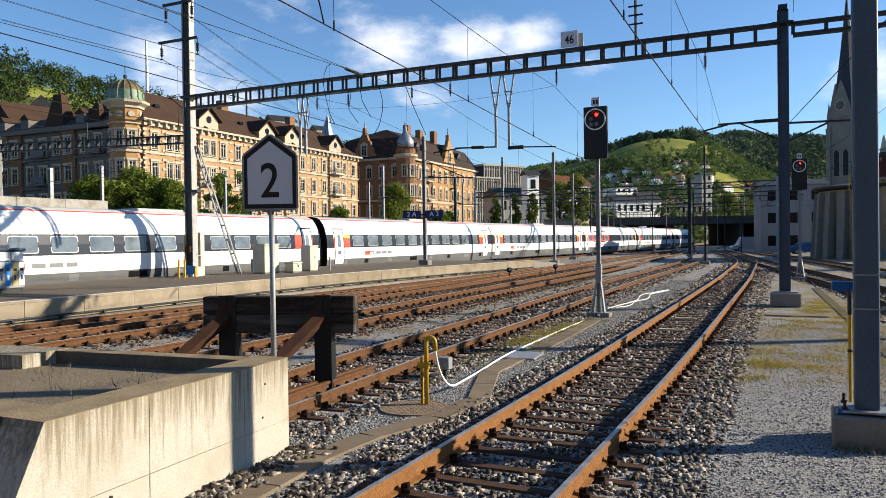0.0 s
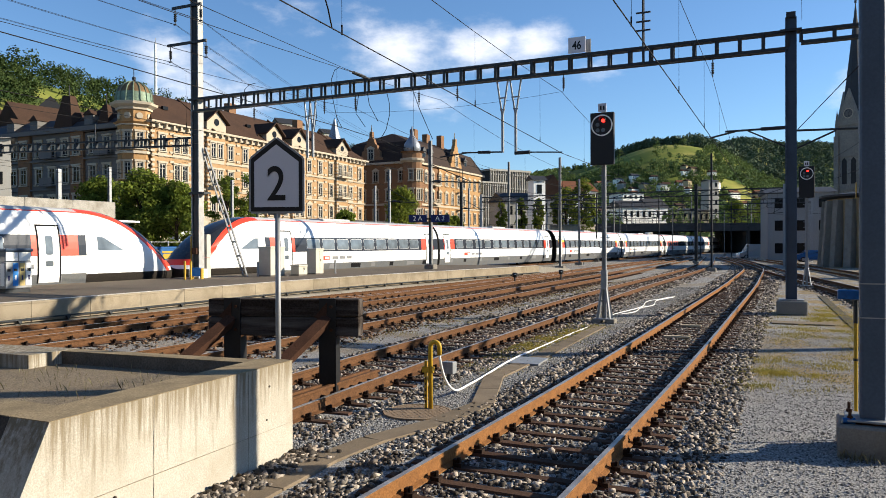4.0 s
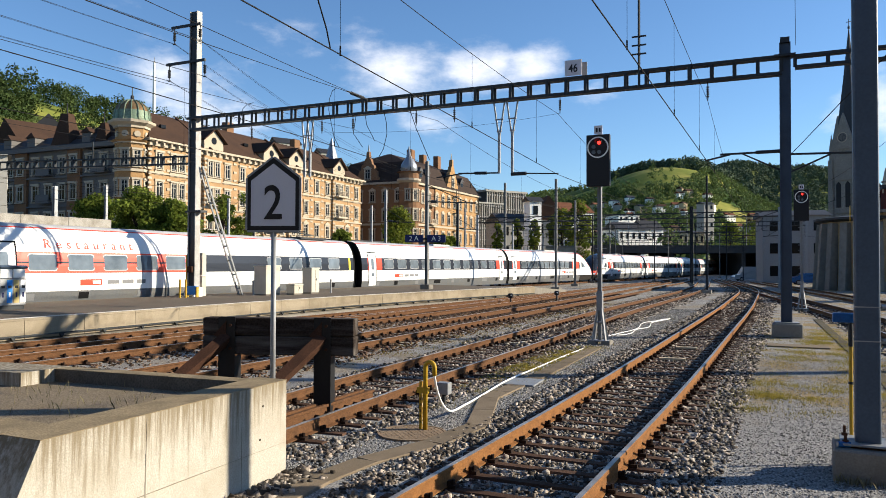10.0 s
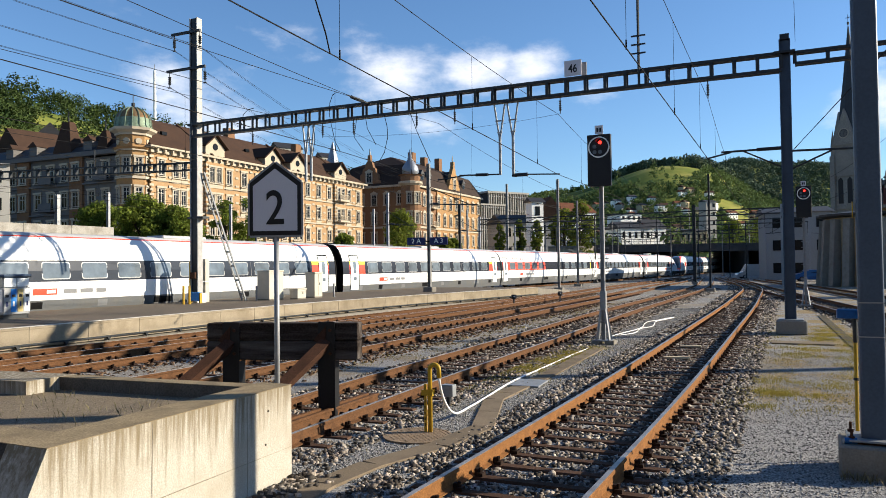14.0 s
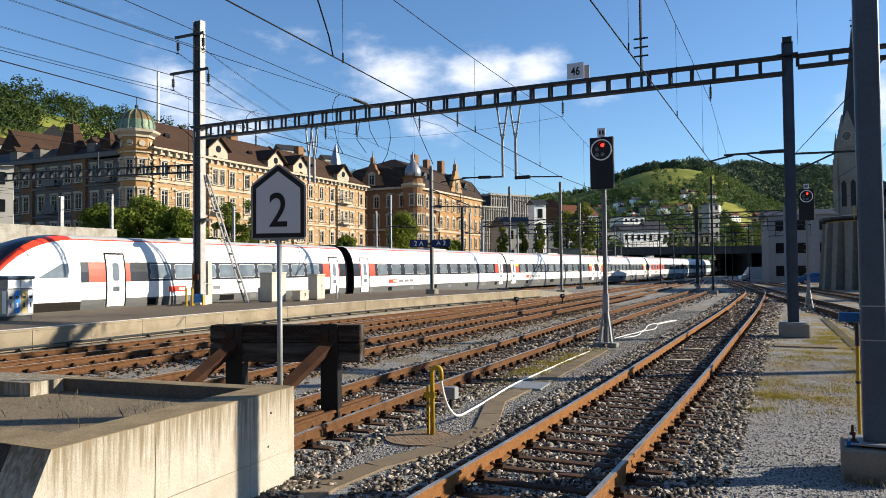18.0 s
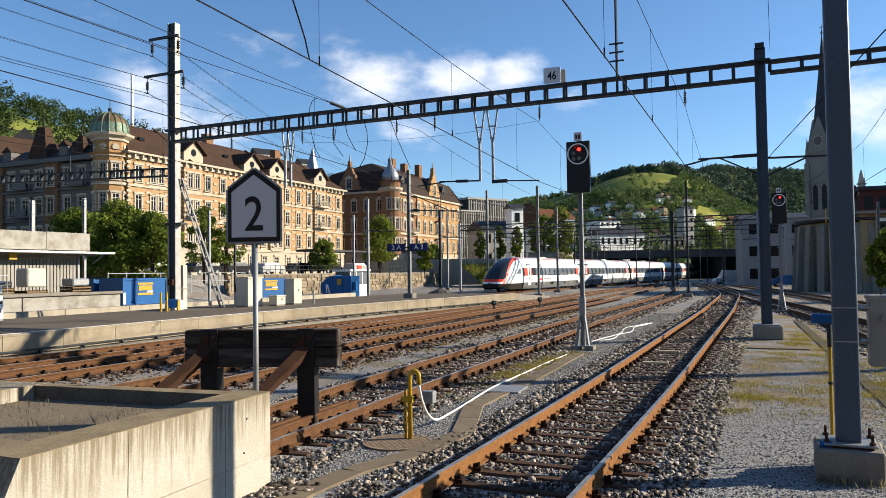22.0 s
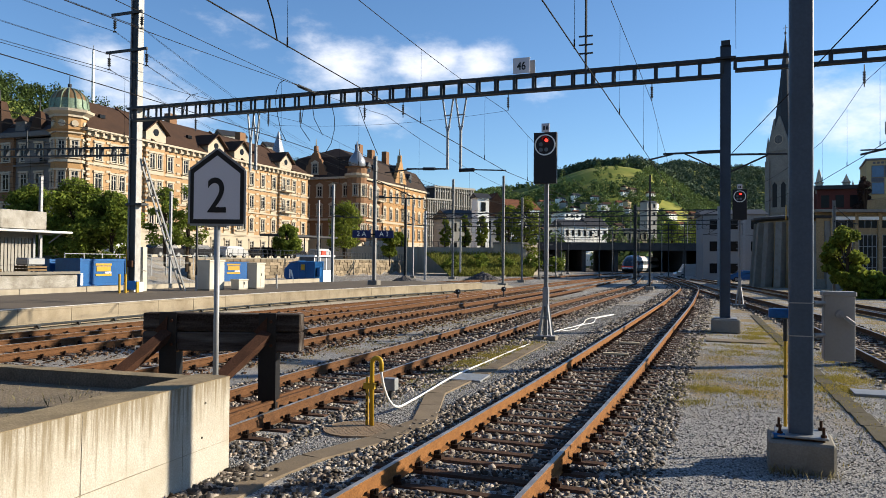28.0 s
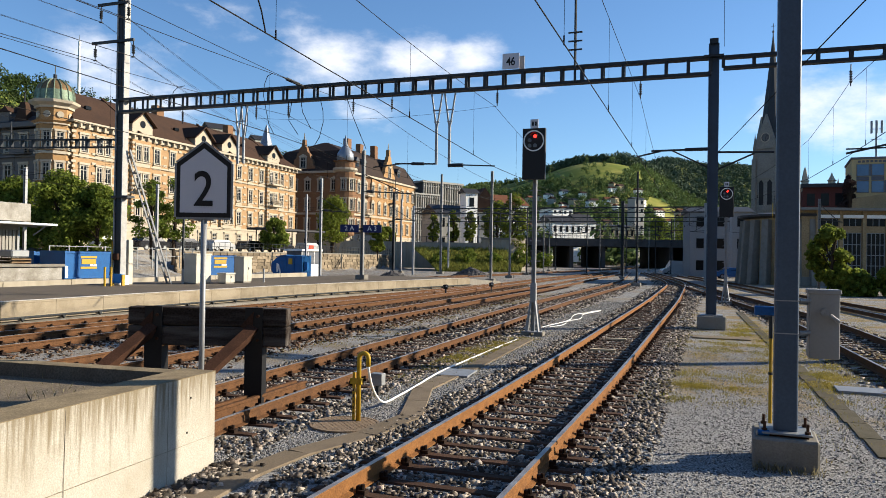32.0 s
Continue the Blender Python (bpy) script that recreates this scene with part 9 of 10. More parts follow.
def numeral_ring(y):
    """Twelve radial bars for the hours."""
    b = Bag()
    for k in range(12):
        a = radians(30 * k)
        b.bar((0.72 * math.cos(a), y, 0.72 * math.sin(a)), (1.02 * math.cos(a), y, 1.02 * math.sin(a)), 0.1, 0.03, up=(0, 1, 0))
    return b.v, b.f


def church():
    c = thing("church", 16.9, 220, -0.2, "neo-gothic church with tall slate spire and clock tower", "church", rz=-33)
    w = 3.1
    part("tower", Bag().box(-w, -w, 0, w, w, 33), M["church_stone"], c)
    for sx in (-1, 1):
        for sy in (-1, 1):
            part("buttress", Bag().box(sx * w - 0.6, sy * w - 0.6, 0, sx * w + 0.6, sy * w + 0.6, 30), M["church_stone"], c)
            part("pinnacle", lathe([(0.6, 30), (0.6, 33), (0.0, 37)], 4, sx * w, sy * w), M["church_stone"], c)
    for z in (16, 24.5, 32.6):
        part("string_course", Bag().box(-w - 0.3, -w - 0.3, z, w + 0.3, w + 0.3, z + 0.5), M["church_stone"], c)
    for sx in (-1.2, 1.2):
        part("belfry_opening", Bag().box(sx - 0.65, -w - 0.05, 17.5, sx + 0.65, -w + 0.01, 23.5).add([(sx - 0.65, -w - 0.05, 23.5), (sx + 0.65, -w - 0.05, 23.5), (sx, -w - 0.05, 24.3)], [(0, 1, 2)]), M["black"], c)
    for rot in (0, 90, -90, 180):
        m = pose(0, 0, 0, 0, 0, rot)
        part("clock_gable", Bag().add([(-w, -w - 0.2, 33), (w, -w - 0.2, 33), (0, -w - 0.2, 42), (-w, -w + 0.6, 33), (w, -w + 0.6, 33), (0, -w + 0.6, 42)], [(0, 1, 2), (3, 5, 4), (0, 3, 4, 1), (1, 4, 5, 2), (2, 5, 3, 0)]).turn(m), M["church_stone"], c)
        k = part("clock_face", Bag().tube((0, -w - 0.2, 35.6), (0, -w - 0.3, 35.6), 1.25, n=24).turn(m), M["shade_stone"], c, "weathered clock face with dark numerals")
        new("numerals", Bag().add(*numeral_ring(-w - 0.34)).turn(m @ pose(0, 0, 35.6)).mesh("numerals", M["black"])).parent = k
        new("clock_rim", ring_bag(1.3, 0.16, -w - 0.36, 0.1, 24).turn(m @ pose(0, 0, 35.6)).mesh("clock_rim", M["sandstone"])).parent = k
        new("clock_hand", Bag().bar((0, -w - 0.34, 35.6), (0.55, -w - 0.34, 36.2), 0.14, 0.04).bar((0, -w - 0.34, 35.6), (0.2, -w - 0.34, 34.7), 0.1, 0.04).turn(m).mesh("clock_hand", M["black"])).parent = k
    part("spire", lathe([(3.3, 33.2), (2.5, 42), (1.5, 50.5), (0.12, 64), (0, 64.2)], 8), M["spire"], c, "tall dark slate spire")
    part("spire_cross", Bag().tube((0, 0, 64), (0, 0, 67), 0.08, n=6).tube((0, 0, 64.4), (0, 0, 65.0), 0.28, n=8).bar((-0.6, 0, 66.2), (0.6, 0, 66.2), 0.12, 0.12), M["mast_dark"], c)
    part("nave", Bag().box(-7, w, 0, 7, 40, 14), M["church_stone"], c)
    part("nave_roof", Bag().add([(-7.5, w, 14), (7.5, w, 14), (0, w, 22), (-7.5, 40, 14), (7.5, 40, 14), (0, 40, 22)], [(0, 1, 2), (3, 5, 4), (0, 3, 4, 1), (1, 4, 5, 2), (2, 5, 3, 0)]), M["spire"], c)
    for x in (-13.5, 9):
        part("side_turret", lathe([(1.0, 0), (1.0, 18), (1.3, 18.4), (0.0, 25)], 8, x + 3, 12), M["church_stone"], c)


church()


def bridge():
    b = thing("road_bridge", -16, 196, -0.2, "long dark concrete road bridge over the tracks", "bridge", kind="structure", rz=20)
    part("deck", Bag().box(-34, -5, 5.6, 26, 26, 7.0), M["concrete_dark"], b)
    part("edge_beam", Bag().box(-34, -5.4, 5.4, 26, -5, 7.3), M["concrete_dark"], b)
    for x in np.arange(-33.5, 26, 1.0):
        part("railing_post", Bag().box(x, -5.3, 7.3, x + 0.09, -5.2, 8.5), M["mast_dark"], b)
    for z in (7.9, 8.45):
        part("hand_rail", Bag().box(-34, -5.3, z, 26, -5.2, z + 0.09), M["mast_dark"], b)
    for x in (-30, -24, -17.5, -9.5, 7.5, 14.0, 20.5):
        part("pier", Bag().cbox(x - 0.5, -4, -0.2, x + 0.5, 24, 5.6, 0.1), M["concrete_dark"], b)
    for x in (-20, -6, 8, 18):
        part("lamp_post", Bag().tube((x, -4.6, 7.2), (x, -4.6, 14.5), 0.09, 0.06, n=8).tube((x, -4.6, 14.4), (x - 1.6, -4.6, 14.7), 0.05, n=6), M["galva"], b)
    w = thing("abutment_wall", -30, 126, -0.2, "curved pale stone abutment wall beside the bridge", "wall", kind="structure")
    pts = [(-6.0, 0.0, 0)] + [(-3.2 + 3 * math.sin(a), 1.5 - 2.2 * math.cos(a), 0) for a in [radians(k * 15) for k in range(0, 7)]] + [(0.6, 3.5, 0)]
    part("wall", Bag().sweep([(-0.4, -0.2), (0.4, -0.2), (0.3, 5.4), (-0.4, 5.4)], pts), M["concrete"], w)
    part("coping", Bag().sweep([(-0.55, 5.4), (0.5, 5.4), (0.5, 5.7), (-0.55, 5.7)], pts), M["concrete_grey"], w)
    k = thing("retaining_wall", -45, 126, 2.0, "low cream retaining wall with railing above a grass bank", "wall", kind="structure")
    part("wall", Bag().sweep([(-0.25, -2), (0.25, -2), (0.25, 2.6), (-0.25, 2.6)], [(-14, -10, 0), (-4, -4, 0), (9, 1, 0)]), M["concrete"], k)
    for i in range(24):
        part("railing_post", Bag().box(-14 + i * 0.98, -10.05 + i * 0.46, 2.6, -13.93 + i * 0.98, -9.98 + i * 0.46, 3.6), M["mast_dark"], k)
    part("hand_rail", Bag().bar((-14, -10, 3.6), (9, 1, 3.6), 0.06, 0.06), M["mast_dark"], k)
    bank = Bag()
    n = 12
    for i in range(n + 1):
        t = i / n
        x, y = -46 + 14 * t, 118 + 8 * t
        bank.v += [(x + 9 - 3 * t, y - 12, -0.2), (x + 5, y - 6, 1.4), (x, y, 3.4)]
    for i in range(n):
        for j in range(2):
            a = i * 3 + j
            bank.f.append((a, a + 3, a + 4, a + 1))
    single("grass_bank", bank, M["bank"], "overgrown green bank below the retaining wall", "bank", "structure")


def bank_grass():
    r = np.random.default_rng(77)
    n = 9000
    t, u = r.uniform(0, 1, n), r.uniform(0, 1, n)
    x, y = -46 + 14 * t, 118 + 8 * t
    lo = u < 0.5
    k = np.where(lo, u * 2, u * 2 - 1)
    px = np.where(lo, x + (9 - 3 * t) * (1 - k) + 5 * k, x + 5 * (1 - k))
    py = np.where(lo, y - 12 + 6 * k, y - 6 + 6 * k)
    pz = np.where(lo, -0.2 + 1.6 * k, 1.4 + 2.0 * k)
    blades("bank_grass", np.stack([px, py, pz], 1), 0.6, 0.06, "tall yellow-green grass on the bank", 78, "bank_blade")


M["bank_blade"] = leafy(island_tint(material("bank_blades", (0.36, 0.36, 0.08), 0.9, 0, 0.3, 0.6, 6, 0, (0.22, 0.28, 0.05), 0.6, "World"), 0.5, 1.4), 0.4)
M["concrete_dark"] = material("sooty_concrete", (0.13, 0.125, 0.12), 0.9, 0, 0.2, 0.6, 10, 0.1, (0.07, 0.065, 0.06), 0.5)
M["bank"] = material("bank_grass", (0.22, 0.27, 0.05), 0.95, 0, 0.5, 0.8, 5, 0.5, (0.36, 0.32, 0.10), 0.6, "World")
bridge()
bank_grass()


def car(x, y, z, rz, paint, label, van=False):
    c = thing("parked_van" if van else "parked_car", x, y, z, label, "van" if van else "car", "parked vehicles", rz=rz)
    L, w, h = (5.2, 1.95, 2.2) if van else (4.3, 1.75, 1.45)
    prof = [(-L / 2, 0.3), (-L / 2, 0.95), (-L / 2 + 0.25, 1.05), (-L / 2 + 0.4, h - 0.1), (-L / 2 + 0.7, h), (L * 0.2, h), (L * 0.34, 1.0), (L / 2 - 0.1, 0.85), (L / 2, 0.6), (L / 2, 0.3)]
    n = len(prof)
    b = Bag().add([(a, -w / 2 * (1 if q < 1.1 else 0.88), q) for a, q in prof] + [(a, w / 2 * (1 if q < 1.1 else 0.88), q) for a, q in prof], [tuple(range(n))[::-1], tuple(range(n, 2 * n))] + [(i, (i + 1) % n, n + (i + 1) % n, n + i) for i in range(n)])
    part("body", b, paint, c)
    for s in (-1, 1):
        y0 = s * (w / 2 * 0.94 + 0.01)
        part("side_window", Bag().add([(-L / 2 + 0.6, y0, 1.08), (L * 0.27, y0, 1.08), (L * 0.17, s * w / 2 * 0.885, h - 0.16), (-L / 2 + 0.7, s * w / 2 * 0.885, h - 0.16)], [(0, 1, 2, 3)]), M["house_glass"], c)
        for wx in (-L * 0.3, L * 0.31):
            t = part("wheel", Bag().tube((wx, s * w / 2 - s * 0.2, 0.31), (wx, s * w / 2 + s * 0.01, 0.31), 0.31, n=16), M["black"], c)
            new("rim", Bag().tube((wx, s * w / 2, 0.31), (wx, s * w / 2 + s * 0.02, 0.31), 0.19, n=12).mesh("rim", M["galva"])).parent = t
    part("windscreen", Bag().add([(L * 0.335, -w * 0.43, 1.06), (L * 0.335, w * 0.43, 1.06), (L * 0.215, w * 0.42, h - 0.06), (L * 0.215, -w * 0.42, h - 0.06)], [(0, 1, 2, 3)]), M["house_glass"], c)


M["car_white"] = material("white_car_paint", (0.7, 0.7, 0.7), 0.25, 0, 0.02, 1, 10, 0, coat=0.5)
M["car_dark"] = material("dark_car_paint", (0.03, 0.03, 0.035), 0.25, 0.2, 0.05, 1, 10, 0, coat=0.5)
for i, (x, y, p, q) in enumerate(((-57.5, 62, "car_white", "white"), (-57.2, 67.5, "car_dark", "dark"), (-57, 73, "car_dark", "dark grey"), (-56.5, 79, "car_white", "white"), (-55.5, 84.5, "car_dark", "black"), (-54.5, 90, "car_dark", "dark"), (-53.5, 96, "car_white", "silver white"))):
    car(x, y, 2.3, 85, M[p], f"{q} car parked along the street kerb")
car(-3.0, 124, -0.2, 200, M["car_white"], "white van parked beside the tracks", True)
car(4.6, 103, -0.2, 190, M["blue"], "blue car parked in the shade")
car(9.2, 104, -0.2, 190, M["car_dark"], "dark car parked in the shade")


def street_things():
    s = thing("bus_shelter", -54.5, 92, 2.3, "flat dark canopy shelter by the street", "shelter", rz=85)
    part("canopy", Bag().cbox(-7, -1.6, 3.0, 7, 1.6, 3.3, 0.05), M["slate"], s)
    for x in (-6, -2, 2, 6):
        part("post", Bag().tube((x, 0.8, 0), (x, 0.8, 3.0), 0.08, n=8), M["mast_dark"], s)
    k = thing("kiosk", -36.2, 65.3, -0.2, "small white glazed kiosk with red sign", "kiosk", rz=80)
    part("wall", Bag().cbox(-1.4, -1.0, 0.0, 1.4, 1.0, 1.3, 0.02), M["white"], k)
    part("glazing", Bag().cbox(-1.38, -0.98, 1.3, 1.38, 0.98, 2.6, 0.02), M["panel_grey"], k)
    for x in (-1.38, -0.46, 0.46, 1.36):
        part("mullion", Bag().box(x - 0.04, -1.0, 1.3, x + 0.04, -0.981, 2.6), M["white"], k)
    part("roof", Bag().cbox(-1.6, -1.2, 2.6, 1.6, 1.2, 2.8, 0.03), M["white"], k)
    part("sign", Bag().box(-0.4, -1.1, 2.8, 0.2, -1.0, 3.2), M["train_red"], k)
    f = thing("street_fence", -44, 70, 0.6, "low steel fence along the street edge", "fence", rz=0)
    for i in range(10):
        part("post", Bag().box(-0.03, -28 + i * 1.8, 0.0, 0.03, -27.94 + i * 1.8, 1.9), M["galva"], f)
    for z in (1.1, 1.8):
        part("rail", Bag().box(-0.02, -28, z, 0.02, -11.7, z + 0.05), M["galva"], f)
    # blue platform sector boards at the platform mast
    g = thing("sector_board", -18.6, 42.45, 3.55, "dark blue platform sector boards with white characters", "sign", rz=18)
    for x, t in ((-0.72, "2 A"), (0.72, "A 3")):
        part("panel", Bag().cbox(x - 0.58, -0.06, -0.02, x + 0.58, 0.06, 0.46, 0.01), M["navy"], g)
        text_part(t, 0.42, M["white"], g, pose(x, -0.064, 0.22, 90))
    part("bracket", Bag().box(-0.2, 0.0, 0.15, 0.2, 0.2, 0.25), M["mast_dark"], g)
    w = thing("radio_mast", -317, 306, 70, "tall white radio mast on the wooded ridge", "mast")
    part("pole", Bag().tube((0, 0, 0), (0, 0, 44), 0.9, 0.7, n=8), M["white"], w)
    part("antenna", Bag().tube((0, 0, 44), (0, 0, 47), 0.15, n=6), M["galva"], w)


street_things()



def stone_wall():
    """Rough stone retaining wall behind the station tracks."""
    a, b = Vector((-48.7, 62.0, 0)), Vector((-50.9, 128.0, 0))
    ang = math.degrees(math.atan2(b.y - a.y, b.x - a.x))
    L, r = (b - a).length, random.Random(31)
    s = thing("stone_wall", a.x, a.y, -0.2, "rough brown rubble stone retaining wall", "wall", kind="structure", rz=ang)
    part("core", Bag().box(0, 0.06, 0, L, 0.6, 2.35), M["wall_mortar"], s)
    part("coping", Bag().box(-0.05, -0.06, 2.35, L + 0.05, 0.65, 2.5), M["concrete_grey"], s)
    shapes = []
    for k in range(5):
        h, d = 0.18, 0.57
        v = [(x * d + r.uniform(-0.03, 0.03), y + r.uniform(-0.015, 0.015), z * h + r.uniform(-0.02, 0.02)) for x, y, z in ((-1, -0.02, -1), (1, -0.02, -1), (1, -0.02, 1), (-1, -0.02, 1), (-1.1, 0.09, -1.1), (1.1, 0.09, -1.1), (1.1, 0.09, 1.1), (-1.1, 0.09, 1.1))]
        shapes.append(Bag().add(v, [(0, 1, 2, 3), (0, 4, 5, 1), (1, 5, 6, 2), (2, 6, 7, 3), (3, 7, 4, 0)]).mesh("stone", M["rubble"]))
    for j in range(6):
        x = -0.2 * (j % 2) + 0.3
        while x < L - 0.3:
            q = r.uniform(0.85, 1.15)
            ob = new("stone", r.choice(shapes))
            ob.parent, ob.matrix_basis = s, pose(x, r.uniform(-0.02, 0.02), 0.21 + j * 0.395, 0, r.uniform(-4, 4), 0) @ Matrix.Diagonal((q, 1, 1, 1))
            x += 1.28 * q
    for i in range(65):
        part("railing_post", Bag().tube((0.4 + i * 1.0, 0.3, 2.5), (0.4 + i * 1.0, 0.3, 3.5), 0.03, n=6), M["mast_dark"], s)
    for z in (3.0, 3.48):
        part("hand_rail", Bag().tube((0.2, 0.3, z), (L - 0.2, 0.3, z), 0.025, n=6), M["mast_dark"], s)


M["rubble"] = material("rubble_stone", (0.40, 0.32, 0.22), 0.92, 0, 0.25, 3, 30, 0.4, (0.22, 0.17, 0.11), 0.5, rand=0.35)
M["wall_mortar"] = material("dark_mortar", (0.16, 0.13, 0.10), 0.95, 0, 0.2, 3, 30, 0.3)
stone_wall()


# ---- trees ----
def leaf_cloud(centres, radii, per, size, seed, flat=1.0):
    """Leaf clumps: small bent quads scattered over a cluster of balls."""
    r = np.random.default_rng(seed)
    C, R = np.asarray(centres), np.asarray(radii)
    k = np.repeat(np.arange(len(C)), per)
    d = r.normal(size=(len(k), 3))
    d /= np.linalg.norm(d, axis=1)[:, None]
    p = C[k] + d * (R[k] * r.uniform(0.55, 1.08, len(k)))[:, None] * np.array([1, 1, flat])
    n = d + r.normal(0, 0.6, d.shape)
    n /= np.linalg.norm(n, axis=1)[:, None]
    a = np.cross(n, r.normal(size=d.shape))
    a /= np.linalg.norm(a, axis=1)[:, None] + 1e-9
    b = np.cross(n, a)
    s = (size * r.uniform(0.5, 1.3, len(k)))[:, None]
    v = np.stack([p - a * s, p - b * s * 0.55 + n * s * 0.1, p + a * s, p + b * s * 0.55 - n * s * 0.1], 1).reshape(-1, 3)
    f = np.arange(len(k) * 4).reshape(-1, 4)
    return v, f


def cloud_mesh(name, v, f, mat):
    me = bpy.data.meshes.new(name)
    me.vertices.add(len(v))
    me.vertices.foreach_set("co", v.ravel())
    me.loops.add(f.size)
    me.loops.foreach_set("vertex_index", f.ravel())
    me.polygons.add(len(f))
    me.polygons.foreach_set("loop_start", np.arange(0, f.size, 4))
    me.update(calc_edges=True)
    me.materials.append(mat)
    return me


def tree(x, y, z, h, r, seed, label, leaf="leaf", clumps=46, per=150, size=0.2, low=0.18):
    q = random.Random(seed)
    t = thing("tree", x, y, z, label, "tree", "trees of the town")
    tr = Bag().path([(0, 0, -1), (q.uniform(-0.1, 0.1), q.uniform(-0.1, 0.1), h * 0.25), (q.uniform(-0.3, 0.3), q.uniform(-0.3, 0.3), h * 0.55), (q.uniform(-0.4, 0.4), q.uniform(-0.4, 0.4), h * 0.85)], 0.02 * h, 7)
    cs, rs = [], []
    for i in range(clumps):
        u = q.random()
        zz = h * (low + (0.93 - low) * u)
        prof = math.sin(math.pi * min(1, 0.18 + 0.8 * u)) ** 0.7
        a, rr = q.uniform(0, 6.28), r * prof * q.uniform(0.15, 1.0) ** 0.6
        cs.append((rr * math.cos(a), rr * math.sin(a), zz))
        rs.append(r * q.uniform(0.22, 0.40))
        if i % 5 == 0:
            tr.path([(0, 0, h * (0.15 + 0.4 * u)), (cs[-1][0] * 0.5, cs[-1][1] * 0.5, zz - 0.08 * h), cs[-1]], 0.006 * h, 5)
    part("trunk", tr, M["bark"], t, "brown trunk with limbs")
    part("crown", cloud_mesh("crown", *leaf_cloud(cs, rs, per, size, seed, 0.8), M[leaf]), M[leaf], t, "uneven leafy crown")
    return t


M["leaf_dark"] = leafy(island_tint(material("dark_red_leaves", (0.075, 0.05, 0.045), 0.8, 0, 0.3, 0.6, 6, 0, (0.045, 0.04, 0.03), 0.6, "World"), 0.6, 1.4), 0.2)
M["leaf_light"] = leafy(island_tint(material("light_green_leaves", (0.30, 0.35, 0.05), 0.75, 0, 0.3, 0.6, 6, 0, (0.19, 0.25, 0.045), 0.6, "World"), 0.6, 1.4), 0.45)
tree(-53.3, 47.0, 1.0, 7.3, 2.5, 1, "dark green street tree behind the shed", clumps=60, per=260, size=0.15)
tree(-48.6, 47.5, 0.8, 8.0, 2.9, 2, "broad green street tree behind the containers", clumps=70, per=260, size=0.15)
tree(-45.6, 48.2, 0.8, 7.0, 2.3, 3, "broad green street tree behind the containers", clumps=56, per=240, size=0.15)
tree(-50.4, 60.0, 1.8, 7.6, 2.0, 4, "airy street tree with thin crown", clumps=30, per=110, low=0.25, size=0.15)
tree(-48.6, 61.0, 1.8, 7.8, 1.9, 5, "airy street tree with thin crown", clumps=30, per=110, low=0.25, size=0.15)
tree(-55.0, 106.0, 2.2, 9.4, 3.4, 6, "green street tree before the brick building", "leaf_light")
tree(-49.8, 112.0, 2.2, 5.0, 1.5, 7, "green street tree before the brick building", "leaf_light")
tree(-52.8, 86.0, 2.2, 4.6, 1.7, 8, "small rounded street tree near the shelter")
tree(-31.0, 127.5, 1.5, 12.2, 3.0, 9, "light green tree beside the bridge abutment", "leaf_light")
tree(-34.5, 130.0, 2.0, 10.5, 2.8, 10, "light green tree beside the bridge abutment", "leaf_light")
tree(-43.5, 131.5, 4.0, 7.0, 1.2, 11, "narrow light green tree on the wall", "leaf_light", per=60)
tree(-40.5, 132.5, 4.0, 7.0, 1.2, 12, "narrow light green tree on the wall", "leaf_light", per=60)
tree(-47.0, 130.5, 4.0, 6.5, 1.1, 13, "narrow light green tree on the wall", "leaf_light", per=60)
tree(-55.5, 128.0, 4.0, 3.4, 1.6, 14, "bushy tree above the retaining wall")
tree(9.9, 57.5, -0.2, 5.2, 1.25, 15, "leafy bush tree by the far tracks", "leaf_light")
tree(11.6, 58.0, -0.2, 1.7, 1.3, 16, "dense shrub by the far tracks", low=0.02)
tree(14.4, 58.5, -0.2, 2.1, 1.5, 17, "light green bush tree by the far tracks", "leaf_light", low=0.05)
tree(18.4, 61.0, -0.2, 4.4, 1.8, 18, "dense light green shrub by the far tracks", "leaf_light", low=0.02)
tree(22.2, 131.0, 1.0, 15.6, 1.7, 20, "dark reddish tree beside the yellow block", "leaf_dark")
tree(-12, 215, 2.0, 12.0, 4.0, 21, "green tree beyond the bridge")
tree(-5, 232, 2.0, 14.0, 5.0, 22, "green tree beyond the bridge")
tree(6, 165, 0.0, 9.0, 3.5, 23, "tree behind the pale house")
for k in range(5):
    tree(-38.5 + k * 3.6, 112 + k * 2.4, 0.6, 2.2 + 0.5 * (k % 2), 1.8, 30 + k, "wild green shrub on the bank", clumps=18, per=70, low=0.02, size=0.2)


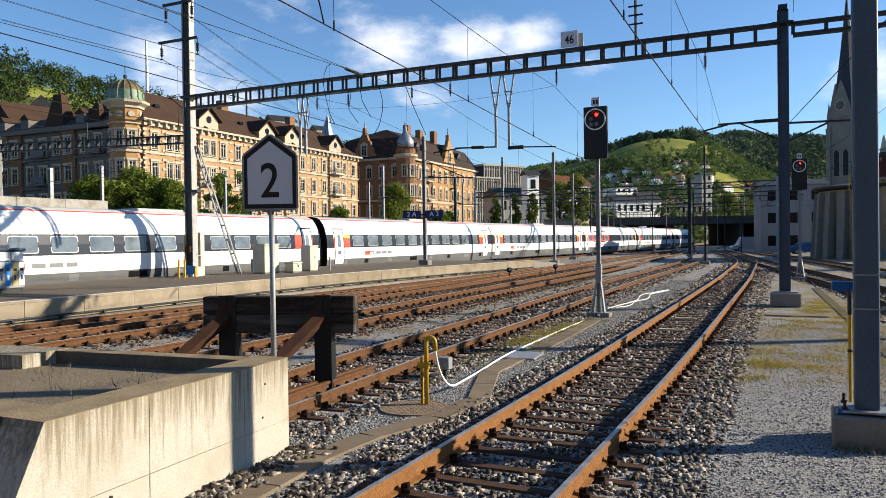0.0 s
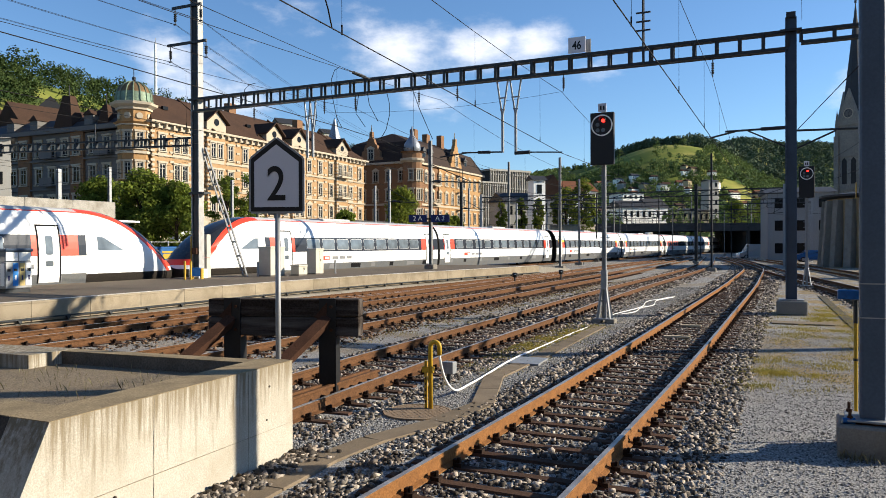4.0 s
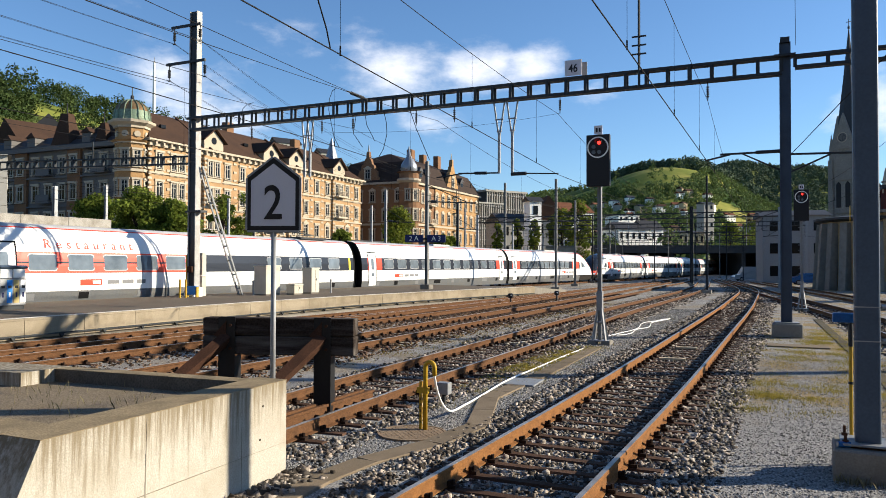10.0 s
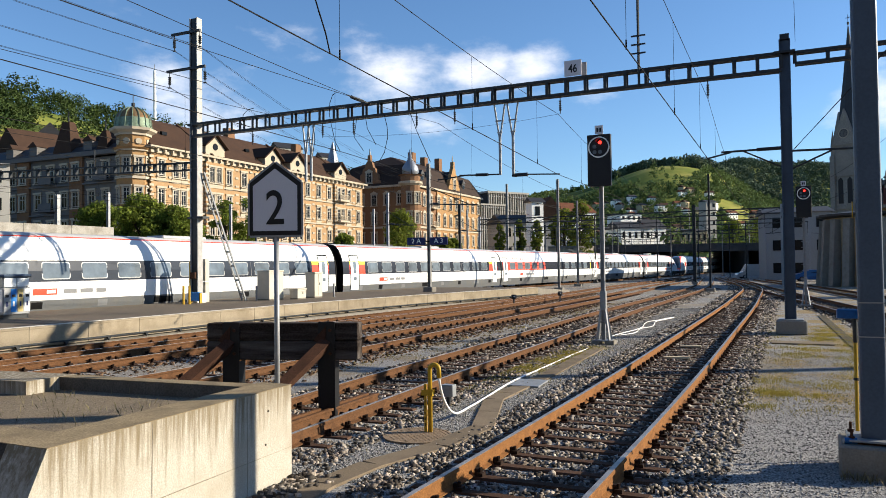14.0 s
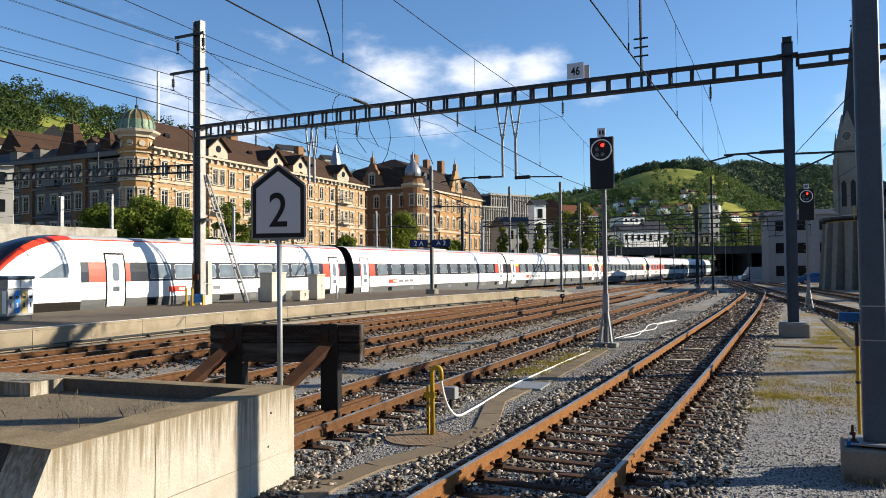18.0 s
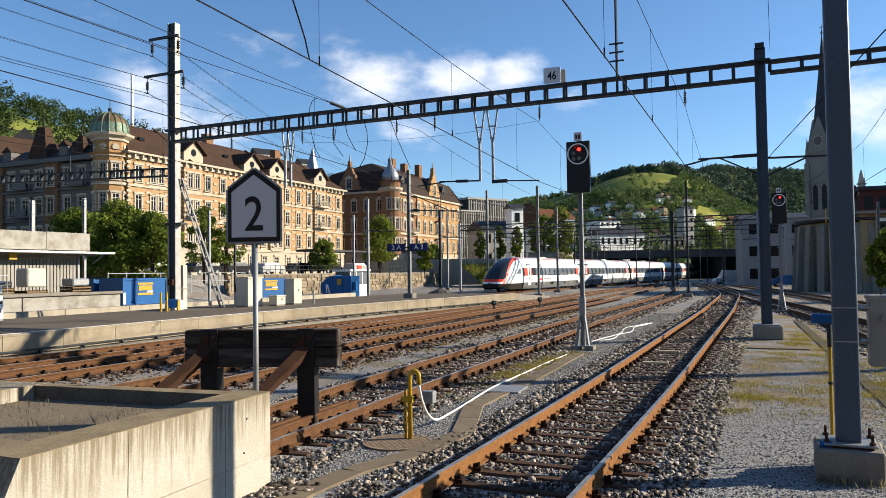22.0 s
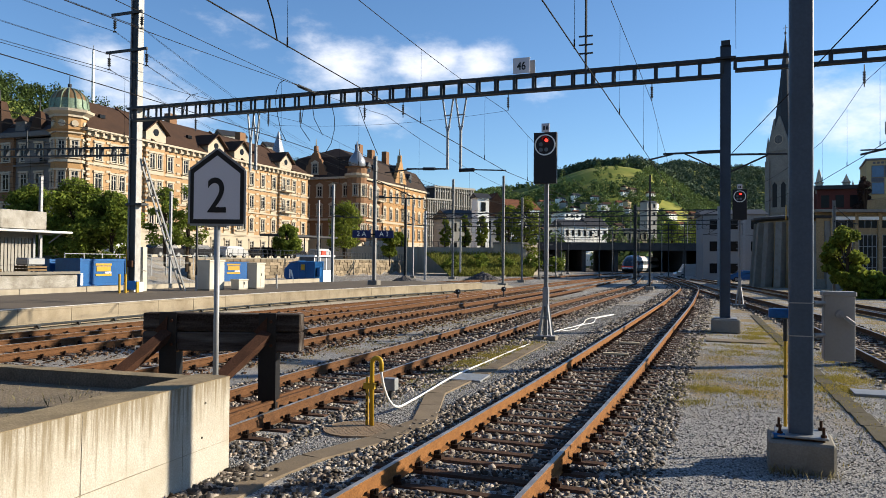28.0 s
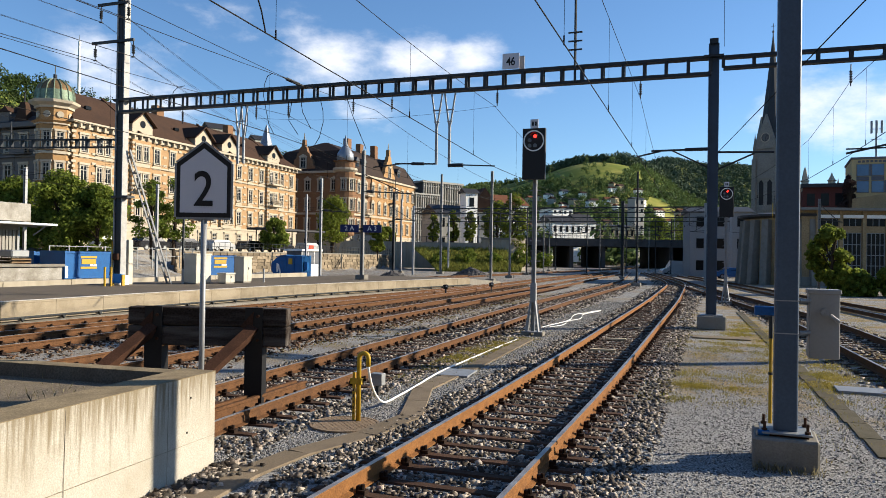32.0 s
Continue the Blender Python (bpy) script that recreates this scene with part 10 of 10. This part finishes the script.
def woods():
    r = np.random.default_rng(12)

    def patch(n, fx, fy, keep, size, name, label, per=46, hgt=(7, 13), leaf="leaf_far"):
        x, y = fx(n), fy(n)
        ok = keep(x, y)
        x, y = x[ok], y[ok]
        h = r.uniform(*hgt, len(x))
        z = ground_z(x, y)
        cs = np.stack([x, y, z + h * 0.5], 1)
        cs = np.concatenate([cs, cs + np.stack([r.normal(0, 1.6, len(x)), r.normal(0, 1.6, len(x)), h * 0.3], 1)])
        rs = np.concatenate([h * 0.42, h * 0.28])
        ob = new(name, cloud_mesh(name, *leaf_cloud(cs, rs, per, size, 5, 1.05), M[leaf]))
        tagged(ob, label, "woodland", kind="stuff")
    patch(1700, lambda n: r.uniform(-380, -112, n), lambda n: r.uniform(40, 620, n), lambda x, y: (np.hypot(x + 210, y - 155) > 15) & (np.hypot(x + 192, y - 138) > 12) & ~((np.abs(np.arctan2(x, y) + 0.935) < 0.045) & (np.hypot(x, y) < 258)) & (np.hypot(x + 200, y - 280) > 20) & ((x < -150) | (r.uniform(0, 1, len(x)) < 0.4)), 0.62, "ridge_woodland", "dense green woodland on the ridge beside the town", 90, (7, 13), "leaf_ridge")
    def polar(n, a0, a1, d0, d1):
        a, d = r.uniform(a0, a1, n), r.uniform(d0, d1, n)
        return d * np.sin(a), d * np.cos(a)
    P = {}
    def fx(a0, a1, d0, d1):
        def g(n):
            P["x"], P["y"] = polar(n, a0, a1, d0, d1)
            return P["x"]
        return g
    fy = lambda n: P["y"]
    def no_meadow(x, y):
        a, d = np.arctan2(x, y), np.hypot(x, y)
        field = (((a + 0.155) / 0.062) ** 2 + ((d - 1240) / 250) ** 2 < 1) | (((a + 0.225) / 0.06) ** 2 + ((d - 1250) / 190) ** 2 < 1) | (((a + 0.06) / 0.02) ** 2 + ((d - 900) / 70) ** 2 < 1)
        ok = ~field | (r.uniform(0, 1, len(x)) < 0.05)
        for ha, hd in HILL_HOUSES:
            ok &= ~((np.abs(a - ha) < 0.006) & (d < hd + 10) & (d > hd - 26))
        return ok
    patch(5200, fx(-0.45, 0.03, 560, 1480), fy, no_meadow, 1.5, "hill_woodland", "green woods and gardens on the valley hill", 24, (6, 12))
    patch(420, fx(-0.215, -0.10, 1420, 1540), fy, lambda x, y: np.ones(len(x), bool), 2.6, "summit_woodland", "wood along the hill top, paled for haze", 30, (14, 22), "leaf_forest")
    patch(2800, fx(-0.12, 0.16, 1250, 2250), fy, lambda x, y: np.ones(len(x), bool), 2.4, "far_woodland", "forest on the far hill, paled for haze", 26, (14, 22), "leaf_forest")
    patch(260, fx(-0.05, 0.06, 180, 420), fy, lambda x, y: np.abs(x + 10 - 0.0 * y) > 14, 1.2, "valley_trees", "garden trees behind the bridge", 60, (7, 12))
    patch(240, fx(-0.34, -0.08, 230, 520), fy, lambda x, y: np.ones(len(x), bool), 1.3, "valley_trees", "garden trees below the hill", 50, (7, 12))


woods()


def motions():
    """The coupled train draws out of the station, along its track and away below the road bridge."""
    run_train()


motions()
